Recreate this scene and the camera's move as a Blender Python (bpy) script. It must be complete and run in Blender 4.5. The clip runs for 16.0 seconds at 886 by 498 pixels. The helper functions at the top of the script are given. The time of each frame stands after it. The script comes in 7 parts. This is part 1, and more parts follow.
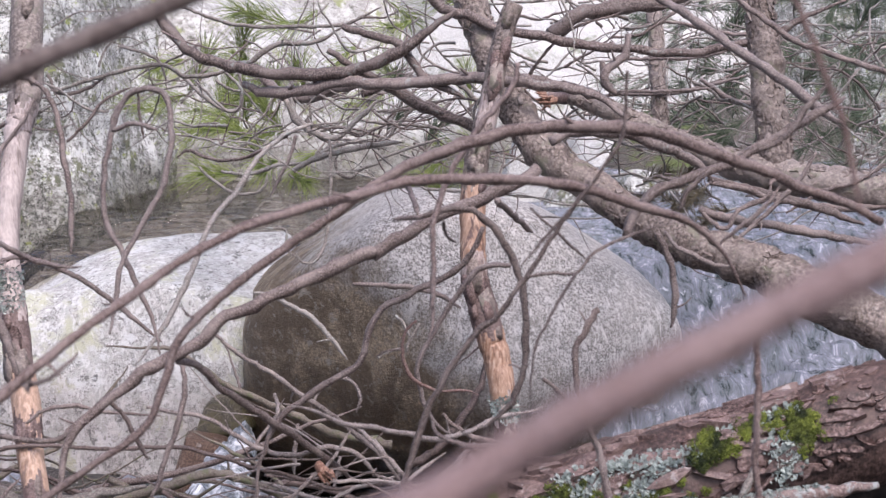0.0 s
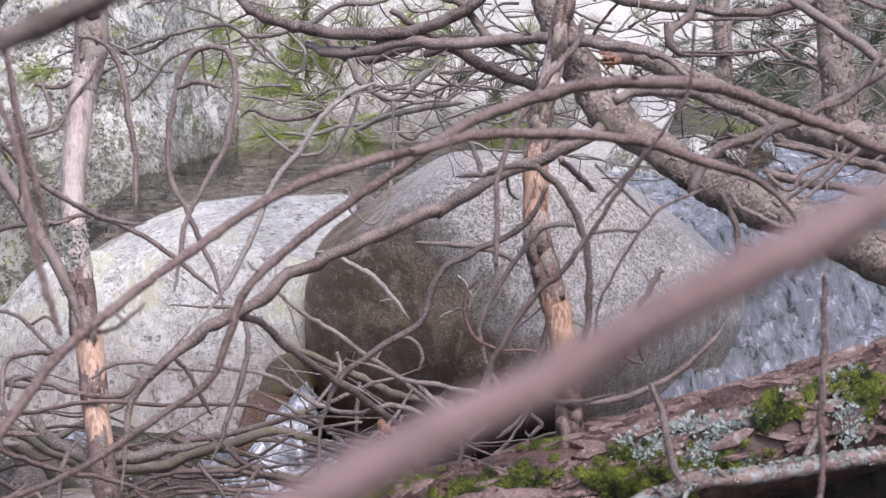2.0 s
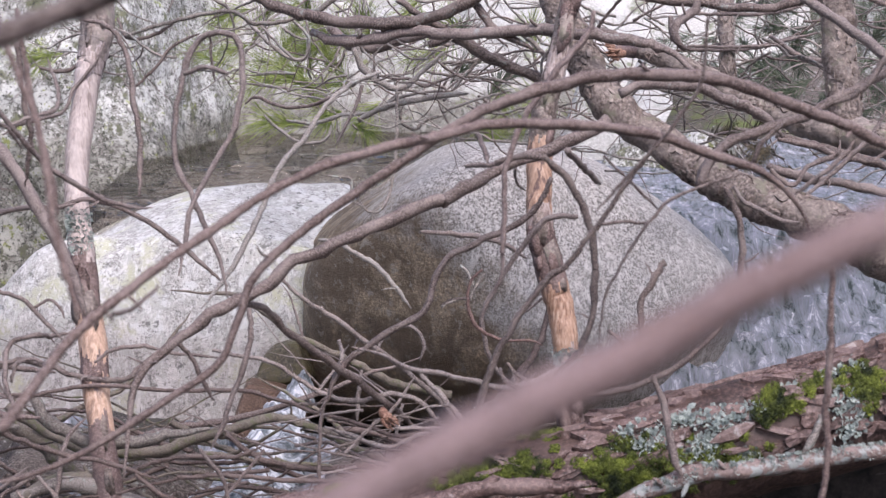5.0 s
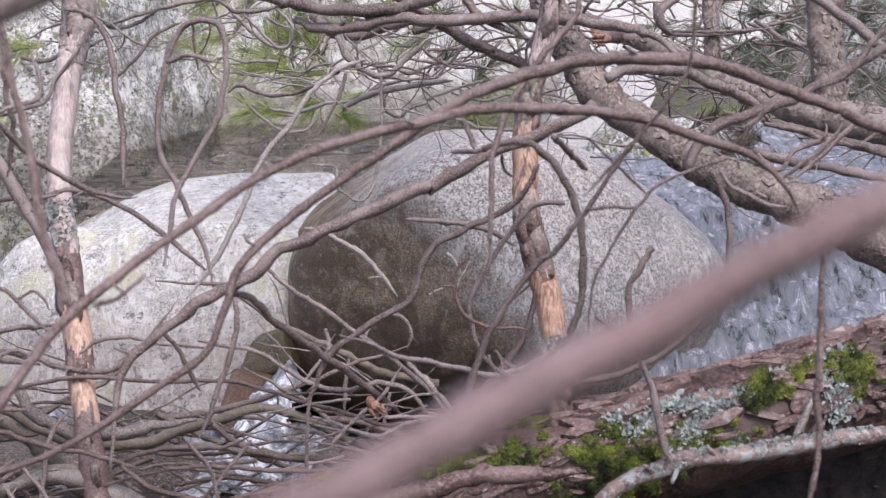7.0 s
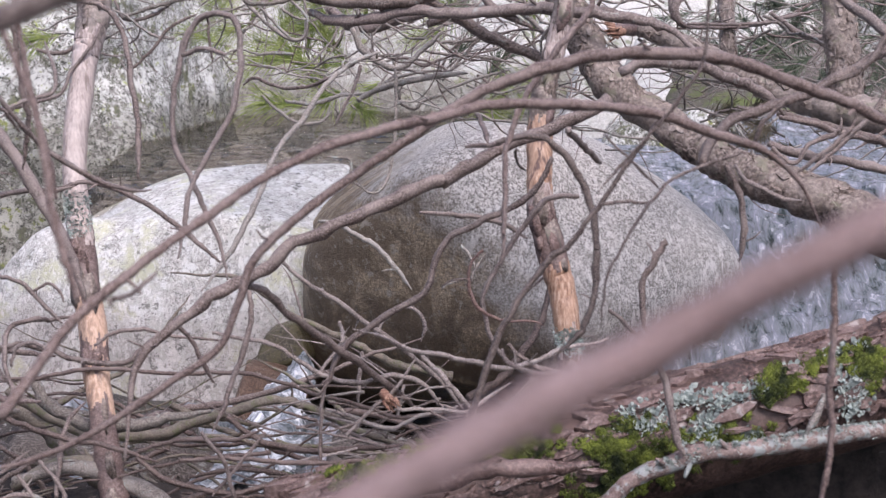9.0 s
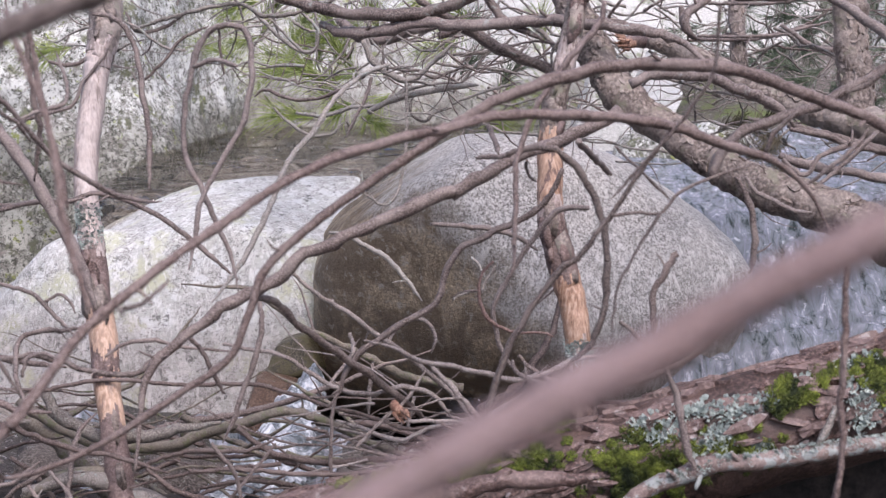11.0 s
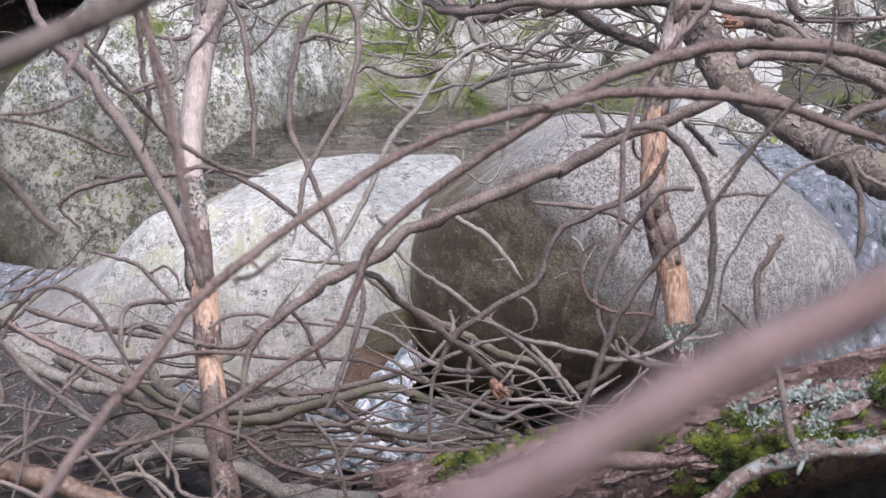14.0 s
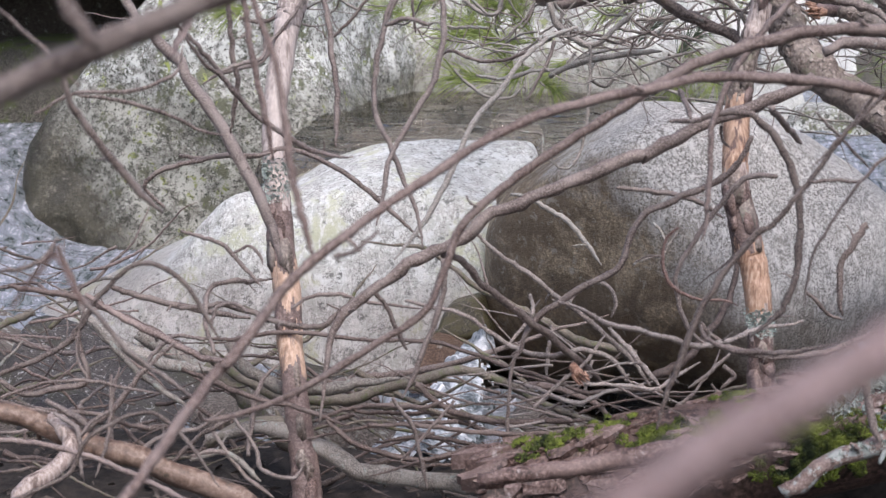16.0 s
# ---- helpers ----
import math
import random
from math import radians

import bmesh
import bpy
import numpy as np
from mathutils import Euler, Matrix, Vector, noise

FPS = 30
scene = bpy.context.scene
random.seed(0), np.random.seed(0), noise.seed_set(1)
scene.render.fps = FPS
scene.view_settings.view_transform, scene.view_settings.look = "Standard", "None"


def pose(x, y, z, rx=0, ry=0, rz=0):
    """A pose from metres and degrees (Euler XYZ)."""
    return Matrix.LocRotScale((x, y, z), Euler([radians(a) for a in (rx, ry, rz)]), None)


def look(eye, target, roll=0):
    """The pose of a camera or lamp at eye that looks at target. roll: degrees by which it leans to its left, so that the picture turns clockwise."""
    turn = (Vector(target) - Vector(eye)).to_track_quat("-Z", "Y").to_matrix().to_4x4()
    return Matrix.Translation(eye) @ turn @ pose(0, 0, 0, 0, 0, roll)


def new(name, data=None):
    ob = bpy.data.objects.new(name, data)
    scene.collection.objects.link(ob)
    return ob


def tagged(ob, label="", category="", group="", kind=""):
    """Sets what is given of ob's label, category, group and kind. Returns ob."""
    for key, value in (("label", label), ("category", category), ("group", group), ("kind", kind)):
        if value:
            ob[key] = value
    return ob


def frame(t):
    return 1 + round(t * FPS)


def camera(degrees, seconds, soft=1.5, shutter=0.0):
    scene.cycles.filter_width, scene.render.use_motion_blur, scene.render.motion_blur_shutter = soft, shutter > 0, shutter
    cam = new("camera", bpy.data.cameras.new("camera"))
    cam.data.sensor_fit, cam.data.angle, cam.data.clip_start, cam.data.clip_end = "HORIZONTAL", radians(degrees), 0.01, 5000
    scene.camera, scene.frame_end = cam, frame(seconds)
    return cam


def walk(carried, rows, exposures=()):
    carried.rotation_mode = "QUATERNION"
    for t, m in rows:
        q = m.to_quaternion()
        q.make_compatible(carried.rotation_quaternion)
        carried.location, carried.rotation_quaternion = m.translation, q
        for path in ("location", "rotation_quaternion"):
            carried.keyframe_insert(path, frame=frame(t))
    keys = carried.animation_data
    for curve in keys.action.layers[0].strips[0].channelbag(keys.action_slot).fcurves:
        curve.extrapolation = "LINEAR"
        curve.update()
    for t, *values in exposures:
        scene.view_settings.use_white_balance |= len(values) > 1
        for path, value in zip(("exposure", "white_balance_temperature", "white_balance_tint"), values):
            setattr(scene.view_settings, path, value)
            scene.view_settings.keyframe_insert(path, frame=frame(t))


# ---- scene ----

# camera and path
cam = camera(30.0, 16.0, soft=1.3)
cam.data.dof.use_dof = True
cam.data.dof.focus_distance = 5.8
cam.data.dof.aperture_fstop = 6.0
PATH = [
    (0, (0.0564, -0.0146, 1.7382), (0.1970, 4.9228, 0.9550), -0.450),
    (0.5, (0.0536, -0.0034, 1.7312), (0.1370, 4.9260, 0.8912), -0.522),
    (1, (0.0557, 0.0016, 1.7296), (0.1131, 4.9272, 0.8652), -0.581),
    (1.5, (0.0552, -0.0056, 1.7308), (0.0826, 4.9186, 0.8564), -0.467),
    (2, (0.0462, -0.0158, 1.7097), (0.0083, 4.9065, 0.8395), -0.507),
    (2.5, (0.0371, -0.0226, 1.7052), (-0.0446, 4.8993, 0.8357), -0.286),
    (3, (0.0270, -0.0219, 1.7028), (-0.0934, 4.8997, 0.8360), -0.248),
    (3.5, (0.0222, -0.0262, 1.6999), (-0.0815, 4.8954, 0.8311), -0.195),
    (4, (0.0138, -0.0357, 1.7007), (-0.0545, 4.8866, 0.8263), 0.150),
    (6.5, (0.0032, -0.0040, 1.7084), (0.0516, 4.9121, 0.7911), 0.212),
    (7, (-0.0017, -0.0036, 1.6932), (0.0459, 4.9093, 0.7711), 0.086),
    (7.5, (-0.0023, -0.0018, 1.7044), (0.0053, 4.9075, 0.7537), 0.003),
    (8, (-0.0000, 0.0000, 1.7053), (-0.0000, 4.9082, 0.7460), -0.000),
    (8.5, (0.0041, -0.0041, 1.7070), (0.0052, 4.9038, 0.7448), 0.088),
    (11, (0.0042, -0.0083, 1.7017), (-0.0290, 4.9065, 0.7843), 0.098),
    (11.5, (0.0024, -0.0045, 1.7094), (-0.1015, 4.9103, 0.7904), 0.239),
    (12, (-0.0069, -0.0053, 1.7091), (-0.1817, 4.9080, 0.7963), 0.188),
    (12.5, (-0.0178, -0.0005, 1.6924), (-0.2368, 4.9029, 0.7461), 0.266),
    (13, (-0.0234, 0.0049, 1.6903), (-0.2842, 4.9026, 0.7252), 0.200),
    (13.5, (-0.0253, 0.0087, 1.6894), (-0.3180, 4.9001, 0.7022), 0.114),
    (14, (-0.0319, -0.0073, 1.6909), (-0.3298, 4.8868, 0.7187), 0.527),
    (14.5, (-0.0472, -0.0161, 1.6901), (-0.3458, 4.8788, 0.7137), 0.750),
    (15, (-0.0602, -0.0275, 1.6924), (-0.4009, 4.8682, 0.7350), 0.862),
    (15.5, (-0.0780, -0.0355, 1.6825), (-0.4926, 4.8551, 0.7326), 0.995),
    (16, (-0.0863, -0.0321, 1.6801), (-0.5634, 4.8420, 0.6721), 0.922),
]
walk(cam, [(t, look(eye, target, roll)) for t, eye, target, roll in PATH], [(0.0, 0.45, 6250, 20), (12.0, 0.45, 6250, 19), (16.0, 0.45, 6250, 13)])

# bright overcast daylight
world = bpy.data.worlds.new("overcast_sky")
scene.world = world
world.use_nodes = True
sky = world.node_tree.nodes.new("ShaderNodeTexSky")
sky.sky_type = "NISHITA"
sky.sun_disc = False
sky.sun_elevation, sky.sun_rotation = radians(60), radians(160)
sky.air_density, sky.dust_density, sky.ozone_density = 1.0, 4.0, 1.0
backdrop_light = world.node_tree.nodes["Background"]
world.node_tree.links.new(sky.outputs[0], backdrop_light.inputs[0])
backdrop_light.inputs[1].default_value = 0.15
sun = new("sun", bpy.data.lights.new("sun", "SUN"))
sun.data.energy, sun.data.angle, sun.data.color = 1.75, radians(30), (1.0, 0.965, 0.945)
sun.matrix_world = look((2.6, -0.8, 11.3), (0.0, 6.0, 0.5))


# ---- materials ----
def node_material(name):
    m = bpy.data.materials.new(name)
    m.use_nodes = True
    return m, m.node_tree.nodes, m.node_tree.links, m.node_tree.nodes["Principled BSDF"]


def noise_node(nodes, links, where, scale, detail=6.0, rough=0.6, distort=0.0):
    n = nodes.new("ShaderNodeTexNoise")
    n.inputs["Scale"].default_value, n.inputs["Detail"].default_value = scale, detail
    n.inputs["Roughness"].default_value, n.inputs["Distortion"].default_value = rough, distort
    links.new(where, n.inputs["Vector"])
    return n.outputs["Fac"]


def ramp(nodes, links, value, stops):
    r = nodes.new("ShaderNodeValToRGB")
    while len(r.color_ramp.elements) < len(stops):
        r.color_ramp.elements.new(0.5)
    for e, (at, colour) in zip(r.color_ramp.elements, stops):
        e.position, e.color = at, (*colour, 1) if len(colour) == 3 else colour
    links.new(value, r.inputs[0])
    return r.outputs[0]


def mix(nodes, links, fac, a, b, how="MIX"):
    m = nodes.new("ShaderNodeMix")
    m.data_type, m.blend_type = "RGBA", how
    for socket, v in ((m.inputs[0], fac), (m.inputs[6], a), (m.inputs[7], b)):
        if isinstance(v, (int, float)):
            socket.default_value = v
        elif isinstance(v, tuple):
            socket.default_value = (*v, 1)
        else:
            links.new(v, socket)
    return m.outputs[2]


def relief(nodes, links, bsdf, height, strength, distance):
    b = nodes.new("ShaderNodeBump")
    b.inputs["Strength"].default_value, b.inputs["Distance"].default_value = strength, distance
    links.new(height, b.inputs["Height"])
    links.new(b.outputs[0], bsdf.inputs["Normal"])


def place_of(nodes):
    return nodes.new("ShaderNodeNewGeometry").outputs["Position"]


def bark_material(name, dark, mid, light, scale=60.0, crust=None, crust_from=0.62, gloss=0.52, fibre=1.0):
    m, nodes, links, bsdf = node_material(name)
    where = place_of(nodes)
    if fibre != 1.0:
        along = nodes.new("ShaderNodeMapping")
        along.inputs["Scale"].default_value = (1, 1, fibre)
        links.new(where, along.inputs[0])
        where = along.outputs[0]
    fine = noise_node(nodes, links, where, scale * 4, 5, 0.65)
    broad = noise_node(nodes, links, where, scale * 0.25, 5, 0.6, 0.4)
    base = ramp(nodes, links, fine, [(0.36, dark), (0.5, mid), (0.64, light)])
    base = mix(nodes, links, ramp(nodes, links, broad, [(0.46, (0, 0, 0)), (0.62, (0.55, 0.55, 0.55))]), base, light)
    if crust:
        spots = noise_node(nodes, links, where, scale * 0.6, 7, 0.7, 0.3)
        base = mix(nodes, links, ramp(nodes, links, spots, [(crust_from, (0, 0, 0)), (crust_from + 0.05, (1, 1, 1))]), base, crust)
    ob = nodes.new("ShaderNodeObjectInfo")
    base = mix(nodes, links, 1.0, base, ramp(nodes, links, ob.outputs["Random"], [(0.0, (0.72, 0.70, 0.68)), (0.5, (1.0, 0.97, 0.95)), (1.0, (1.0, 1.0, 1.0))]), "MULTIPLY")
    base = mix(nodes, links, ramp(nodes, links, ob.outputs["Random"], [(0.45, (0, 0, 0)), (1.0, (0.28, 0.28, 0.28))]), base, light)
    links.new(base, bsdf.inputs["Base Color"])
    bsdf.inputs["Roughness"].default_value = gloss
    relief(nodes, links, bsdf, mix(nodes, links, 0.4, fine, noise_node(nodes, links, where, scale * 1.3, 4, 0.7)), 0.8, 0.006)
    return m


def granite_material(name, dark, mid, light, lichens, wet=None, gloss=0.8, stain_shade=None, streak=None, cracks=0.0):
    """lichens: rows of colour, scale, threshold, softness. wet: colour, and the height below which the stone is
    darkened and glossier, for wet and on some stones for shade at the foot. stain_shade: a dark algae face that can
    hold shade in its colour too, by a place, the way into it, its colour and its upper limit. streak: a colour run down
    the stone by rain. cracks: how strong its dark chipped lines are.
    """
    m, nodes, links, bsdf = node_material(name)
    where = place_of(nodes)
    grain = noise_node(nodes, links, where, 125, 4, 0.7)
    speck = noise_node(nodes, links, where, 58, 6, 0.8)
    broad = noise_node(nodes, links, where, 3.0, 6, 0.6, 0.6)
    base = ramp(nodes, links, grain, [(0.40, dark), (0.50, mid), (0.60, light)])
    base = mix(nodes, links, ramp(nodes, links, speck, [(0.40, (0.6, 0.6, 0.6)), (0.50, (0, 0, 0))]), base, dark)
    base = mix(nodes, links, ramp(nodes, links, broad, [(0.4, (0, 0, 0)), (0.7, (0.6, 0.6, 0.6))]), base, mid)
    for colour, scale, start, soft in lichens:
        patch = noise_node(nodes, links, where, scale, 8, 0.72, 0.12)
        base = mix(nodes, links, ramp(nodes, links, patch, [(start, (0, 0, 0)), (start + soft, (1, 1, 1))]), base, colour)
    if streak:
        run = nodes.new("ShaderNodeMapping")
        run.inputs["Scale"].default_value = (46, 46, 12)
        links.new(where, run.inputs[0])
        base = mix(nodes, links, ramp(nodes, links, noise_node(nodes, links, run.outputs[0], 1.0, 7, 0.7, 0.5), [(0.53, (0, 0, 0)), (0.60, (0.85, 0.85, 0.85))]), base, streak)
    if cracks:
        line = ramp(nodes, links, noise_node(nodes, links, where, 21, 5, 0.6, 0.7), [(0.478, (0, 0, 0)), (0.5, (cracks, cracks, cracks)), (0.515, (0, 0, 0))])
        where_cracked = ramp(nodes, links, noise_node(nodes, links, where, 6.0, 4, 0.6), [(0.45, (0, 0, 0)), (0.53, (1, 1, 1))])
        base = mix(nodes, links, mix(nodes, links, 1.0, line, where_cracked, "MULTIPLY"), base, dark)
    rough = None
    if stain_shade:
        (px, py, pz), (nx, ny, nz), colour, cap = stain_shade
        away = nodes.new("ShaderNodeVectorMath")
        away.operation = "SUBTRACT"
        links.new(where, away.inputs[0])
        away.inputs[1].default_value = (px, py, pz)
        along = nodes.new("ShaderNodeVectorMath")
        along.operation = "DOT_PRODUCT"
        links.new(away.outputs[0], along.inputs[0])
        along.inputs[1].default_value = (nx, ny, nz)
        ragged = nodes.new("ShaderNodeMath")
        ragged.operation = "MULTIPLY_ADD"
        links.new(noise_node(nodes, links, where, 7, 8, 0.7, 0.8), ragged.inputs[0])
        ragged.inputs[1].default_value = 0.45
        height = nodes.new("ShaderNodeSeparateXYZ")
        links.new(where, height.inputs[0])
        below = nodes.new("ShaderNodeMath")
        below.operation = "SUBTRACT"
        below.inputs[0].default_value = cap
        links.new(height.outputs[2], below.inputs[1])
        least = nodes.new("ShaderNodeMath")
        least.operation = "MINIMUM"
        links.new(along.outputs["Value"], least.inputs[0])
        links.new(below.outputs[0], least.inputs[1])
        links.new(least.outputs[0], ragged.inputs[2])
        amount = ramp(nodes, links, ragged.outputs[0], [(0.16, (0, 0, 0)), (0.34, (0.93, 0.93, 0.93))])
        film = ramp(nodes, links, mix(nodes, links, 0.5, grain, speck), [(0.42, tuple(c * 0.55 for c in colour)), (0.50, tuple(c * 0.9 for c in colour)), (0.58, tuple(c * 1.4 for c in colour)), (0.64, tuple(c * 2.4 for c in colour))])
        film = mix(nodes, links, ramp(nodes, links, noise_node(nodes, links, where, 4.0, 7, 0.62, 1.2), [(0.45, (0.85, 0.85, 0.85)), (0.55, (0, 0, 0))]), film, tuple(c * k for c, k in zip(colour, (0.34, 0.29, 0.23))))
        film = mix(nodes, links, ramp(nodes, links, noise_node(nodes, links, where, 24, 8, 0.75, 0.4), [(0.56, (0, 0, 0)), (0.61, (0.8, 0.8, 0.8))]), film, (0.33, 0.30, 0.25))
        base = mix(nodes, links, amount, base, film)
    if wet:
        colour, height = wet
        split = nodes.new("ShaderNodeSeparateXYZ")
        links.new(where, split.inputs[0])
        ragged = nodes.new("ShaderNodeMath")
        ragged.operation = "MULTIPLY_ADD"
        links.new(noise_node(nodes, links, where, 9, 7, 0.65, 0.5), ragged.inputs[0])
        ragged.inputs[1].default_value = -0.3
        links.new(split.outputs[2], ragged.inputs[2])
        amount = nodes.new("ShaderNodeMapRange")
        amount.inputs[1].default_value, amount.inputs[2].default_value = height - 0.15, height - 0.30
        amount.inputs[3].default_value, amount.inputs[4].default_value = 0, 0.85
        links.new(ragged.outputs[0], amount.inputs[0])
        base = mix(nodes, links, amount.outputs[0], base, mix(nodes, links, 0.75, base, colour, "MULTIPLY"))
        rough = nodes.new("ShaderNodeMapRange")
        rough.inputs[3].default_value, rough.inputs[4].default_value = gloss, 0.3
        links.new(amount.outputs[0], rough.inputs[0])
    links.new(base, bsdf.inputs["Base Color"])
    bsdf.inputs["Roughness"].default_value = gloss
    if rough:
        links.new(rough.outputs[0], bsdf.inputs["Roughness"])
    relief(nodes, links, bsdf, mix(nodes, links, 0.4, mix(nodes, links, 0.5, grain, speck), noise_node(nodes, links, where, 16, 7, 0.65, 0.3)), 0.7, 0.025)
    return m


def plain_material(name, a, b, scale, gloss=0.8, bump=0.004):
    m, nodes, links, bsdf = node_material(name)
    where = place_of(nodes)
    n = noise_node(nodes, links, where, scale, 6, 0.7)
    base = ramp(nodes, links, n, [(0.38, a), (0.62, b)])
    isle = nodes.new("ShaderNodeNewGeometry").outputs["Random Per Island"]
    base = mix(nodes, links, ramp(nodes, links, isle, [(0, (0, 0, 0)), (1, (0.5, 0.5, 0.5))]), base, a)
    links.new(base, bsdf.inputs["Base Color"])
    bsdf.inputs["Roughness"].default_value = gloss
    relief(nodes, links, bsdf, n, 0.5, bump)
    return m


BARK = bark_material("dead_branch_bark", (0.046, 0.033, 0.028), (0.145, 0.110, 0.098), (0.32, 0.27, 0.247))
BARK_PALE = bark_material("pale_dry_bark", (0.085, 0.066, 0.060), (0.25, 0.208, 0.19), (0.46, 0.41, 0.385))
BARK_DARK = bark_material("damp_red_brown_bark", (0.028, 0.018, 0.015), (0.092, 0.062, 0.053), (0.22, 0.17, 0.15))
BARK_RED = bark_material("reddish_shoot_bark", (0.072, 0.048, 0.042), (0.185, 0.132, 0.117), (0.33, 0.265, 0.243), scale=45)
BARK_RAW = bark_material("red_twig_bark", (0.09, 0.048, 0.040), (0.19, 0.115, 0.098), (0.30, 0.21, 0.185))
BARK_PINK = bark_material("pinkish_branch_bark", (0.105, 0.068, 0.064), (0.235, 0.160, 0.152), (0.35, 0.262, 0.254), scale=70, crust=(0.14, 0.10, 0.085), crust_from=0.56)
PALE_WOOD = bark_material("weathered_orange_wood", (0.060, 0.034, 0.024), (0.155, 0.095, 0.068), (0.28, 0.21, 0.17), scale=14, crust=(0.07, 0.055, 0.04), crust_from=0.57)
BARK_GREY = bark_material("grey_lichened_bark", (0.085, 0.072, 0.063), (0.225, 0.20, 0.178), (0.42, 0.39, 0.355), crust=(0.34, 0.37, 0.34), crust_from=0.57)
BARK_LIMB = bark_material("red_brown_limb_bark", (0.042, 0.030, 0.025), (0.140, 0.104, 0.092), (0.31, 0.26, 0.237), scale=45, crust=(0.30, 0.32, 0.30), crust_from=0.60)
BARK_MOSSY = bark_material("mossy_bark", (0.06, 0.048, 0.036), (0.15, 0.125, 0.098), (0.25, 0.22, 0.18), crust=(0.12, 0.13, 0.06), crust_from=0.54)
PINE_BARK = bark_material("pine_bark", (0.042, 0.031, 0.026), (0.165, 0.130, 0.110), (0.36, 0.31, 0.275), scale=26, crust=(0.20, 0.19, 0.14), crust_from=0.57)
BARE_WOOD = bark_material("stripped_grey_wood", (0.17, 0.125, 0.112), (0.40, 0.32, 0.29), (0.58, 0.51, 0.475), scale=35, fibre=0.12, crust=(0.15, 0.105, 0.09), crust_from=0.57)
FRESH_WOOD = bark_material("orange_bare_wood", (0.17, 0.086, 0.052), (0.43, 0.255, 0.165), (0.66, 0.49, 0.375), scale=30, fibre=0.18, crust=(0.16, 0.10, 0.085), crust_from=0.54)
ROTTEN_WOOD = bark_material("red_rotten_wood", (0.07, 0.028, 0.018), (0.24, 0.115, 0.072), (0.46, 0.31, 0.23), scale=40)
DARK_BARK = bark_material("flaking_dead_bark", (0.032, 0.019, 0.016), (0.118, 0.072, 0.062), (0.28, 0.21, 0.19), scale=40)
LICHEN = plain_material("pale_lichen", (0.22, 0.265, 0.24), (0.54, 0.60, 0.555), 60, 0.9, 0.006)
MOSS = plain_material("green_moss", (0.008, 0.016, 0.003), (0.225, 0.27, 0.040), 15, 0.9, 0.006)
BARK_PLATE = bark_material("log_bark_plate", (0.024, 0.013, 0.010), (0.098, 0.056, 0.047), (0.28, 0.205, 0.185), scale=26, crust=(0.40, 0.36, 0.345), crust_from=0.61)
LIMB_BARK = bark_material("lichened_limb_bark", (0.05, 0.029, 0.023), (0.165, 0.108, 0.092), (0.33, 0.26, 0.235), scale=40, crust=(0.34, 0.38, 0.37), crust_from=0.51)
LOG_CORE = bark_material("log_under_bark", (0.018, 0.012, 0.010), (0.070, 0.044, 0.037), (0.16, 0.105, 0.09), scale=20)
NEEDLE = plain_material("pine_needles", (0.13, 0.185, 0.035), (0.36, 0.42, 0.125), 20, 0.5, 0.001)
NEEDLE_DEAD = plain_material("dead_brown_needles", (0.06, 0.05, 0.03), (0.24, 0.20, 0.12), 20, 0.6, 0.001)
# Second copy of the needles, with their shade mixed into the green.
NEEDLE_SHADED = plain_material("shaded_pine_needles", (0.05, 0.075, 0.04), (0.19, 0.23, 0.15), 20, 0.5, 0.001)
LITTER = plain_material("dark_bank_soil", (0.010, 0.008, 0.0065), (0.055, 0.042, 0.035), 22, 0.9, 0.03)
# Algae and wet, with the shade of its underside added into both colours.
GRANITE_DARK = granite_material("wet_shaded_brown_granite", (0.15, 0.138, 0.124), (0.44, 0.42, 0.393), (0.76, 0.74, 0.705),
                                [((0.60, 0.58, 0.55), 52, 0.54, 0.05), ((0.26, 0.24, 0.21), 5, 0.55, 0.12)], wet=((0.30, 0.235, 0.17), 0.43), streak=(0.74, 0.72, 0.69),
                                stain_shade=((0.20, 5.40, 0.56), (-0.76, -0.05, -0.60), (0.31, 0.238, 0.155), 0.84))
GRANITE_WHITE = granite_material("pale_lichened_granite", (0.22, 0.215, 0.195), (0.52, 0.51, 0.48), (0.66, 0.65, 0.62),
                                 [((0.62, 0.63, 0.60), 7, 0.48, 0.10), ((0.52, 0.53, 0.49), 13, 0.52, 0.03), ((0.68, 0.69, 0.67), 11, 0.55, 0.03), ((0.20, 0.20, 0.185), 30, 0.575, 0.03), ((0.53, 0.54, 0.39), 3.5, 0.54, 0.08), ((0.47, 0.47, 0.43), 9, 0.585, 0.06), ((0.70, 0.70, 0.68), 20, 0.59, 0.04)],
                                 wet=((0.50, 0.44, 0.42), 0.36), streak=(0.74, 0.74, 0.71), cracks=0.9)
FAR_CRUST = [((0.50, 0.51, 0.47), 20, 0.49, 0.06), ((0.075, 0.078, 0.055), 34, 0.54, 0.02), ((0.66, 0.67, 0.63), 7, 0.52, 0.03), ((0.10, 0.105, 0.07), 21, 0.575, 0.02), ((0.66, 0.67, 0.63), 42, 0.57, 0.02), ((0.17, 0.18, 0.11), 8, 0.55, 0.05), ((0.32, 0.37, 0.10), 14, 0.60, 0.03), ((0.70, 0.71, 0.68), 30, 0.58, 0.015), ((0.06, 0.062, 0.046), 52, 0.565, 0.015)]
GRANITE_FAR = granite_material("lichen_crusted_granite", (0.13, 0.125, 0.11), (0.31, 0.30, 0.275), (0.50, 0.49, 0.46),
                               FAR_CRUST, cracks=0.8)
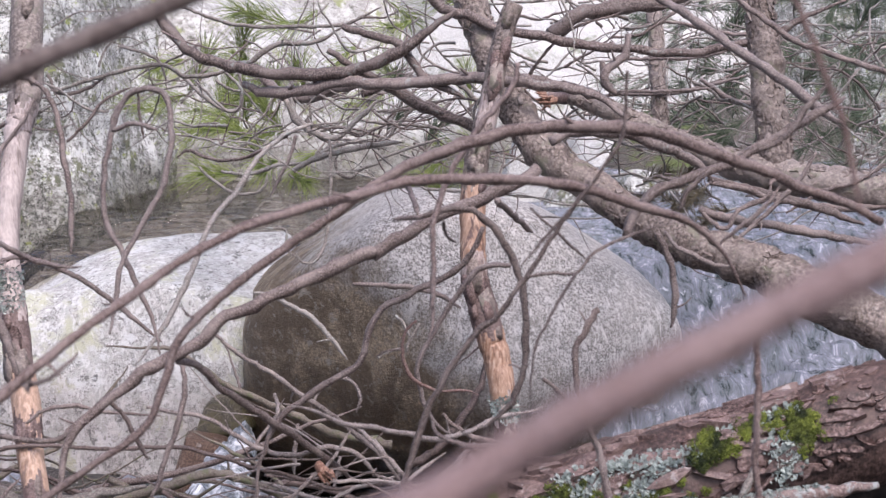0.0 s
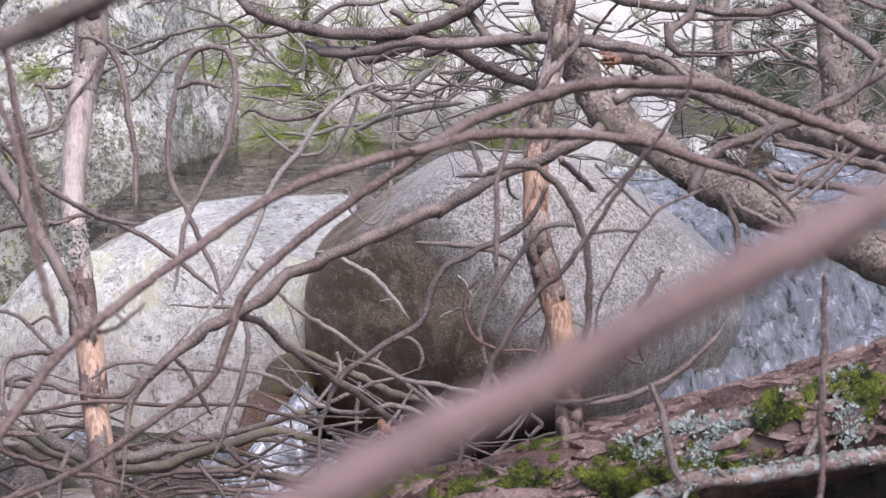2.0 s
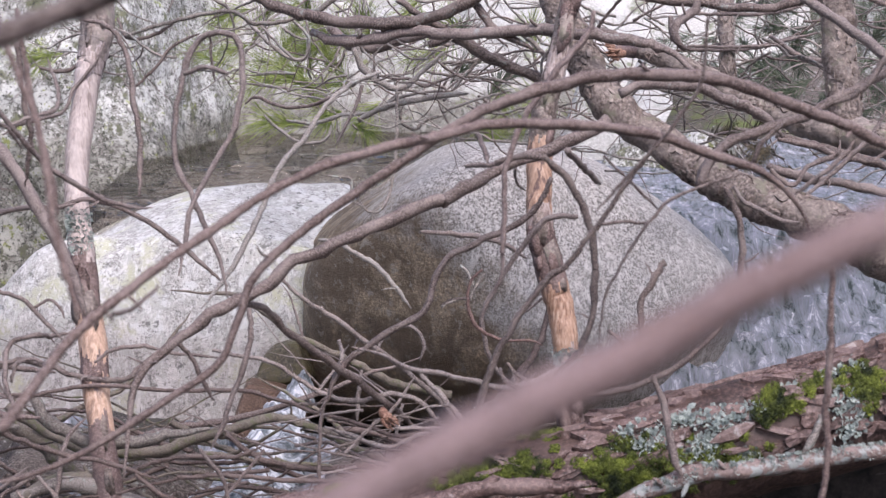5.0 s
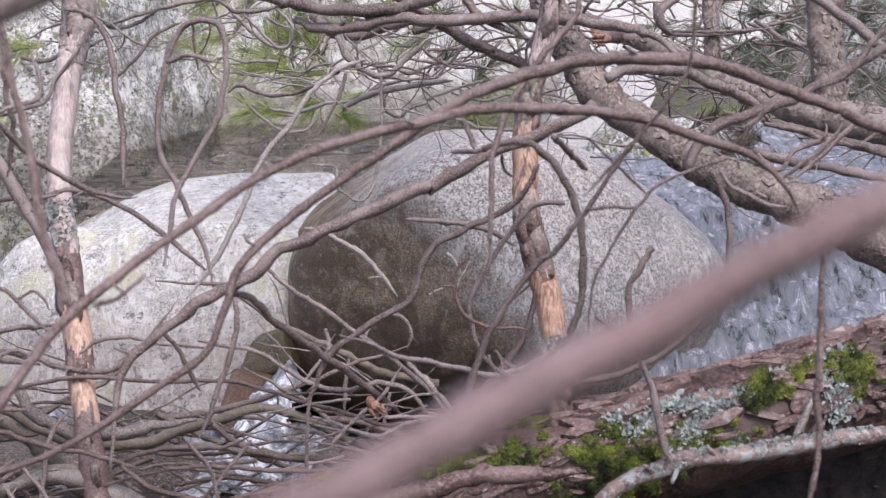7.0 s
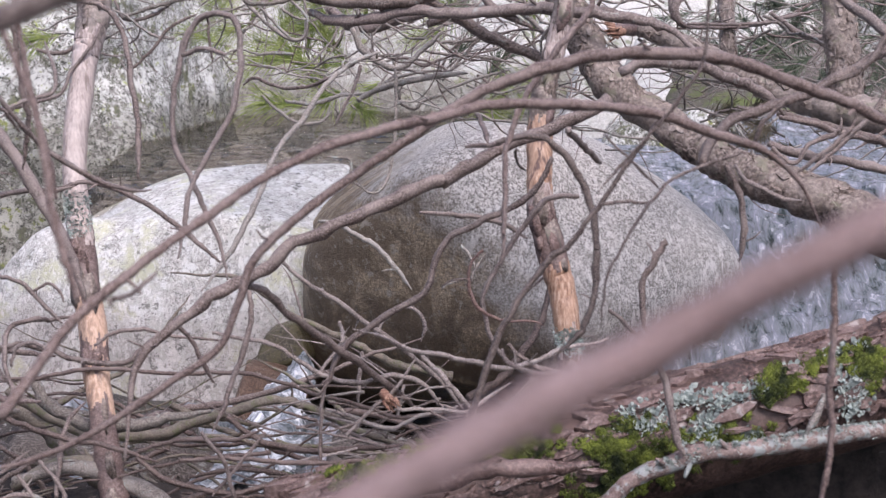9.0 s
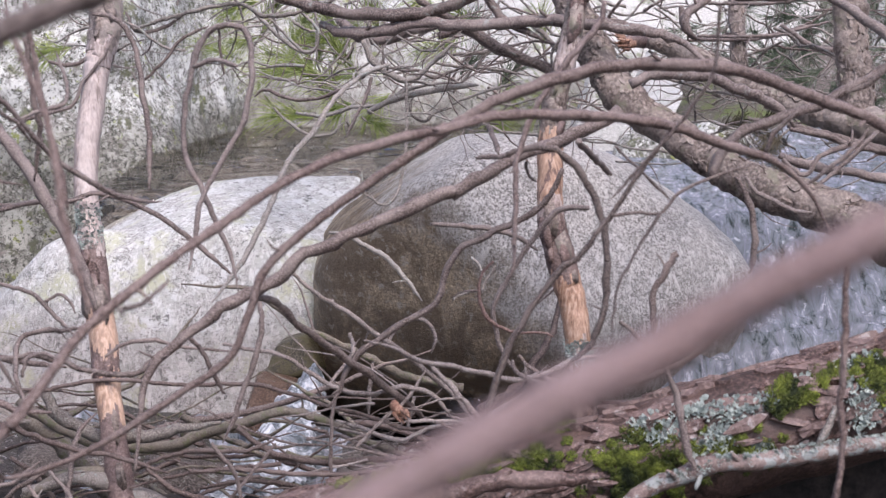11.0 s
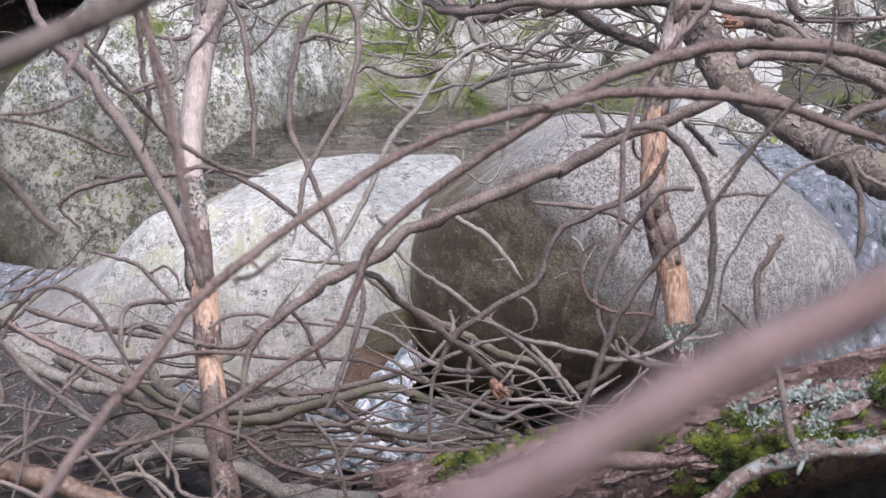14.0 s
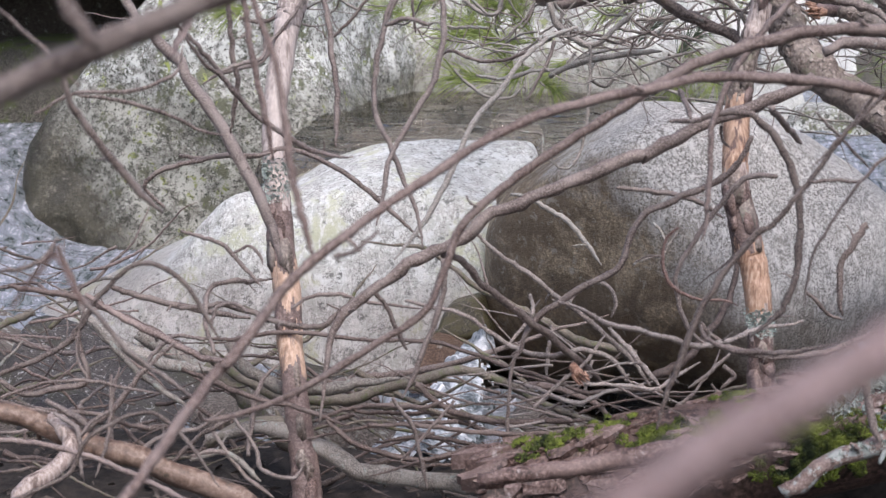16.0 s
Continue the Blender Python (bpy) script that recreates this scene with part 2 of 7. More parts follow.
# Wet foot here and on the next stone also holds undercut shade in colour.
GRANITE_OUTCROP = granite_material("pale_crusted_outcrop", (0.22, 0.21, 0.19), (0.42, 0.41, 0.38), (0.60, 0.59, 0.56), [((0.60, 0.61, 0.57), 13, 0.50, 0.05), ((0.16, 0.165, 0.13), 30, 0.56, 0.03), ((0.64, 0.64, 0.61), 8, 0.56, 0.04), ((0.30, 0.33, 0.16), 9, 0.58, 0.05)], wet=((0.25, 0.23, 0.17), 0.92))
GRANITE_FAR_WET_SHADE = granite_material("lichen_crusted_granite_with_algae", (0.13, 0.125, 0.11), (0.31, 0.30, 0.275), (0.50, 0.49, 0.46), FAR_CRUST,
                                   stain_shade=((-2.72, 8.4, 0.35), (-0.72, -0.05, -0.50), (0.115, 0.105, 0.070), 9.0), wet=((0.25, 0.23, 0.17), 0.84))
# Far granite with its sunlit brightness put into the pale colour.
GRANITE_BRIGHT = granite_material("sunlit_far_granite", (0.38, 0.38, 0.35), (0.57, 0.57, 0.54), (0.70, 0.70, 0.67), [((0.66, 0.66, 0.63), 6, 0.53, 0.1), ((0.24, 0.26, 0.18), 5, 0.56, 0.08)])
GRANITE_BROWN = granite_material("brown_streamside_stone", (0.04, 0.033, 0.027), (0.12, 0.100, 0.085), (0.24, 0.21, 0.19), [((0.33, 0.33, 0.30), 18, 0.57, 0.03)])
GRANITE_SHORE = granite_material("dark_shore_stone", (0.014, 0.011, 0.010), (0.050, 0.042, 0.038), (0.13, 0.115, 0.105), [((0.050, 0.046, 0.030), 7, 0.52, 0.08), ((0.38, 0.37, 0.36), 48, 0.585, 0.03)], gloss=0.5)
GRANITE_REDDISH = granite_material("wet_red_brown_stone", (0.045, 0.026, 0.017), (0.13, 0.078, 0.052), (0.24, 0.16, 0.115), [((0.30, 0.26, 0.23), 30, 0.58, 0.04)], gloss=0.35)
GRANITE_OLIVE = granite_material("wet_olive_stone", (0.024, 0.020, 0.013), (0.070, 0.058, 0.036), (0.17, 0.145, 0.105), [((0.085, 0.074, 0.034), 12, 0.48, 0.06), ((0.07, 0.058, 0.03), 22, 0.54, 0.04)], gloss=0.35)
GRANITE_BED = granite_material("brown_stream_bed_stone", (0.085, 0.076, 0.063), (0.25, 0.228, 0.20), (0.48, 0.448, 0.41), [((0.46, 0.44, 0.405), 9, 0.54, 0.05), ((0.07, 0.062, 0.05), 14, 0.56, 0.05)])
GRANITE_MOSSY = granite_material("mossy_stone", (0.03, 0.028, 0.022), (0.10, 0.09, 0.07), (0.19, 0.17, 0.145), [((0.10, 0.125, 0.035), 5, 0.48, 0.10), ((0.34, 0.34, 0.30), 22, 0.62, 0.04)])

water_material, _n, _l, _b = node_material("clear_stream_water")
_w = _n.new("ShaderNodeMapping")
_w.inputs["Scale"].default_value = (2.6, 6.5, 3.0)
_l.new(place_of(_n), _w.inputs[0])
_wave = _n.new("ShaderNodeBump")
_wave.inputs["Strength"].default_value, _wave.inputs["Distance"].default_value = 1.0, 0.05
_l.new(noise_node(_n, _l, _w.outputs[0], 2.0, 4, 0.6, 0.8), _wave.inputs["Height"])
_clear = _n.new("ShaderNodeBsdfTransparent")
_clear.inputs[0].default_value = (0.86, 0.835, 0.78, 1)
_shine = _n.new("ShaderNodeBsdfGlossy")
_shine.inputs["Roughness"].default_value = 0.04
_edge = _n.new("ShaderNodeFresnel")
_edge.inputs["IOR"].default_value = 1.33
_both = _n.new("ShaderNodeMixShader")
for _from, _to in ((_wave.outputs[0], _shine.inputs["Normal"]), (_wave.outputs[0], _edge.inputs["Normal"]), (_edge.outputs[0], _both.inputs[0]), (_clear.outputs[0], _both.inputs[1]), (_shine.outputs[0], _both.inputs[2]), (_both.outputs[0], _n["Material Output"].inputs[0])):
    _l.new(_from, _to)
_n.remove(_b)

# broken white water of the small fall
cascade_material, _n, _l, _b = node_material("white_cascade_water")
_w = place_of(_n)
_curl = noise_node(_n, _l, _w, 17, 8, 0.72, 0.8)
_l.new(ramp(_n, _l, _curl, [(0.36, (0.07, 0.085, 0.09)), (0.47, (0.27, 0.30, 0.33)), (0.56, (0.62, 0.65, 0.69)), (0.64, (0.86, 0.87, 0.9))]), _b.inputs["Base Color"])
_b.inputs["Roughness"].default_value, _b.inputs["IOR"].default_value = 0.4, 1.33
relief(_n, _l, _b, _curl, 0.6, 0.03)

# fast water: dark hollows, curls white with air, and lilac sky glints coloured in
rapids_material, _n, _l, _b = node_material("aerated_glinting_water")
_w = _n.new("ShaderNodeMapping")
_w.inputs["Scale"].default_value = (3.0, 1.1, 1.0)
_w.inputs["Rotation"].default_value = (0, 0, radians(20))
_l.new(place_of(_n), _w.inputs[0])
_streak = noise_node(_n, _l, _w.outputs[0], 7.5, 9, 0.72, 0.6)
_bright = ramp(_n, _l, _streak, [(0.37, (0.055, 0.07, 0.068)), (0.44, (0.21, 0.235, 0.25)), (0.57, (0.33, 0.345, 0.40)), (0.64, (0.66, 0.67, 0.74)), (0.72, (0.82, 0.83, 0.88))])
_fleck = noise_node(_n, _l, place_of(_n), 34, 4, 0.6, 0.6)
_l.new(mix(_n, _l, ramp(_n, _l, _fleck, [(0.64, (0, 0, 0)), (0.69, (0.7, 0.7, 0.7))]), _bright, (0.78, 0.79, 0.84)), _b.inputs["Base Color"])
_b.inputs["Roughness"].default_value, _b.inputs["IOR"].default_value = 0.10, 1.33
relief(_n, _l, _b, _streak, 0.8, 0.05)


# ---- builders ----
def finish(name, bm, material, parent=None, label="", smooth=True):
    data = bpy.data.meshes.new(name)
    bm.normal_update()
    bm.to_mesh(data)
    bm.free()
    if smooth:
        for p in data.polygons:
            p.use_smooth = True
    for one in material if isinstance(material, (list, tuple)) else [material]:
        data.materials.append(one)
    ob = new(name, data)
    if parent:
        ob.parent = parent
    return tagged(ob, label)


def part(name, bm, material, parent, label=""):
    return finish(name, bm, material, parent, label)


def spline(points, step):
    """Catmull-Rom through the points (x, y, z, radius), about step metres apart."""
    p = [np.array(q, float) for q in points]
    p = [2 * p[0] - p[1], *p, 2 * p[-1] - p[-2]]
    out = []
    for a, b, c, d in zip(p, p[1:], p[2:], p[3:]):
        n = max(2, int(np.linalg.norm((c - b)[:3]) / step))
        for k in range(n):
            u = k / n
            out.append(0.5 * (2 * b + (c - a) * u + (2 * a - 5 * b + 4 * c - d) * u * u + (3 * b - a - 3 * c + d) * u**3))
    out.append(p[-2])
    return np.array(out)


def tube(bm, points, sides=7, lump=0.10, step=None, seed=0.0, ring_material=None, wobble=0.0, tip=1.0):
    """A limb swept along the points, with an uneven girth, and closed at its ends."""
    thick = max(q[3] for q in points)
    line = spline(points, step or max(0.006, thick * 1.3))
    line[:, 3] = np.maximum(line[:, 3], 0.0008)
    if tip < 1.0:
        n = len(line)
        line[:, 3] *= np.array([min(1.0, tip + (1 - tip) * (n - 1 - i) / max(1.0, 0.14 * n)) for i in range(n)])
    if wobble:
        for i, q in enumerate(line):
            k = 0.012 + q[3]
            line[i, :3] += np.array(noise.noise_vector(Vector(q[:3]) * (0.45 / k) + Vector((seed, 1, 2)))) * wobble * (q[3] + 0.0015)
            line[i, 3] *= 1 + 0.6 * wobble * max(0.0, noise.noise(Vector(q[:3]) * (0.30 / k) + Vector((7, seed, 0))) - 0.25)
    side, rings = None, []
    for i, q in enumerate(line):
        ahead = Vector(line[min(i + 1, len(line) - 1)][:3] - line[max(i - 1, 0)][:3]).normalized()
        if side is None:
            side = ahead.orthogonal().normalized()
        side = (side - ahead * side.dot(ahead)).normalized()
        up = ahead.cross(side)
        ring = []
        for k in range(sides):
            a = 2 * math.pi * k / sides
            out = side * math.cos(a) + up * math.sin(a)
            spot = Vector(q[:3]) + out * q[3]
            f = 0.55 / max(q[3], 0.004)
            r = q[3] * (1 + lump * 1.6 * noise.noise(spot * f + Vector((seed, 0, 0))) + lump * noise.noise(spot * f * 3))
            ring.append(bm.verts.new(Vector(q[:3]) + out * r))
        rings.append(ring)
    for i, (a, b) in enumerate(zip(rings, rings[1:])):
        for k in range(sides):
            face = bm.faces.new((a[k], a[(k + 1) % sides], b[(k + 1) % sides], b[k]))
            if ring_material:
                face.material_index = ring_material(i / len(rings), k / sides)
    for ring, turn in ((rings[0], True), (rings[-1], False)):
        bm.faces.new(ring[::-1] if turn else ring)
    return line


def limb_mesh(points, seed=0.0, wobble=0.5):
    bm = bmesh.new()
    tube(bm, points, 10 if max(q[3] for q in points) > 0.012 else 6, 0.2, seed=seed, wobble=wobble, tip=0.45 if wobble else 1.0)
    return bm


def branch(name, label, material, points, group="dead branches over the stream", wobble=0.5):
    ob = finish(name, limb_mesh(points, len(bpy.data.objects) * 0.37, wobble), material)
    tagged(ob, label, "branch", group)
    thick = max(q[3] for q in points)
    if group == "dead branches over the stream" and wobble and 0.005 < thick < 0.03:
        rng = random.Random(int(abs(points[0][0]) * 1000) + len(points))
        line = spline(points, 0.03)
        for _ in range(min(5, len(line) // 9)):
            q = line[rng.randrange(2, len(line) - 2)]
            way = Vector((rng.gauss(0, 1), rng.gauss(0, 0.6), rng.gauss(0.2, 1))).normalized()
            n, r = rng.uniform(0.012, 0.045) + q[3], max(0.0013, q[3] * rng.uniform(0.22, 0.4))
            mid, end = Vector(q[:3]) + way * n * 0.6, Vector(q[:3]) + way * n + Vector((rng.gauss(0, 0.006), 0, rng.gauss(0, 0.006)))
            bm = bmesh.new()
            tube(bm, [(*q[:3], r * 1.3), (*mid, r), (*end, r * 0.55)], 5, 0.15, 0.01)
            part("spur", bm, material, ob)
    return ob


def twig(parent, name, material, points, label=""):
    return part(name, limb_mesh(points, len(bpy.data.objects) * 0.37), material, parent, label)


def boulder(name, label, material, centre, faces, sharp=9.0, seed=1, rough=0.05, detail=5, knobs=()):
    """A boulder bounded by rounded faces, rows of a normal and its distance from the centre, and worn by noise at three sizes.
    knobs: rows of a place, a reach and a push, for shoulders and hollows."""
    bm = bmesh.new()
    bmesh.ops.create_icosphere(bm, subdivisions=detail, radius=1.0)
    planes = [(Vector(n).normalized(), h) for n, h in faces]
    off = Vector((seed * 7.3, seed * 3.1, seed * 1.7))
    for v in bm.verts:
        d = v.co.normalized()
        r = sum(max(0.0, d.dot(n) / h) ** sharp for n, h in planes) ** (-1.0 / sharp)
        spot = d * r
        r *= 1 + rough * noise.noise(spot * 2.2 + off) * 1.5 + rough * 0.6 * noise.noise(spot * 6 + off) + rough * 0.22 * noise.noise(spot * 17 + off)
        v.co = Vector(centre) + d * r
        for place, reach, push in knobs:
            v.co += Vector(push) * math.exp(-(v.co - Vector(place)).length_squared / reach**2)
    return tagged(finish(name, bm, material), label, "boulder")


# ---- ground and water ----
def smooth(a, b, v):
    u = min(1.0, max(0.0, (v - a) / (b - a)))
    return u * u * (3 - 2 * u)


def ground_height(x, y):
    z = 0.04 - 0.35 * smooth(4.7, 5.5, y) - 0.45 * smooth(-0.1, 0.3, x) * smooth(3.75, 3.95, y) + 0.55 * smooth(6.2, 7.2, y) * smooth(-2.1, -1.5, x)
    z += 0.35 * smooth(9.6, 11.5, y) + 0.16 * max(0.0, min(y, 40.0) - 13.0)
    z += 0.9 * smooth(3.6, 6.0, abs(x + 0.4)) * smooth(5.0, 8.0, y)
    bank = smooth(4.10, 4.28, y) * smooth(4.75, 4.5, y) * smooth(-0.15, 0.15, x)
    z = z * (1 - bank) + bank * (0.38 * min(x, 2.2) - 0.03)
    near = max(0.0, 1 - abs(y - 6) / 60)
    return z + near * (0.10 * noise.noise((x * 1.1, y * 1.1, 3.0)) + 0.05 * noise.noise((x * 4, y * 4, 8.0)))


def grid(xs, ys, height):
    bm = bmesh.new()
    rows = [[bm.verts.new((x, y, height(x, y))) for x in xs] for y in ys]
    for a, b in zip(rows, rows[1:]):
        for k in range(len(xs) - 1):
            bm.faces.new((a[k], a[k + 1], b[k + 1], b[k]))
    return bm


xs = [-900, -200, -60, -25, -12, -8] + [-6 + 0.1 * i for i in range(121)] + [8, 12, 25, 60, 200, 900]
ys = [-900, -200, -40, -10, -3, 0, 2] + [3 + 0.05 * i for i in range(60)] + [6 + 0.1 * i for i in range(70)] + [14, 16, 20, 26, 40, 80, 200, 900]
tagged(finish("ground", grid(xs, ys, ground_height), LITTER), "dark stony streambank ground strewn with leaf litter", "ground", kind="structure")


def water_height(x, y):
    fall = 0.62 - 0.36 * smooth(6.9, 6.1, y) - 0.30 * smooth(6.0, 5.3, y)
    if x < 0.0:
        fall = 0.62 - 0.68 * smooth(6.8, 6.2, y)
    if x < -1.55:
        fall = -0.05 + 0.43 * smooth(-2.7, -3.5, x) * smooth(6.2, 8.2, y)
    churn = 0.024 + 0.04 * smooth(7.4, 6.2, y)
    curl = 0.02 * smooth(0.3, 0.8, x) * smooth(7.6, 6.6, y)
    ridge = 1 - abs(noise.noise((x * 6 + y * 2, y * 3, 4.0))) * 3 + 0.4 * (1 - abs(noise.noise((x * 14, y * 7, 6.0))) * 3)
    return fall + churn * (noise.noise((x * 4, y * 9, 0.3)) + 0.6 * noise.noise((x * 9, y * 21, 2.0))) + curl * ridge


wx = [-4.5 + 0.05 * i for i in range(98)] + [0.4 + 0.018 * i for i in range(100)] + [2.2 + 0.05 * i for i in range(47)]
wy = [4.9 + 0.02 * i for i in range(110)] + [7.1 + 0.025 * i for i in range(60)] + [8.6 + 0.05 * i for i in range(36)]
pool = grid(wx, wy, water_height)
for face in pool.faces:
    middle = face.calc_center_median()
    face.material_index = 1 if middle.x > 0.75 or middle.x < -2.1 or (middle.y < 5.9 and -1.5 < middle.x < -0.3) else 0
tagged(finish("water", pool, [water_material, rapids_material]), "clear mountain stream water spilling between granite boulders", "water", kind="structure")

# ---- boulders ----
boulder("boulder", "large rounded grey granite boulder with a wet underside coloured dark for shade", GRANITE_DARK, (0.28, 6.02, 0.45),
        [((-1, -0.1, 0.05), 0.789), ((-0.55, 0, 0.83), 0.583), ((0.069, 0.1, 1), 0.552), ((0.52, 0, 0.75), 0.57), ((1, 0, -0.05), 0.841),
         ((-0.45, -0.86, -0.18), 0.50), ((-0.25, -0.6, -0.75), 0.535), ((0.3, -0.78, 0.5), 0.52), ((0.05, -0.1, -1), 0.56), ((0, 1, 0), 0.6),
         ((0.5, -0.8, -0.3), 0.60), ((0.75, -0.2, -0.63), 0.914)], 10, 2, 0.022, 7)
boulder("boulder", "pale lichen-spotted granite boulder at the water's edge", GRANITE_WHITE, (-1.08, 6.45, 0.10),
        [((-0.465, -0.10, 0.86), 0.503), ((-0.058, -0.12, 1), 0.57), ((0.05, -1, 0.35), 0.45), ((-0.35, -0.9, 0.5), 0.52), ((1, -0.15, -0.05), 0.616),
         ((-1, -0.2, 0.3), 1.60), ((0, 0, -1), 0.6), ((0, 1, 0), 0.40)], 18, 5, 0.022, 7,
        [((-1.6, 6.2, 0.5), 0.22, (-0.03, -0.03, 0.20)), ((-0.458, 6.3, 0.72), 0.293, (0.118, -0.05, -0.15)), ((-1.379, 6.3, 0.62), 0.14, (0.02, 0, 0.053))])
boulder("boulder", "huge lichen-crusted granite boulder beyond the pool", GRANITE_FAR_WET_SHADE, (-2.35, 9.35, 0.70),
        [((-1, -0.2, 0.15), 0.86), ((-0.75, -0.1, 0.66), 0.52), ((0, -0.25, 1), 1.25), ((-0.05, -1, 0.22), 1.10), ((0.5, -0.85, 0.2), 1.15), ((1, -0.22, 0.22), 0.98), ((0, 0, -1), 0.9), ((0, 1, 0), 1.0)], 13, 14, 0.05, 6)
boulder("boulder", "lichened granite outcrop behind the pool", GRANITE_OUTCROP, (-0.8, 10.8, 0.9),
        [((-1, -0.2, 0.1), 1.6), ((-0.1, -0.1, 1), 1.0), ((0.10, -0.70, 0.72), 1.0), ((0.1, -0.95, 0.22), 0.95), ((0.5, -0.15, 0.86), 0.60),
         ((0.9, -0.5, 0.0), 1.3), ((0, 0, -1), 1.0), ((0, 1, 0), 1.0)], 13, 9, 0.045, 6)
# Roof and dark back stone are added to make the far hollow's shade.
boulder("boulder", "dark overhanging boulder added to shade the far hollow", GRANITE_BROWN, (-4.3, 10.7, 2.0),
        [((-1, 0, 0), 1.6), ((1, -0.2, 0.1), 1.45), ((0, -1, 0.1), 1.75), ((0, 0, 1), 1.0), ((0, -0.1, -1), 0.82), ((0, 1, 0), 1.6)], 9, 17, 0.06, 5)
boulder("boulder", "dark back boulder added for the far hollow's shade", GRANITE_BROWN, (-4.3, 12.4, 0.9),
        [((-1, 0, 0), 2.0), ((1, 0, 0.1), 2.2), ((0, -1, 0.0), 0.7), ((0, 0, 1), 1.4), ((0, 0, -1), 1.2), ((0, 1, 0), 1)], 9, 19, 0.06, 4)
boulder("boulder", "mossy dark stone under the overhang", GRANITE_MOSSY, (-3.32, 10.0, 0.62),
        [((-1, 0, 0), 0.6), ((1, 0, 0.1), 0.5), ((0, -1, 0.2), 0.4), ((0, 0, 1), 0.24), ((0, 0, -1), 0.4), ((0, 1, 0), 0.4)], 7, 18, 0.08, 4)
boulder("stone", "small white-faced stone at the pool's edge", GRANITE_BRIGHT, (0.775, 8.7, 0.815),
        [((-1, 0, 0.3), 0.13), ((1, 0, 0.2), 0.13), ((0, -1, 0.2), 0.15), ((0.2, 0, 1), 0.23), ((0, 0, -1), 0.4), ((0, 1, 0), 0.15)], 7, 23, 0.08, 4)
boulder("boulder", "mossy brown boulder on the far bank", GRANITE_MOSSY, (1.77, 10.00, 0.64),
        [((-1, -0.1, 0.35), 0.35), ((1, 0, 0.3), 0.35), ((0.1, -1, 0.35), 0.40), ((-0.45, -0.3, 0.85), 0.16), ((0.2, -0.3, 1), 0.13), ((0.1, 0, -1), 0.48), ((0, 1, 0), 0.6)], 9, 211, 0.09, 5)
boulder("boulder", "pale granite boulder behind the mossy bank", GRANITE_BRIGHT, (1.50, 10.70, 0.75),
        [((-1, -0.1, 0.35), 0.24), ((1, 0, 0.3), 0.24), ((0.1, -1, 0.35), 0.40), ((-0.45, -0.3, 0.85), 0.14), ((0.2, -0.3, 1), 0.11), ((0.1, 0, -1), 0.46), ((0, 1, 0), 0.6)], 9, 213, 0.09, 5)
boulder("boulder", "dark brown boulder under the pines of the far bank", GRANITE_BROWN, (2.58, 11.20, 0.58),
        [((-1, -0.1, 0.35), 0.55), ((1, 0, 0.3), 0.55), ((0.1, -1, 0.35), 0.40), ((-0.45, -0.3, 0.85), 0.30), ((0.2, -0.3, 1), 0.24), ((0.1, 0, -1), 0.59), ((0, 1, 0), 0.6)], 9, 215, 0.09, 5)
boulder("stone", "low mossy brown stone at the pool's edge", GRANITE_FAR, (1.45, 9.1, 0.60),
        [((-1, 0, 0.6), 0.16), ((1, 0, 0.6), 0.20), ((0, -1, 0.5), 0.2), ((0.2, 0.2, 1), 0.11), ((0, 0, -1), 0.4), ((0, 1, 0), 0.3)], 6, 24, 0.10, 5)
boulder("stone", "pale lichened stone in the shallows", GRANITE_FAR, (1.02, 8.5, 0.62),
        [((-1, 0, 0.3), 0.20), ((1, 0, 0.2), 0.20), ((0, -1, 0.3), 0.2), ((0, 0, 1), 0.12), ((0, 0, -1), 0.3), ((0, 1, 0), 0.2)], 6, 25, 0.10, 4)
boulder("stone", "olive mossy stone wedged between two boulders", GRANITE_OLIVE, (-0.590, 5.930, 0.215),
        [((-1, 0, 0.3), 0.045), ((0.9, -0.2, 0.4), 0.055), ((0, -1, 0.4), 0.04), ((-0.3, 0, 1), 0.030), ((0.2, -0.3, -1), 0.07), ((0, 1, 0), 0.2)], 6, 27, 0.35, 5)
boulder("stone", "red-brown wet stone beside the small cascade", GRANITE_REDDISH, (-0.640, 5.760, 0.112),
        [((-1, 0, 0.3), 0.065), ((0.9, -0.2, 0.4), 0.06), ((0, -1, 0.4), 0.06), ((0.2, 0, 1), 0.035), ((0, 0, -1), 0.12), ((0, 1, 0.9), 0.06)], 9, 29, 0.25, 5)
boulder("boulder", "bright pale granite slab on the far bank", GRANITE_BRIGHT, (2.2, 13.4, 0.9),
        [((-0.8, -0.3, 0.5), 2.1), ((1, 0, 0.2), 0.55), ((0.05, -0.75, 0.66), 1.35), ((0, -1, 0), 2.2), ((0, 0, 1), 1.6), ((0, 0, -1), 1.2), ((0, 1, 0), 2)], 8, 31, 0.05, 5)
boulder("boulder", "grey lichened granite slab high on the far bank", GRANITE_OUTCROP, (-1.2, 15.5, 2.2),
        [((-1, -0.3, 0.2), 3.2), ((1, -0.3, 0.3), 2.0), ((0, -0.8, 0.6), 1.6), ((0, 0, 1), 2.2), ((0, 0, -1), 2.2), ((0, 1, 0), 2)], 8, 33, 0.05, 5)
boulder("boulder", "grey lichened boulder among the pines of the far bank", GRANITE_FAR, (4.6, 12.6, 1.0),
        [((-1, -0.3, 0.3), 1.7), ((1, 0, 0.2), 2.0), ((0.05, -0.75, 0.66), 1.2), ((0, -1, 0), 1.6), ((0, 0, 1), 1.2), ((0, 0, -1), 1.2), ((0, 1, 0), 2)], 8, 35, 0.06, 5)
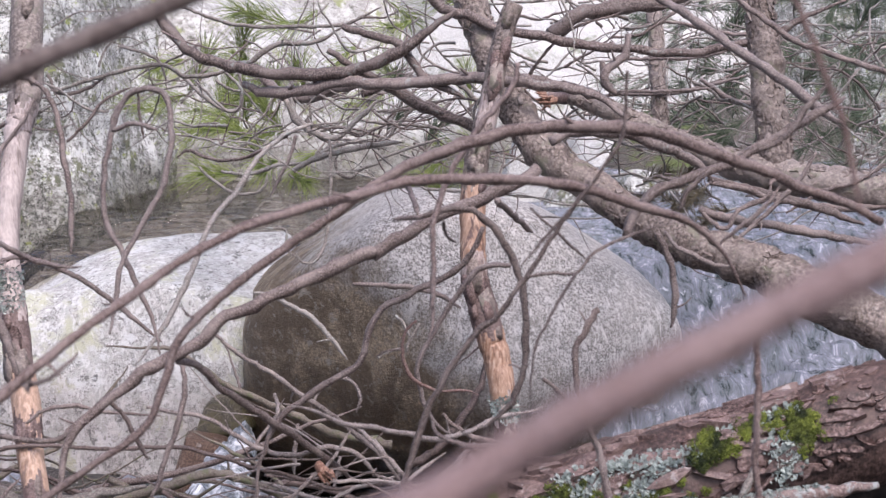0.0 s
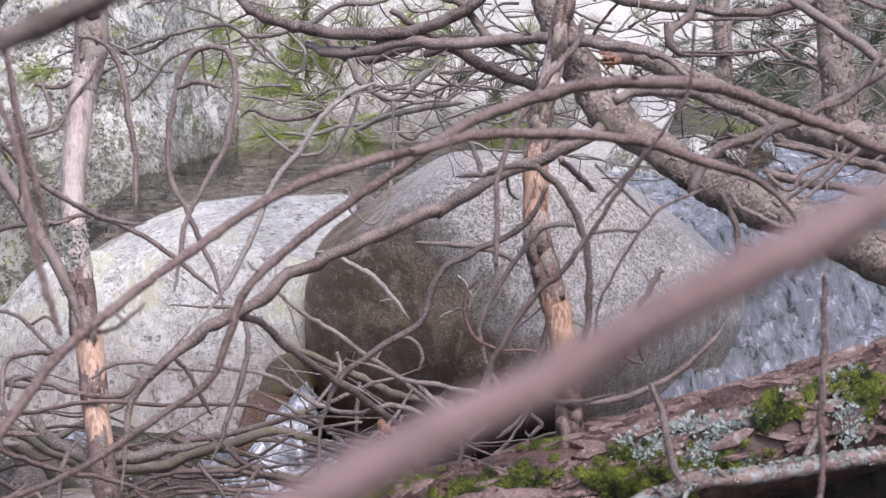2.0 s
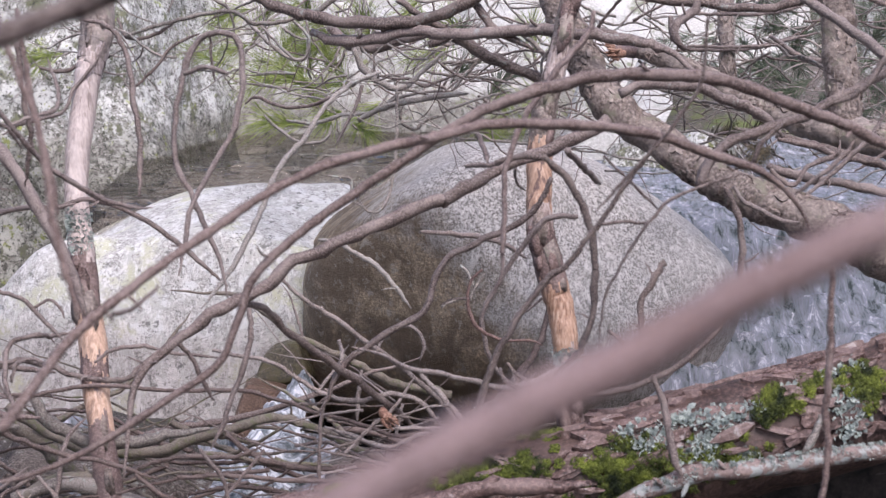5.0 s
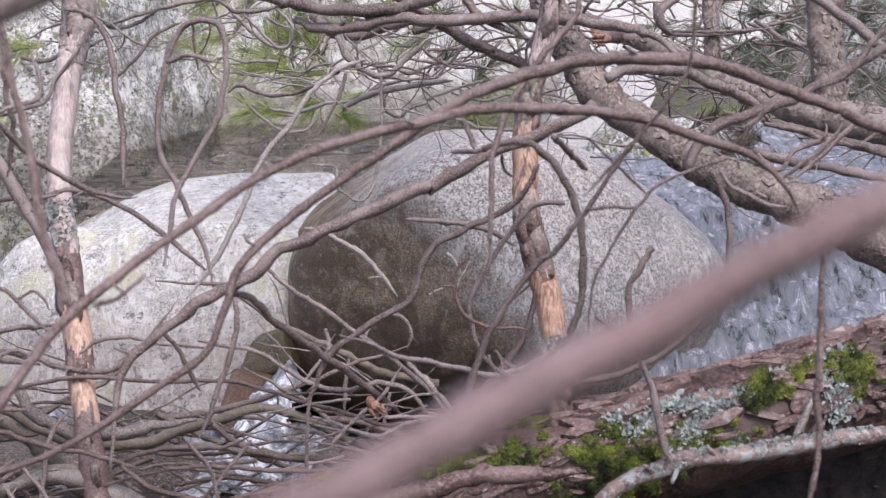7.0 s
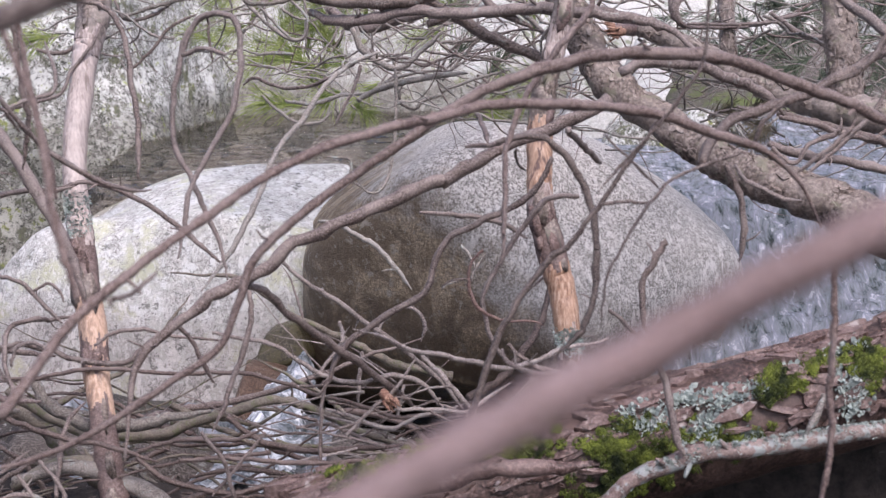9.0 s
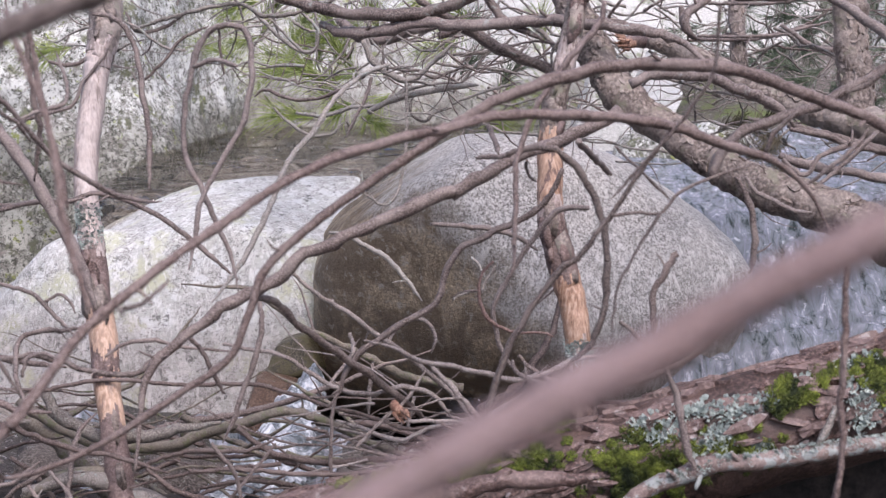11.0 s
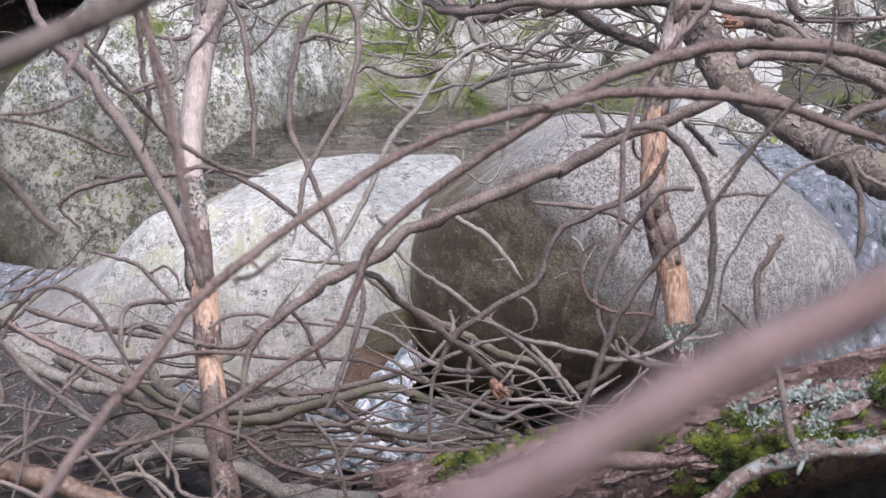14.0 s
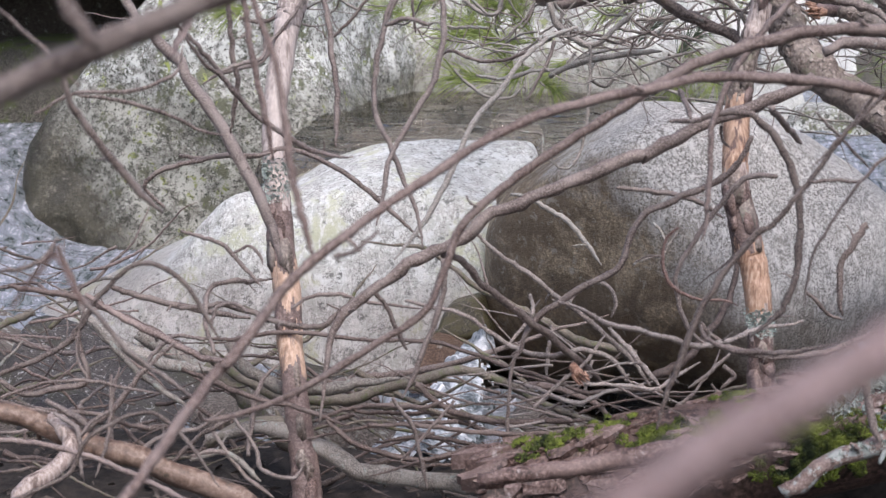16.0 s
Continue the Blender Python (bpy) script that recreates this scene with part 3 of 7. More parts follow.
for n, (x, y, z, s, tall) in enumerate(((-1.95, 5.42, 0.02, 0.27, 0.75), (-1.62, 5.36, 0.0, 0.25, 0.6), (-1.30, 5.38, 0.0, 0.22, 0.6), (-1.08, 5.46, 0.02, 0.20, 0.7), (-2.35, 5.35, 0.0, 0.26, 0.8), (-1.80, 4.98, 0.0, 0.20, 0.7))):
    boulder("stone", "dark brown wet stone half buried under the brush", GRANITE_SHORE, (x, y, z - 0.13),
            [((-1, 0.1, 0.3), s), ((0.9, -0.2, 0.4), s * 0.9), ((0.2, -1, 0.35), s * 0.8), ((-0.5, -0.7, 0.6), s * 0.75), ((0.25, -0.2, 1), s * tall), ((0, 0, -1), s), ((0, 1, 0), s)], 9, 61 + n, 0.13, 5)
for n, (x, y, z, s) in enumerate(((-2.75, 6.3, -0.25, 0.34), (-2.42, 5.75, -0.14, 0.30), (-2.0, 5.55, -0.16, 0.26), (-1.62, 5.6, -0.2, 0.24), (-1.75, 5.25, -0.16, 0.20), (-2.1, 5.0, -0.10, 0.20), (-1.25, 5.35, -0.10, 0.22), (-0.85, 5.1, -0.05, 0.16), (-0.2, 5.05, -0.06, 0.17), (1.5, 5.1, -0.02, 0.30))):
    boulder("stone", "brown wet stone lying under the brush", GRANITE_BROWN, (x, y, z),
            [((-1, 0, 0.2), s), ((1, 0, 0.3), s * 0.9), ((0.1, -1, 0.3), s * 0.8), ((0.2, -0.2, 1), s * 0.6), ((0, 0, -1), s), ((0, 1, 0), s)], 6, 41 + n, 0.10, 4)


# stones on the bed of the clear pool
rng = random.Random(15)
for n in range(60):
    x, y, s = rng.uniform(-1.45, 0.5), rng.uniform(6.9, 7.75), rng.uniform(0.08, 0.26)
    boulder("stone", "brown rounded stone under the clear pool water", GRANITE_BED, (x, y, 0.57 - s * rng.uniform(0.62, 1.0)),
            [((-1, 0, 0.2), s), ((1, 0.1, 0.3), s * 0.9), ((0.1, -1, 0.3), s * 0.8), ((0.1, 0, 1), s * 0.7), ((0, 0, -1), s), ((0, 1, 0), s)], 5, 81 + n, 0.08, 3)


for n, (x, y, s) in enumerate(((-1.22, 8.25, 0.20), (-0.95, 8.45, 0.22), (-1.24, 7.80, 0.18), (-0.70, 8.02, 0.20), (-0.58, 9.05, 0.18), (-0.90, 7.72, 0.16))):
    boulder("stone", "flat beige-brown stone just under the clear pool water", GRANITE_BED, (x, y, 0.42),
            [((-1, 0, 0.5), s), ((1, 0.1, 0.5), s * 0.9), ((0.1, -1, 0.5), s * 1.1), ((0.15, -0.1, 1), 0.13), ((0, 0, -1), 0.25), ((0, 1, 0.4), s * 1.2)], 7, 171 + n, 0.10, 4)
boulder("boulder", "brown rounded boulder just under the pool water", GRANITE_BED, (-0.85, 7.35, 0.28),
        [((-1, 0, 0.3), 0.40), ((1, 0.1, 0.4), 0.38), ((0, -1, 0.4), 0.3), ((0.1, 0, 1), 0.33), ((0, 0, -1), 0.3), ((0, 1, 0.3), 0.32)], 6, 97, 0.06, 5)

# ---- white water ----
def cascade(label, course, seed):
    """A small fall of white water: a ragged, churning sheet along a course of points (x, y, z, half width)."""
    rng = random.Random(seed)
    line = spline(course, 0.008)
    bm = bmesh.new()
    across, rows = 34, []
    for i, q in enumerate(line):
        row = []
        for k in range(across + 1):
            u = k / across * 2 - 1
            x, y = q[0] + u * q[3], q[1] - 0.25 * q[3] * (1 - u * u)
            z = q[2] - 0.05 * u * u + 0.035 * noise.noise((x * 17, y * 9, seed)) + 0.018 * noise.noise((x * 45, y * 24, seed + 2)) + 0.008 * noise.noise((x * 110, y * 70, seed + 4))
            row.append(bm.verts.new((x, y, z)))
        rows.append(row)
    for a, b in zip(rows, rows[1:]):
        for k in range(across):
            u = (k + 0.5) / across * 2 - 1
            c = a[k].co
            if abs(u) < 0.78 + 0.5 * noise.noise((c.x * 13, c.y * 11, seed + 9)) + 0.2 * noise.noise((c.x * 50, c.y * 40, seed)):
                bm.faces.new((a[k], a[k + 1], b[k + 1], b[k]))
    for v in [v for v in bm.verts if not v.link_faces]:
        bm.verts.remove(v)
    return tagged(finish("white_water", bm, cascade_material), label, "white water", kind="stuff")


cascade("small white cascade spilling between two boulders",
        [(-0.507, 5.860, 0.172, 0.050), (-0.526, 5.700, 0.147, 0.085), (-0.561, 5.520, 0.118, 0.115), (-0.565, 5.320, 0.082, 0.140), (-0.629, 5.120, 0.041, 0.180), (-0.680, 4.920, 0.009, 0.230)], 4.0)


# ---- moss and lichen ----
def moss_tuft(bm, spot, out, size, rng, count=46):
    """A cushion of short pointed moss leaves on a low dome."""
    a = out.orthogonal().normalized()
    b = out.cross(a)
    for _ in range(count):
        t, r = rng.uniform(0, 2 * math.pi), size * math.sqrt(rng.random())
        root = spot + (a * math.cos(t) + b * math.sin(t)) * r
        tip = root + (out * rng.uniform(0.5, 1.1) + a * rng.gauss(0, 0.5) + b * rng.gauss(0, 0.5)) * 0.014 * (1.25 - r / size)
        w = (tip - root).orthogonal().normalized() * 0.0030
        c = (tip - root).cross(w).normalized() * 0.0030
        v = [bm.verts.new(root + w), bm.verts.new(root - w * 0.5 + c), bm.verts.new(root - w * 0.5 - c), bm.verts.new(tip)]
        for f in ((0, 1, 3), (1, 2, 3), (2, 0, 3)):
            bm.faces.new([v[i] for i in f])


def lichen_tuft(bm, spot, out, size, rng, count=9):
    """A ruffled rosette of small upturned lobes."""
    a = out.orthogonal().normalized()
    b = out.cross(a)
    for _ in range(count):
        t, r = rng.uniform(0, 2 * math.pi), size * math.sqrt(rng.random())
        ray = a * math.cos(t) + b * math.sin(t)
        root = spot + ray * r
        wide = out.cross(ray) * size * rng.uniform(0.25, 0.5)
        tip = root + ray * size * rng.uniform(0.2, 0.5) + out * size * rng.uniform(0.15, 0.5)
        v = [bm.verts.new(p) for p in (root - wide * 0.5, root + wide * 0.5, tip + wide * 0.6, tip + out * 0.002, tip - wide * 0.6, root - out * size * 0.3)]
        for f in ((0, 1, 3), (1, 2, 3), (0, 3, 4), (5, 1, 0)):
            bm.faces.new([v[i] for i in f])


# ---- standing dead pines ----
def banded(bands):
    """Which material a face of a stem takes, by the fraction up it and round it; worn wood and lichen end in ragged edges."""
    def pick(u, turn):
        k = [m for at, m in bands if u + 0.035 * noise.noise((math.cos(turn * 6.283) * 2.2, math.sin(turn * 6.283) * 2.2, u * 9)) + 0.012 * noise.noise((turn * 31, u * 90, 1.0)) >= at or at == 0][-1]
        return 0 if k == 3 else k
    return pick


def dead_pine(label, points, bands, seed):
    bm = bmesh.new()
    line = tube(bm, points, 40, 0.04, 0.005, seed, banded(bands), 0.10)
    ob = finish("dead_pine", bm, [BARE_WOOD, FRESH_WOOD, DARK_BARK, LICHEN, PINE_BARK])
    tagged(ob, label, "dead tree", "dead pines on the bank")
    rng = random.Random(seed)
    total = len(line)
    for (at, m), (end, _) in zip(bands, bands[1:] + [(1.0, 0)]):
        if m == 3:
            bmf = bmesh.new()
            for _ in range(110):
                q, a = line[int(total * rng.uniform(at, end))], rng.gauss(-1.5, 0.75)
                out = Vector((math.cos(a), math.sin(a), 0.2)).normalized()
                lichen_tuft(bmf, Vector(q[:3]) + out * q[3] * 0.97, out, rng.uniform(0.006, 0.014), rng, 7)
            tagged(part("lichen", bmf, LICHEN, ob, "pale blue-green leafy lichen"), kind="stuff")
    for k in range(46):
        i = rng.randrange(4, total - 4)
        u = i / total
        if [m for at, m in bands if u >= at][-1] not in (2, 4):
            continue
        q, ahead = line[i], Vector(line[i + 3][:3] - line[i - 3][:3]).normalized()
        across = Vector((math.cos(a := rng.uniform(0.9, 2.3) * -1), math.sin(a), 0)).normalized()
        lift = across.cross(ahead)
        bmf = bmesh.new()
        w, h = rng.uniform(0.010, 0.022), rng.uniform(0.02, 0.05)
        ring = []
        for j in range(7):
            b = 2 * math.pi * j / 7
            s = 0.75 + 0.5 * rng.random()
            ring.append(Vector(q[:3]) + across * (q[3] + 0.002 + 0.004 * rng.random()) + lift * w * s * math.cos(b) + ahead * h * s * math.sin(b))
        top = [bmf.verts.new(p + across * 0.003) for p in ring]
        low = [bmf.verts.new(p - across * 0.005) for p in ring]
        bmf.faces.new(top)
        for j in range(7):
            bmf.faces.new((top[j], low[j], low[(j + 1) % 7], top[(j + 1) % 7]))
        part("bark_flake", bmf, PINE_BARK if rng.random() < 0.5 else DARK_BARK, ob)
    return ob


dead_pine("dead pine trunk with peeling bark and bare grey wood", [(-1.000, 4.846, 1.735, 0.0455), (-0.998, 4.791, 1.593, 0.0468), (-0.989, 4.742, 1.483, 0.0482), (-0.996, 4.700, 1.406, 0.0431), (-1.006, 4.658, 1.330, 0.0357), (-1.019, 4.604, 1.192, 0.0355), (-1.024, 4.551, 1.057, 0.0329), (-1.011, 4.507, 0.969, 0.0328), (-0.997, 4.465, 0.897, 0.0357), (-0.977, 4.416, 0.780, 0.0385), (-0.956, 4.369, 0.681, 0.0383), (-0.938, 4.323, 0.582, 0.0381), (-0.922, 4.277, 0.485, 0.0348), (-0.902, 4.231, 0.389, 0.0346), (-0.874, 4.180, 0.264, 0.0374), (-0.846, 4.123, 0.113, 0.0416)],
    [(0, 4), (0.20, 0), (0.465, 3), (0.535, 2), (0.63, 1), (0.70, 2), (0.735, 1), (0.80, 2)], 3)
dead_pine("dead pine trunk worn through to orange wood", [(0.395, 4.684, 1.688, 0.0267), (0.354, 4.649, 1.565, 0.0282), (0.322, 4.608, 1.412, 0.0297), (0.293, 4.577, 1.305, 0.0328), (0.274, 4.545, 1.199, 0.0358), (0.267, 4.517, 1.109, 0.0357), (0.268, 4.488, 1.019, 0.0357), (0.272, 4.463, 0.944, 0.0387), (0.290, 4.438, 0.870, 0.0401), (0.308, 4.414, 0.804, 0.0400), (0.329, 4.387, 0.724, 0.0369), (0.340, 4.361, 0.643, 0.0352), (0.345, 4.337, 0.578, 0.0336), (0.352, 4.303, 0.461, 0.0381), (0.356, 4.270, 0.345, 0.0426)],
    [(0, 4), (0.17, 0), (0.26, 4), (0.38, 1), (0.50, 0), (0.54, 2), (0.655, 1), (0.79, 3), (0.83, 2)], 8)


def flake_mesh(seed, w, h, thick):
    r = random.Random(seed)
    bmp = bmesh.new()
    ring = [(w * (0.65 + 0.5 * r.random()) * math.cos(2 * math.pi * j / 7), h * (0.65 + 0.5 * r.random()) * math.sin(2 * math.pi * j / 7)) for j in range(7)]
    top = [bmp.verts.new((x * 0.85, y * 0.85, thick * (0.6 + 0.6 * r.random()) - y * y * 9)) for x, y in ring]
    low = [bmp.verts.new((x, y, -0.012)) for x, y in ring]
    bmp.faces.new(top)
    for j in range(7):
        bmp.faces.new((low[j], low[(j + 1) % 7], top[(j + 1) % 7], top[j]))
    data = bpy.data.meshes.new("bark_plate")
    bmp.normal_update()
    bmp.to_mesh(data)
    bmp.free()
    data.materials.append(PINE_BARK)
    return data


BARK_FLAKES = [flake_mesh(k, 0.014 + 0.012 * (k % 4) / 3, 0.008 + 0.008 * (k % 3) / 2, 0.003 + 0.004 * (k % 5) / 4) for k in range(16)]


def pine_limb(name, label, points, seed, plates=120):
    bm = bmesh.new()
    tube(bm, points, 28, 0.14, 0.010, seed)
    ob = tagged(finish(name, bm, PINE_BARK), label, "pine")
    rng, line = random.Random(seed), spline(points, 0.02)
    for _ in range(int(plates)):
        i = rng.randrange(2, len(line) - 2)
        ahead = Vector(line[i + 2][:3] - line[i - 2][:3]).normalized()
        side = ahead.cross(Vector((0, 0, 1))).normalized()
        side = -side if side.y > 0 else side
        turn = radians(rng.uniform(-60, 110))
        out = (side.cross(ahead) if side.cross(ahead).z > 0 else ahead.cross(side)) * math.cos(turn) + side * math.sin(turn)
        flake = new("bark_plate", rng.choice(BARK_FLAKES))
        m = Matrix((ahead, out.cross(ahead), out)).transposed().to_4x4()
        m.translation = Vector(line[i][:3]) + out * (line[i][3] * 0.97 - 0.002)
        flake.matrix_world = m @ Matrix.Rotation(rng.gauss(0, 0.3), 4, "Z")
        flake.parent = ob
    return ob


pine_limb("leaning_pine", "leaning living pine trunk with grey plated bark", [(0.235, 5.127, 1.872, 0.0496), (0.285, 5.030, 1.705, 0.0489), (0.340, 4.933, 1.542, 0.0500), (0.420, 4.834, 1.366, 0.0530), (0.502, 4.746, 1.243, 0.0540), (0.618, 4.667, 1.171, 0.0496), (0.739, 4.585, 1.085, 0.0521), (0.900, 4.507, 1.017, 0.0607), (1.041, 4.434, 0.974, 0.0629), (1.174, 4.358, 0.916, 0.0651), (1.396, 4.272, 0.810, 0.0671), (1.640, 4.182, 0.679, 0.0676)], 4, 290)
pine_limb("pine_limb", "rough flaking bark limb lying behind the leaning pine", [(0.583, 4.933, 1.413, 0.0254), (0.729, 4.878, 1.356, 0.0319), (0.856, 4.822, 1.293, 0.0383), (1.013, 4.766, 1.230, 0.0429), (1.200, 4.711, 1.184, 0.0507), (1.462, 4.655, 1.147, 0.0551), (1.757, 4.603, 1.134, 0.0562)], 5, 200)
pine_limb("pine_tree", "upright grey pine trunk on the far bank", [(1.122, 4.843, 1.720, 0.0471), (1.133, 4.818, 1.592, 0.0471), (1.149, 4.781, 1.401, 0.0487), (1.162, 4.753, 1.257, 0.0503), (1.179, 4.728, 1.130, 0.0487)], 6)
pine_limb("pine_sapling", "thin upright pine stem on the far bank", [(0.904, 5.390, 1.651, 0.0254), (0.904, 5.321, 1.474, 0.0252), (0.905, 5.267, 1.370, 0.0250), (0.906, 5.207, 1.233, 0.0284)], 7)
branch("near_branch", "thick smooth pinkish-brown slanting branch", BARK_PINK, [(-0.108, 0.337, 1.523, 0.0067), (-0.082, 0.341, 1.539, 0.0066), (-0.063, 0.382, 1.538, 0.0073), (-0.039, 0.437, 1.535, 0.0082), (-0.007, 0.492, 1.536, 0.0090), (0.033, 0.549, 1.540, 0.0098), (0.080, 0.602, 1.549, 0.0106), (0.124, 0.607, 1.572, 0.0105), (0.168, 0.611, 1.594, 0.0103), (0.213, 0.615, 1.616, 0.0102), (0.257, 0.619, 1.636, 0.0100)], wobble=0.0)
b = branch("near_branch", "thick brown bare branch sloping overhead", BARK, [(-0.630, 1.240, 1.485, 0.0125), (-0.600, 1.262, 1.513, 0.0120), (-0.568, 1.280, 1.535, 0.0115), (-0.446, 1.303, 1.590, 0.0107), (-0.379, 1.309, 1.619, 0.0104), (-0.348, 1.311, 1.633, 0.0102), (-0.304, 1.315, 1.651, 0.0098), (-0.237, 1.320, 1.679, 0.0093), (-0.162, 1.326, 1.710, 0.0089), (-0.060, 1.334, 1.752, 0.0085), (0.060, 1.343, 1.802, 0.0080)], wobble=0.0)
twig(b, "side_branch", BARK, [(-0.525, 1.248, 1.631, 0.0058), (-0.513, 1.244, 1.605, 0.0067), (-0.501, 1.241, 1.586, 0.0076), (-0.487, 1.240, 1.570, 0.0089)])

LOG_ENDS = (Vector((1.465, 4.097, 0.663)), Vector((-0.357, 4.052, 0.143)))
LOG_RADIUS = 0.152
LOG_MOSS = [(0.326, 45, 0.018, 8, 60), (0.563, 52, 0.020, 7, 50), (0.534, 74, 0.031, 12, 120), (0.414, 79, 0.021, 8, 60), (0.208, 46, 0.018, 10, 70), (0.555, 89, 0.033, 9, 80), (0.713, 37, 0.032, 6, 80), (0.660, 43, 0.021, 5, 24), (0.816, 3, 0.023, 8, 20), (0.904, 12, 0.028, 8, 44), (0.642, -2, 0.019, 12, 20), (0.279, 35, 0.014, 5, 14)]
LOG_LICHEN = [(0.398, 44, 0.018, 5, 34), (0.429, 65, 0.010, 6, 30), (0.509, 50, 0.013, 4, 18), (0.238, 68, 0.011, 10, 44), (0.228, 26, 0.013, 4, 12), (0.456, 35, 0.017, 4, 24), (0.457, 73, 0.007, 4, 12), (0.526, 35, 0.008, 4, 9), (0.384, 82, 0.006, 3, 8), (0.296, 38, 0.007, 3, 7), (0.485, 48, 0.006, 3, 8)]

# ---- fallen log ----
def log_frame(u, turn):
    """A place on the log's surface and the way out of it: u along it, turn round it in degrees from straight up towards the bank."""
    a, b = LOG_ENDS
    axis = (b - a).normalized()
    side = axis.cross(Vector((0, 0, 1))).normalized()
    if side.y > 0:
        side = -side
    up = side.cross(axis)
    if up.z < 0:
        up = -up
    t = radians(turn)
    out = up * math.cos(t) + side * math.sin(t)
    sag = Vector((0, 0, -0.015 * math.sin(u * 3.14) + 0.01 * noise.noise((u * 7, 0, 0))))
    return a.lerp(b, u) + sag + out * LOG_RADIUS, out, axis


rng = random.Random(12)
bm = bmesh.new()
tube(bm, [(*(LOG_ENDS[0].lerp(LOG_ENDS[1], u)), LOG_RADIUS * 0.985) for u in (0, 0.2, 0.4, 0.6, 0.8, 1)], 40, 0.05, 0.03)
log = tagged(finish("fallen_log", bm, LOG_CORE), "fallen pine log with flaking bark, moss and lichen", "log")


def plate_mesh(seed, w, h, thick):
    r = random.Random(seed)
    bmp = bmesh.new()
    n = 8
    ring = [(w * (0.7 + 0.5 * r.random()) * math.cos(2 * math.pi * j / n), h * (0.7 + 0.5 * r.random()) * math.sin(2 * math.pi * j / n)) for j in range(n)]
    top = [bmp.verts.new((x * 0.9, y * 0.9, thick * (0.7 + 0.6 * r.random()) - y * y / (2 * 0.15))) for x, y in ring]
    low = [bmp.verts.new((x, y, -0.02)) for x, y in ring]
    mid = bmp.verts.new((0, 0, thick * 1.1))
    for j in range(n):
        bmp.faces.new((top[j], top[(j + 1) % n], mid))
        bmp.faces.new((low[j], low[(j + 1) % n], top[(j + 1) % n], top[j]))
    data = bpy.data.meshes.new("bark_plate")
    bmp.normal_update()
    bmp.to_mesh(data)
    bmp.free()
    data.materials.append(BARK_PLATE)
    return data


plates = [plate_mesh(k, 0.030 + 0.045 * (k % 4) / 3, 0.010 + 0.014 * (k % 3) / 2, 0.007 + 0.016 * (k % 5) / 4) for k in range(24)]
for k in range(298):
    u, turn = rng.uniform(0.12, 0.99), rng.uniform(-70, 80)
    spot, out, axis = log_frame(u, turn)
    ob = new("bark_plate", rng.choice(plates))
    y = out.cross(axis)
    m = Matrix((axis, y, out)).transposed().to_4x4()
    m.translation = spot + out * rng.uniform(-0.005, 0.004)
    ob.matrix_world = m @ Matrix.Rotation(rng.gauss(0, 0.25), 4, "Z") @ Matrix.Rotation(rng.gauss(0, 0.06), 4, "Y") @ Matrix.Rotation(rng.gauss(0, 0.13), 4, "X")
    ob.parent = log


# loose chips and scales of bark too small to tell apart
bm = bmesh.new()
for k in range(650):
    spot, out, axis = log_frame(rng.uniform(0.08, 1.0), rng.uniform(-70, 90))
    y = out.cross(axis)
    turn = rng.gauss(0, 0.35)
    u, v = axis * math.cos(turn) + y * math.sin(turn), y * math.cos(turn) - axis * math.sin(turn)
    long, wide, high = rng.uniform(0.008, 0.030), rng.uniform(0.004, 0.011), rng.uniform(0.002, 0.010)
    top = [bm.verts.new(spot + u * long * math.cos(a) * rng.uniform(0.7, 1.2) + v * wide * math.sin(a) * rng.uniform(0.7, 1.2) + out * high * rng.uniform(0.6, 1.4)) for a in (0, 1.05, 2.1, 3.14, 4.2, 5.25)]
    low = [bm.verts.new(q.co - out * 0.012) for q in top]
    bm.faces.new(top)
    for j in range(6):
        bm.faces.new((low[j], low[(j + 1) % 6], top[(j + 1) % 6], top[j]))
tagged(finish("bark_debris", bm, BARK_PLATE, log, "loose pinkish-grey scales of bark", smooth=False), kind="stuff")


for name, material, maker, spots, label in (("moss", MOSS, moss_tuft, LOG_MOSS, "cushions of bright green moss"), ("lichen", LICHEN, lichen_tuft, LOG_LICHEN, "pale grey-green leafy lichen")):
    for u0, turn0, du, dturn, n in spots:
        bm = bmesh.new()
        for _ in range(n if name == "moss" else int(n * 1.2)):
            spot, out, axis = log_frame(u0 + rng.gauss(0, du), turn0 + rng.gauss(0, dturn))
            maker(bm, spot + out * (rng.uniform(0.004, 0.022) if name == "moss" else rng.uniform(0.008, 0.018)), out, rng.uniform(0.009, 0.020) if name == "moss" else rng.uniform(0.009, 0.022), rng)
        tagged(part(name, bm, material, log, label), kind="stuff")

# ---- branches ----
b = branch("arching_branch", "long reddish-brown bare branch arching low over the stream", BARK_RED, [(-0.736, 1.886, 0.847, 0.0087), (-0.702, 1.995, 0.908, 0.0091), (-0.646, 2.257, 1.002, 0.0092), (-0.634, 2.275, 1.014, 0.0093), (-0.610, 2.317, 1.044, 0.0091), (-0.581, 2.368, 1.085, 0.0090), (-0.551, 2.418, 1.125, 0.0089), (-0.489, 2.491, 1.174, 0.0085), (-0.443, 2.540, 1.206, 0.0083), (-0.368, 2.613, 1.254, 0.0085), (-0.289, 2.685, 1.302, 0.0084), (-0.176, 2.771, 1.347, 0.0087), (0.000, 2.883, 1.380, 0.0093), (0.088, 2.935, 1.395, 0.0095), (0.207, 2.997, 1.390, 0.0097), (0.317, 3.050, 1.379, 0.0099), (0.422, 3.099, 1.356, 0.0097), (0.524, 3.142, 1.318, 0.0095), (0.628, 3.186, 1.280, 0.0089), (0.704, 3.218, 1.215, 0.0075), (0.760, 3.249, 1.118, 0.0053)], wobble=0.22)
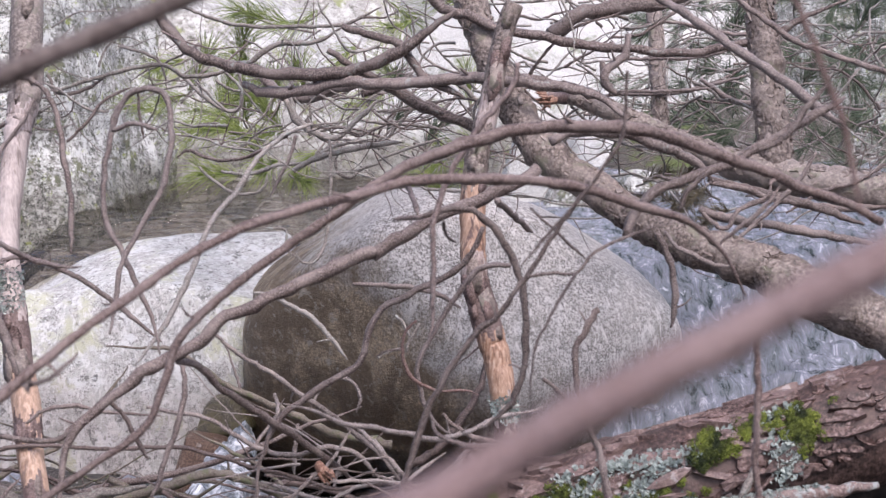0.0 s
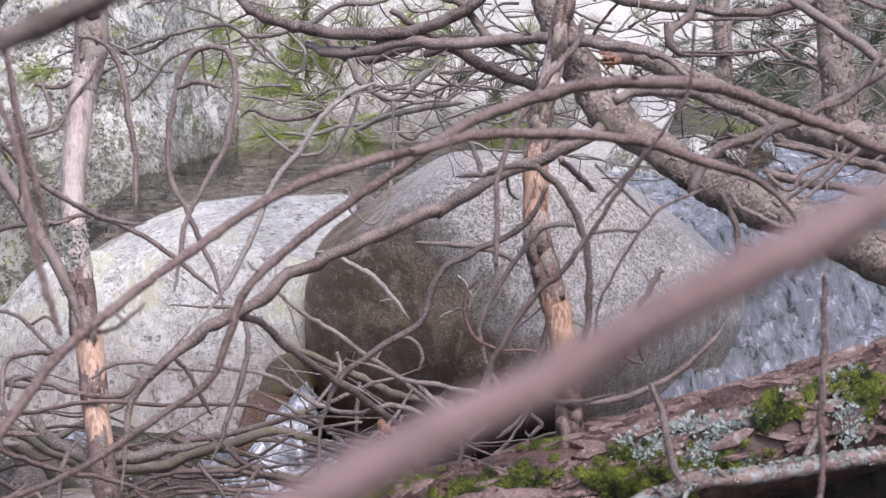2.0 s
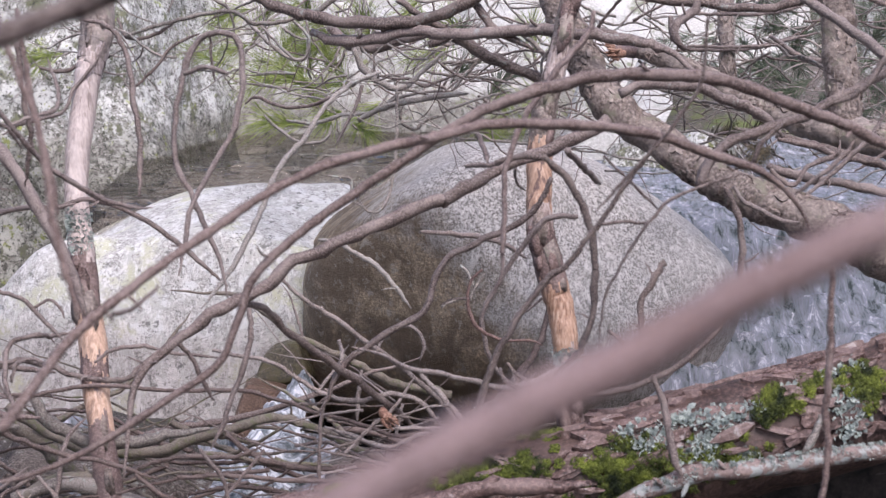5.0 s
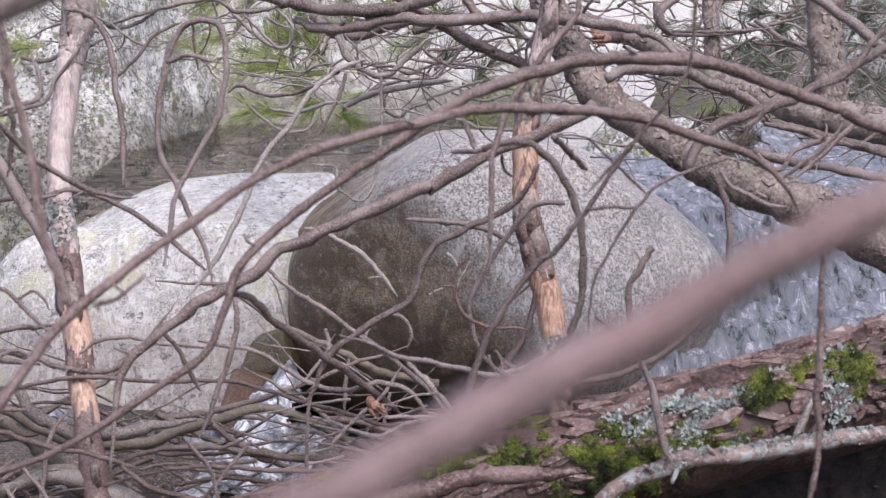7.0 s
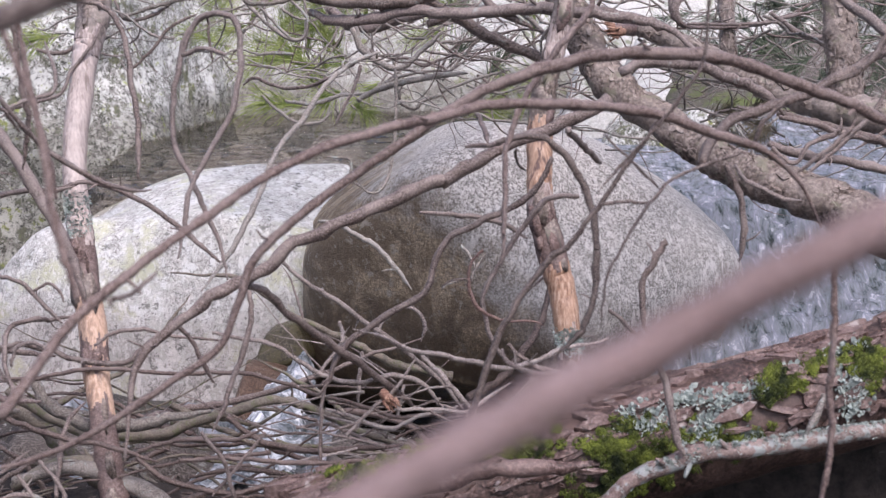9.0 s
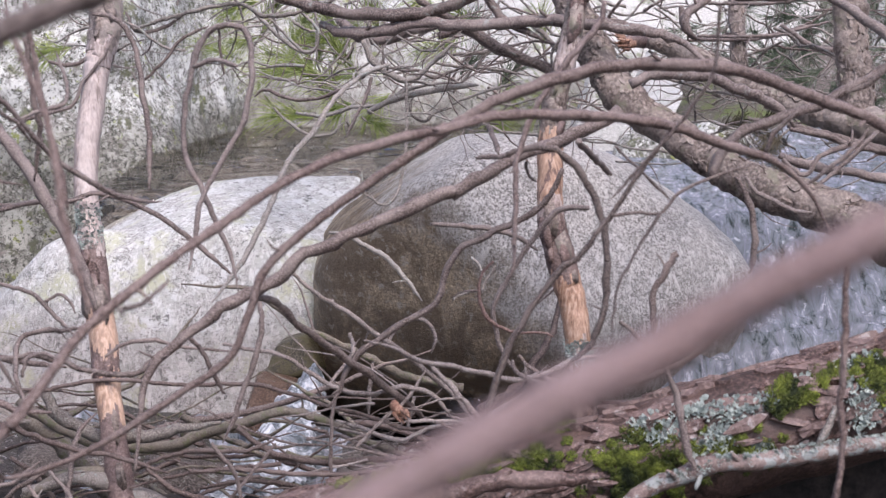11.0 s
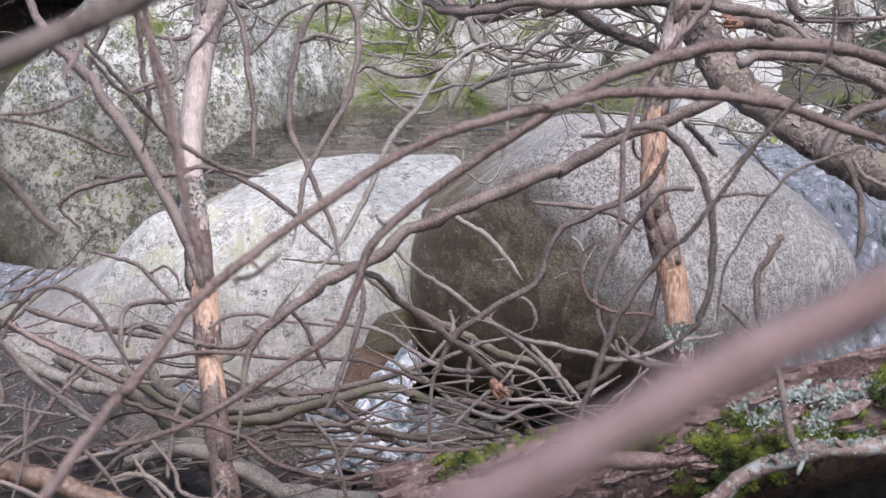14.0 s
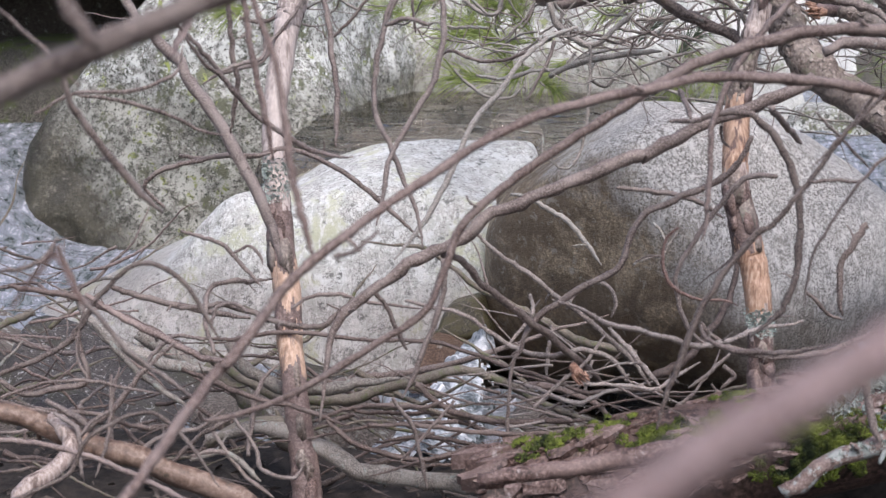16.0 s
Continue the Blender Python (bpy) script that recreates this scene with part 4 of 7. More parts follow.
twig(b, "shoot", BARK_RED, [(-0.569, 2.120, 1.615, 0.0035), (-0.563, 2.120, 1.590, 0.0040), (-0.550, 2.110, 1.554, 0.0045), (-0.531, 2.100, 1.513, 0.0048), (-0.514, 2.090, 1.463, 0.0050), (-0.502, 2.080, 1.406, 0.0053), (-0.488, 2.060, 1.325, 0.0058), (-0.473, 2.050, 1.279, 0.0062), (-0.460, 2.043, 1.238, 0.0066)])
twig(b, "twig", BARK, [(-0.477, 2.342, 1.172, 0.0039), (-0.457, 2.380, 1.174, 0.0036), (-0.436, 2.427, 1.187, 0.0034), (-0.428, 2.449, 1.195, 0.0026)])
twig(b, "twig", BARK, [(-0.465, 2.245, 1.196, 0.0037), (-0.457, 2.243, 1.183, 0.0026)])
b = branch("dead_branch", "thick dark brown forked branch leaning on the dead pine", BARK, [(-1.438, 4.420, 1.519, 0.0090), (-1.396, 4.400, 1.415, 0.0125), (-1.338, 4.380, 1.346, 0.0140), (-1.256, 4.360, 1.280, 0.0160), (-1.206, 4.340, 1.210, 0.0165), (-1.156, 4.320, 1.148, 0.0165), (-1.106, 4.300, 1.088, 0.0165), (-1.049, 4.280, 1.001, 0.0165), (-1.000, 4.260, 0.914, 0.0160), (-0.959, 4.240, 0.819, 0.0150), (-0.936, 4.220, 0.747, 0.0120)])
twig(b, "fork", BARK, [(-1.188, 4.380, 1.457, 0.0060), (-1.213, 4.380, 1.389, 0.0080), (-1.245, 4.380, 1.328, 0.0100), (-1.259, 4.375, 1.282, 0.0110)])
b = branch("arching_branch", "smooth reddish-brown bare branch in a high arch", BARK_RED, [(1.041, 3.276, 1.260, 0.0091), (0.970, 3.273, 1.299, 0.0098), (0.879, 3.267, 1.330, 0.0106), (0.828, 3.265, 1.357, 0.0113), (0.735, 3.259, 1.391, 0.0120), (0.620, 3.251, 1.433, 0.0123), (0.520, 3.242, 1.459, 0.0126), (0.415, 3.229, 1.466, 0.0130), (0.310, 3.214, 1.462, 0.0129), (0.220, 3.199, 1.444, 0.0125), (0.095, 3.172, 1.403, 0.0110), (-0.000, 3.147, 1.351, 0.0102), (-0.046, 3.133, 1.320, 0.0098), (-0.190, 3.091, 1.227, 0.0090), (-0.338, 3.040, 1.109, 0.0086), (-0.372, 3.014, 1.035, 0.0078), (-0.406, 2.982, 0.947, 0.0074), (-0.440, 2.969, 0.914, 0.0071), (-0.502, 2.950, 0.876, 0.0067), (-0.604, 2.920, 0.812, 0.0070), (-0.705, 2.893, 0.762, 0.0070), (-0.805, 2.872, 0.737, 0.0066), (-0.804, 2.789, 0.779, 0.0052)], wobble=0.22)
b = branch("dead_bough", "rough dark dead bough slanting across the boulders", BARK, [(0.405, 3.997, 1.298, 0.0147), (0.368, 3.986, 1.271, 0.0156), (0.312, 3.974, 1.250, 0.0156), (0.238, 3.957, 1.219, 0.0160), (0.119, 3.931, 1.172, 0.0160), (-0.000, 3.902, 1.112, 0.0163), (0.000, 3.902, 1.117, 0.0163), (-0.237, 3.849, 1.020, 0.0162), (-0.370, 3.817, 0.958, 0.0157), (-0.397, 3.805, 0.924, 0.0152), (-0.502, 3.779, 0.875, 0.0143), (-0.589, 3.753, 0.817, 0.0133), (-0.658, 3.732, 0.767, 0.0115), (-0.700, 3.713, 0.718, 0.0101), (-0.717, 3.696, 0.668, 0.0092), (-0.720, 3.682, 0.626, 0.0088), (-0.723, 3.662, 0.568, 0.0079), (-0.729, 3.637, 0.494, 0.0061)])
twig(b, "twig", BARK, [(0.135, 3.876, 1.202, 0.0063), (0.068, 3.643, 1.228, 0.0051), (0.050, 3.577, 1.236, 0.0037)])
twig(b, "twig", BARK, [(0.086, 3.939, 1.263, 0.0073), (0.098, 3.867, 1.244, 0.0067), (0.107, 3.778, 1.219, 0.0070)])
twig(b, "stub", BARK, [(0.296, 3.883, 1.237, 0.0081), (0.345, 4.018, 1.179, 0.0079), (0.404, 4.165, 1.116, 0.0073)])
twig(b, "branchlet", BARK, [(-0.461, 3.811, 0.868, 0.0090), (-0.421, 3.855, 0.849, 0.0091), (-0.382, 3.909, 0.790, 0.0097), (-0.280, 4.025, 0.674, 0.0105), (-0.208, 4.099, 0.605, 0.0107), (-0.133, 4.175, 0.523, 0.0105), (-0.069, 4.239, 0.448, 0.0101)])
b = branch("dead_twig", "thin dry brown twig", BARK_RED, [(0.318, 3.490, 1.576, 0.0056), (0.310, 3.486, 1.536, 0.0064), (0.279, 3.483, 1.497, 0.0068), (0.239, 3.478, 1.450, 0.0072), (0.192, 3.472, 1.379, 0.0072), (0.160, 3.466, 1.323, 0.0068), (0.136, 3.456, 1.236, 0.0064), (0.133, 3.445, 1.140, 0.0060), (0.131, 3.433, 1.032, 0.0056), (0.121, 3.430, 1.001, 0.0040)])
b = branch("dead_twig", "thin dry brown twig", BARK, [(0.114, 3.528, 1.247, 0.0057), (0.155, 3.534, 1.259, 0.0070), (0.213, 3.539, 1.262, 0.0078), (0.263, 3.537, 1.225, 0.0082), (0.304, 3.530, 1.160, 0.0082), (0.329, 3.523, 1.094, 0.0082), (0.338, 3.514, 1.017, 0.0082), (0.338, 3.514, 1.017, 0.0082), (0.330, 3.501, 0.910, 0.0078), (0.306, 3.494, 0.844, 0.0074), (0.273, 3.491, 0.810, 0.0066), (0.240, 3.489, 0.781, 0.0054)])
twig(b, "twig", BARK, [(0.159, 3.526, 1.235, 0.0037), (0.167, 3.601, 1.195, 0.0033), (0.189, 3.666, 1.169, 0.0030)])
b = branch("dead_twig", "thin dry brown twig", BARK, [(0.448, 3.294, 1.350, 0.0034), (0.411, 3.291, 1.289, 0.0042), (0.382, 3.289, 1.251, 0.0046), (0.322, 3.285, 1.159, 0.0054), (0.254, 3.282, 1.070, 0.0062), (0.231, 3.282, 1.054, 0.0065), (0.162, 3.279, 0.968, 0.0070), (0.116, 3.274, 0.882, 0.0070), (0.086, 3.268, 0.795, 0.0070), (0.059, 3.263, 0.716, 0.0066), (0.039, 3.257, 0.636, 0.0047)])
twig(b, "twig", BARK, [(0.319, 3.257, 1.163, 0.0042), (0.373, 3.266, 1.166, 0.0038), (0.420, 3.274, 1.164, 0.0038), (0.459, 3.290, 1.204, 0.0038), (0.530, 3.308, 1.233, 0.0035), (0.617, 3.327, 1.257, 0.0023)])
twig(b, "twig", BARK, [(0.418, 3.258, 1.167, 0.0034), (0.383, 3.272, 1.107, 0.0034), (0.362, 3.280, 1.062, 0.0031), (0.340, 3.289, 1.013, 0.0031), (0.331, 3.299, 0.948, 0.0027), (0.329, 3.307, 0.894, 0.0023)])
twig(b, "twig", BARK, [(0.327, 3.284, 1.297, 0.0023), (0.386, 3.322, 1.239, 0.0031), (0.450, 3.362, 1.176, 0.0031)])
b = branch("dead_twig", "thin dry brown twig", BARK, [(0.274, 4.069, 1.144, 0.0057), (0.237, 4.064, 1.069, 0.0076), (0.171, 4.064, 1.016, 0.0081), (0.095, 4.067, 0.982, 0.0086), (-0.000, 4.068, 0.919, 0.0086), (-0.042, 4.059, 0.804, 0.0086), (-0.109, 4.061, 0.764, 0.0086), (-0.176, 4.061, 0.715, 0.0087), (-0.235, 4.061, 0.675, 0.0087), (-0.274, 4.057, 0.616, 0.0082), (-0.283, 4.054, 0.577, 0.0072), (-0.313, 4.052, 0.533, 0.0053)])
twig(b, "twig", BARK, [(0.348, 4.150, 1.036, 0.0073), (0.281, 4.160, 1.029, 0.0082), (0.243, 4.162, 0.999, 0.0078), (0.176, 4.163, 0.905, 0.0073), (0.147, 4.163, 0.851, 0.0068), (0.108, 4.162, 0.771, 0.0069), (0.113, 4.160, 0.711, 0.0064), (0.128, 4.159, 0.661, 0.0059), (0.158, 4.159, 0.610, 0.0059), (0.208, 4.162, 0.576, 0.0054)])
twig(b, "red_twig", BARK_RAW, [(0.106, 4.123, 0.899, 0.0039), (0.077, 4.117, 0.870, 0.0044), (0.068, 4.106, 0.813, 0.0053), (0.092, 4.095, 0.756, 0.0058), (0.155, 4.089, 0.723, 0.0044), (0.232, 4.088, 0.721, 0.0039), (0.261, 4.086, 0.709, 0.0029)])
twig(b, "twig", BARK, [(0.073, 4.109, 0.827, 0.0034), (0.029, 4.108, 0.823, 0.0034), (-0.000, 4.105, 0.808, 0.0029)])
b = branch("dead_twig", "thin dry brown twig", BARK, [(-0.057, 4.092, 1.001, 0.0043), (-0.000, 4.121, 0.992, 0.0067), (0.097, 4.169, 0.974, 0.0073), (0.167, 4.201, 0.948, 0.0074), (0.223, 4.227, 0.908, 0.0059)])
b = branch("dead_twig", "thin dry brown twig", BARK, [(0.560, 4.049, 0.937, 0.0095), (0.546, 4.048, 0.917, 0.0104), (0.532, 4.046, 0.884, 0.0095), (0.505, 4.044, 0.836, 0.0090), (0.501, 4.040, 0.788, 0.0086), (0.506, 4.037, 0.740, 0.0086), (0.516, 4.035, 0.706, 0.0067)])
twig(b, "twig", BARK, [(0.415, 3.997, 0.774, 0.0057), (0.445, 4.007, 0.747, 0.0057), (0.476, 4.019, 0.713, 0.0052), (0.516, 4.033, 0.697, 0.0043)])
b = branch("dead_twig", "thin dry pale brown twig", BARK_PALE, [(0.420, 4.032, 0.692, 0.0033), (0.379, 3.991, 0.688, 0.0043), (0.307, 3.925, 0.695, 0.0056), (0.228, 3.841, 0.684, 0.0064), (0.152, 3.763, 0.686, 0.0067), (0.088, 3.701, 0.713, 0.0066), (-0.000, 3.613, 0.757, 0.0060), (-0.070, 3.539, 0.788, 0.0055), (-0.126, 3.475, 0.832, 0.0045), (-0.188, 3.404, 0.868, 0.0032)])
b = branch("dead_twig", "long dry brown twig sagging below the boulder", BARK, [(0.168, 4.050, 0.671, 0.0050), (0.206, 4.060, 0.630, 0.0065), (0.272, 4.070, 0.596, 0.0080), (0.373, 4.080, 0.582, 0.0085), (0.473, 4.090, 0.594, 0.0085), (0.558, 4.100, 0.627, 0.0080), (0.628, 4.110, 0.664, 0.0080), (0.684, 4.120, 0.715, 0.0075), (0.725, 4.130, 0.758, 0.0065), (0.745, 4.140, 0.808, 0.0050)])
b = branch("dead_twig", "thin dry brown twig", BARK, [(0.129, 3.396, 0.826, 0.0040), (0.136, 3.374, 0.807, 0.0048), (0.182, 3.333, 0.795, 0.0059), (0.235, 3.293, 0.800, 0.0059), (0.308, 3.238, 0.818, 0.0050), (0.365, 3.196, 0.847, 0.0034)])
b = branch("dead_twig", "thin dry pale brown twig", BARK_PALE, [(-0.419, 4.215, 0.850, 0.0050), (-0.361, 4.218, 0.799, 0.0065), (-0.283, 4.224, 0.747, 0.0070), (-0.213, 4.228, 0.695, 0.0075), (-0.104, 4.233, 0.611, 0.0075), (0.001, 4.238, 0.516, 0.0081), (0.057, 4.238, 0.443, 0.0071)])
b = branch("fallen_stick", "thin brown dry stick in the brush pile", BARK_DARK, [(0.088, 4.236, 0.433, 0.0051), (0.001, 4.236, 0.433, 0.0061), (-0.125, 4.234, 0.423, 0.0061), (-0.216, 4.240, 0.453, 0.0061), (-0.338, 4.246, 0.482, 0.0061), (-0.429, 4.252, 0.512, 0.0061), (-0.530, 4.256, 0.537, 0.0061), (-0.652, 4.256, 0.537, 0.0061), (-0.774, 4.256, 0.537, 0.0061), (-0.875, 4.258, 0.547, 0.0061), (-0.976, 4.257, 0.542, 0.0066), (-1.078, 4.253, 0.522, 0.0066), (-1.179, 4.253, 0.522, 0.0066), (-1.260, 4.254, 0.527, 0.0051)])
b = branch("dead_twig", "thin dry pale brown twig", BARK_PALE, [(-0.598, 4.179, 0.666, 0.0045), (-0.518, 4.177, 0.651, 0.0059), (-0.439, 4.174, 0.636, 0.0064), (-0.360, 4.164, 0.588, 0.0069), (-0.301, 4.158, 0.554, 0.0069), (-0.211, 4.155, 0.539, 0.0074), (-0.122, 4.159, 0.559, 0.0074), (-0.063, 4.156, 0.544, 0.0074), (-0.023, 4.149, 0.510, 0.0074), (0.011, 4.140, 0.462, 0.0059)])
b = branch("curled_twig", "thin pale dry twig curled into a hook", BARK_PALE, [(-0.174, 4.227, 0.649, 0.0035), (-0.164, 4.231, 0.668, 0.0040), (-0.134, 4.239, 0.708, 0.0045), (-0.084, 4.241, 0.722, 0.0050), (-0.054, 4.237, 0.698, 0.0050), (-0.044, 4.230, 0.663, 0.0050), (-0.056, 4.224, 0.632, 0.0040)])
b = branch("fallen_branch", "thick mossy brown branch lying over the water", BARK_MOSSY, [(-1.211, 4.441, 0.438, 0.0117), (-1.168, 4.431, 0.407, 0.0148), (-1.071, 4.412, 0.358, 0.0148), (-0.963, 4.393, 0.309, 0.0148), (-0.877, 4.389, 0.321, 0.0158), (-0.781, 4.382, 0.324, 0.0163), (-0.696, 4.381, 0.357, 0.0163), (-0.590, 4.379, 0.390, 0.0157), (-0.485, 4.376, 0.423, 0.0141), (-0.411, 4.371, 0.425, 0.0125), (-0.327, 4.358, 0.396, 0.0115), (-0.222, 4.339, 0.348, 0.0109), (-0.118, 4.325, 0.320, 0.0093), (-0.014, 4.313, 0.302, 0.0073)])
b = branch("fallen_stick", "thin brown dry stick in the brush pile", BARK_DARK, [(-1.164, 4.297, 0.221, 0.0114), (-1.102, 4.301, 0.241, 0.0130), (-1.019, 4.307, 0.272, 0.0135), (-0.936, 4.301, 0.241, 0.0135), (-0.853, 4.295, 0.211, 0.0114), (-0.771, 4.291, 0.190, 0.0093)])
b = branch("fallen_stick", "thin brown dry stick in the brush pile", BARK_DARK, [(-0.796, 4.117, 0.345, 0.0059), (-0.726, 4.108, 0.296, 0.0079), (-0.637, 4.102, 0.267, 0.0079), (-0.518, 4.100, 0.257, 0.0079), (-0.400, 4.108, 0.296, 0.0074), (-0.310, 4.110, 0.306, 0.0069), (-0.211, 4.115, 0.335, 0.0054)])
b = branch("fallen_stick", "thin brown dry stick in the brush pile", BARK_DARK, [(-0.687, 4.116, 0.340, 0.0050), (-0.538, 4.117, 0.345, 0.0069), (-0.400, 4.115, 0.335, 0.0069), (-0.261, 4.115, 0.335, 0.0069), (-0.132, 4.118, 0.350, 0.0069), (0.000, 4.118, 0.350, 0.0064), (0.096, 4.123, 0.374, 0.0045)])
b = branch("fallen_stick", "thin brown dry stick in the brush pile", BARK_DARK, [(-0.571, 4.234, 0.423, 0.0071), (-0.490, 4.223, 0.363, 0.0091), (-0.409, 4.219, 0.343, 0.0091), (-0.318, 4.217, 0.333, 0.0091), (-0.176, 4.219, 0.343, 0.0081), (-0.105, 4.220, 0.348, 0.0061)])
b = branch("fallen_stick", "thin brown dry stick in the brush pile", BARK_DARK, [(-1.192, 4.141, 0.466, 0.0059), (-1.152, 4.138, 0.452, 0.0074), (-1.073, 4.132, 0.423, 0.0079), (-0.974, 4.127, 0.393, 0.0079), (-0.895, 4.125, 0.384, 0.0074), (-0.816, 4.120, 0.359, 0.0069), (-0.736, 4.115, 0.335, 0.0054)])
b = branch("fallen_stick", "thin brown dry stick in the brush pile", BARK_DARK, [(-0.835, 4.165, 0.329, 0.0045), (-0.763, 4.161, 0.362, 0.0060), (-0.661, 4.152, 0.385, 0.0065), (-0.540, 4.137, 0.390, 0.0060), (-0.459, 4.132, 0.423, 0.0045)])
b = branch("fallen_stick", "thin brown dry stick in the brush pile", BARK_DARK, [(-0.680, 4.251, 0.247, 0.0051), (-0.556, 4.245, 0.271, 0.0066), (-0.432, 4.234, 0.264, 0.0066), (-0.309, 4.218, 0.237, 0.0066), (-0.186, 4.213, 0.260, 0.0061), (-0.064, 4.201, 0.254, 0.0051)])
b = branch("fallen_stick", "thin pale dry stick in the brush pile", BARK_PALE, [(-0.308, 4.238, 0.443, 0.0041), (-0.237, 4.234, 0.423, 0.0061), (-0.145, 4.228, 0.393, 0.0066), (-0.064, 4.234, 0.423, 0.0061), (0.001, 4.237, 0.438, 0.0056), (0.067, 4.241, 0.458, 0.0041)])
b = branch("fallen_stick", "thin brown dry stick in the brush pile", BARK, [(-0.393, 4.276, 0.378, 0.0041), (-0.311, 4.278, 0.388, 0.0056), (-0.229, 4.272, 0.358, 0.0061), (-0.147, 4.265, 0.318, 0.0061), (-0.055, 4.255, 0.267, 0.0056), (0.001, 4.251, 0.247, 0.0046)])
b = branch("fallen_stick", "thin brown dry stick in the brush pile", BARK, [(-1.004, 4.097, 0.243, 0.0059), (-1.002, 4.148, 0.324, 0.0075), (-1.002, 4.180, 0.376, 0.0075), (-0.982, 4.214, 0.429, 0.0066), (-0.946, 4.242, 0.463, 0.0046)])
b = branch("fallen_stick", "thin brown dry stick in the brush pile", BARK, [(-1.179, 4.219, 0.343, 0.0071), (-1.126, 4.242, 0.293, 0.0082), (-1.084, 4.264, 0.221, 0.0082), (-1.050, 4.283, 0.150, 0.0073)])
b = branch("dead_twig", "short dry brown twig standing in the brush", BARK, [(-0.296, 4.158, 0.554, 0.0045), (-0.310, 4.145, 0.491, 0.0050), (-0.315, 4.132, 0.423, 0.0050), (-0.315, 4.115, 0.335, 0.0050), (-0.318, 4.091, 0.209, 0.0045)])
b = branch("dead_twig", "short dry pale twig standing in the brush", BARK_PALE, [(-0.209, 4.219, 0.606, 0.0045), (-0.216, 4.207, 0.545, 0.0055), (-0.219, 4.193, 0.472, 0.0050)])
b = branch("dead_twig", "short dry pale twig standing in the brush", BARK_PALE, [(-0.100, 4.251, 0.507, 0.0041), (-0.110, 4.242, 0.463, 0.0051), (-0.120, 4.233, 0.418, 0.0046)])
b = branch("dead_twig", "short dry pale twig standing in the brush", BARK_PALE, [(-0.272, 4.282, 0.671, 0.0051), (-0.261, 4.252, 0.637, 0.0055), (-0.275, 4.228, 0.612, 0.0050), (-0.326, 4.167, 0.556, 0.0045), (-0.340, 4.159, 0.559, 0.0035)])
b = branch("dead_twig", "thin dry pale brown twig", BARK_PALE, [(-0.251, 4.128, 0.403, 0.0045), (-0.182, 4.142, 0.471, 0.0054), (-0.122, 4.151, 0.520, 0.0054), (-0.068, 4.167, 0.602, 0.0040)])
b = branch("dead_twig", "thin dry brown twig", BARK, [(-0.492, 4.103, 0.799, 0.0068), (-0.485, 4.090, 0.728, 0.0077), (-0.506, 4.073, 0.642, 0.0077), (-0.535, 4.058, 0.566, 0.0073), (-0.555, 4.045, 0.500, 0.0063), (-0.584, 4.034, 0.443, 0.0044)])
b = branch("dead_twig", "thin dry brown twig", BARK, [(-0.653, 3.893, 0.765, 0.0055), (-0.616, 3.916, 0.721, 0.0060), (-0.593, 3.938, 0.658, 0.0066), (-0.565, 3.962, 0.593, 0.0057)])
b = branch("dead_twig", "thin dry brown twig", BARK, [(-0.598, 3.938, 0.473, 0.0047), (-0.572, 3.949, 0.430, 0.0057), (-0.546, 3.960, 0.387, 0.0062), (-0.523, 3.978, 0.285, 0.0058), (-0.511, 3.990, 0.215, 0.0044)])
b = branch("dead_twig", "thin dry brown twig", BARK, [(-0.448, 4.034, 0.443, 0.0039), (-0.487, 4.025, 0.395, 0.0048), (-0.535, 4.014, 0.338, 0.0048), (-0.584, 4.003, 0.281, 0.0044)])
b = branch("dead_twig", "thin dry brown twig", BARK, [(-1.009, 3.762, 0.616, 0.0054), (-1.051, 3.849, 0.672, 0.0064), (-1.064, 3.927, 0.728, 0.0070), (-1.038, 3.973, 0.746, 0.0071), (-0.986, 4.031, 0.737, 0.0067), (-0.932, 4.091, 0.732, 0.0053)])
b = branch("dead_twig", "thin dry brown twig", BARK, [(-1.127, 3.880, 0.697, 0.0055), (-1.074, 3.890, 0.699, 0.0069), (-1.021, 3.901, 0.706, 0.0074), (-0.942, 3.912, 0.684, 0.0074), (-0.897, 3.917, 0.664, 0.0079), (-0.789, 3.934, 0.649, 0.0080), (-0.744, 3.948, 0.675, 0.0075), (-0.672, 3.977, 0.735, 0.0071), (-0.617, 3.997, 0.774, 0.0052)])
twig(b, "twig", BARK, [(-1.044, 3.872, 0.656, 0.0041), (-1.030, 3.881, 0.702, 0.0051), (-0.989, 3.883, 0.715, 0.0051), (-0.952, 3.879, 0.693, 0.0041)])
twig(b, "twig", BARK, [(-0.863, 3.979, 0.681, 0.0042), (-0.815, 3.985, 0.714, 0.0057), (-0.740, 3.987, 0.723, 0.0057), (-0.683, 3.984, 0.709, 0.0047), (-0.532, 3.981, 0.695, 0.0038)])
b = branch("dead_twig", "thin dry brown twig", BARK, [(-1.155, 4.015, 0.867, 0.0042), (-1.099, 4.012, 0.853, 0.0057), (-1.042, 4.008, 0.834, 0.0061), (-1.004, 4.001, 0.797, 0.0061), (-0.957, 3.992, 0.751, 0.0057), (-0.943, 3.990, 0.737, 0.0042)])
twig(b, "twig", BARK, [(-1.014, 4.005, 0.816, 0.0038), (-0.976, 4.008, 0.834, 0.0042), (-0.948, 4.004, 0.811, 0.0042), (-0.938, 3.999, 0.788, 0.0033)])
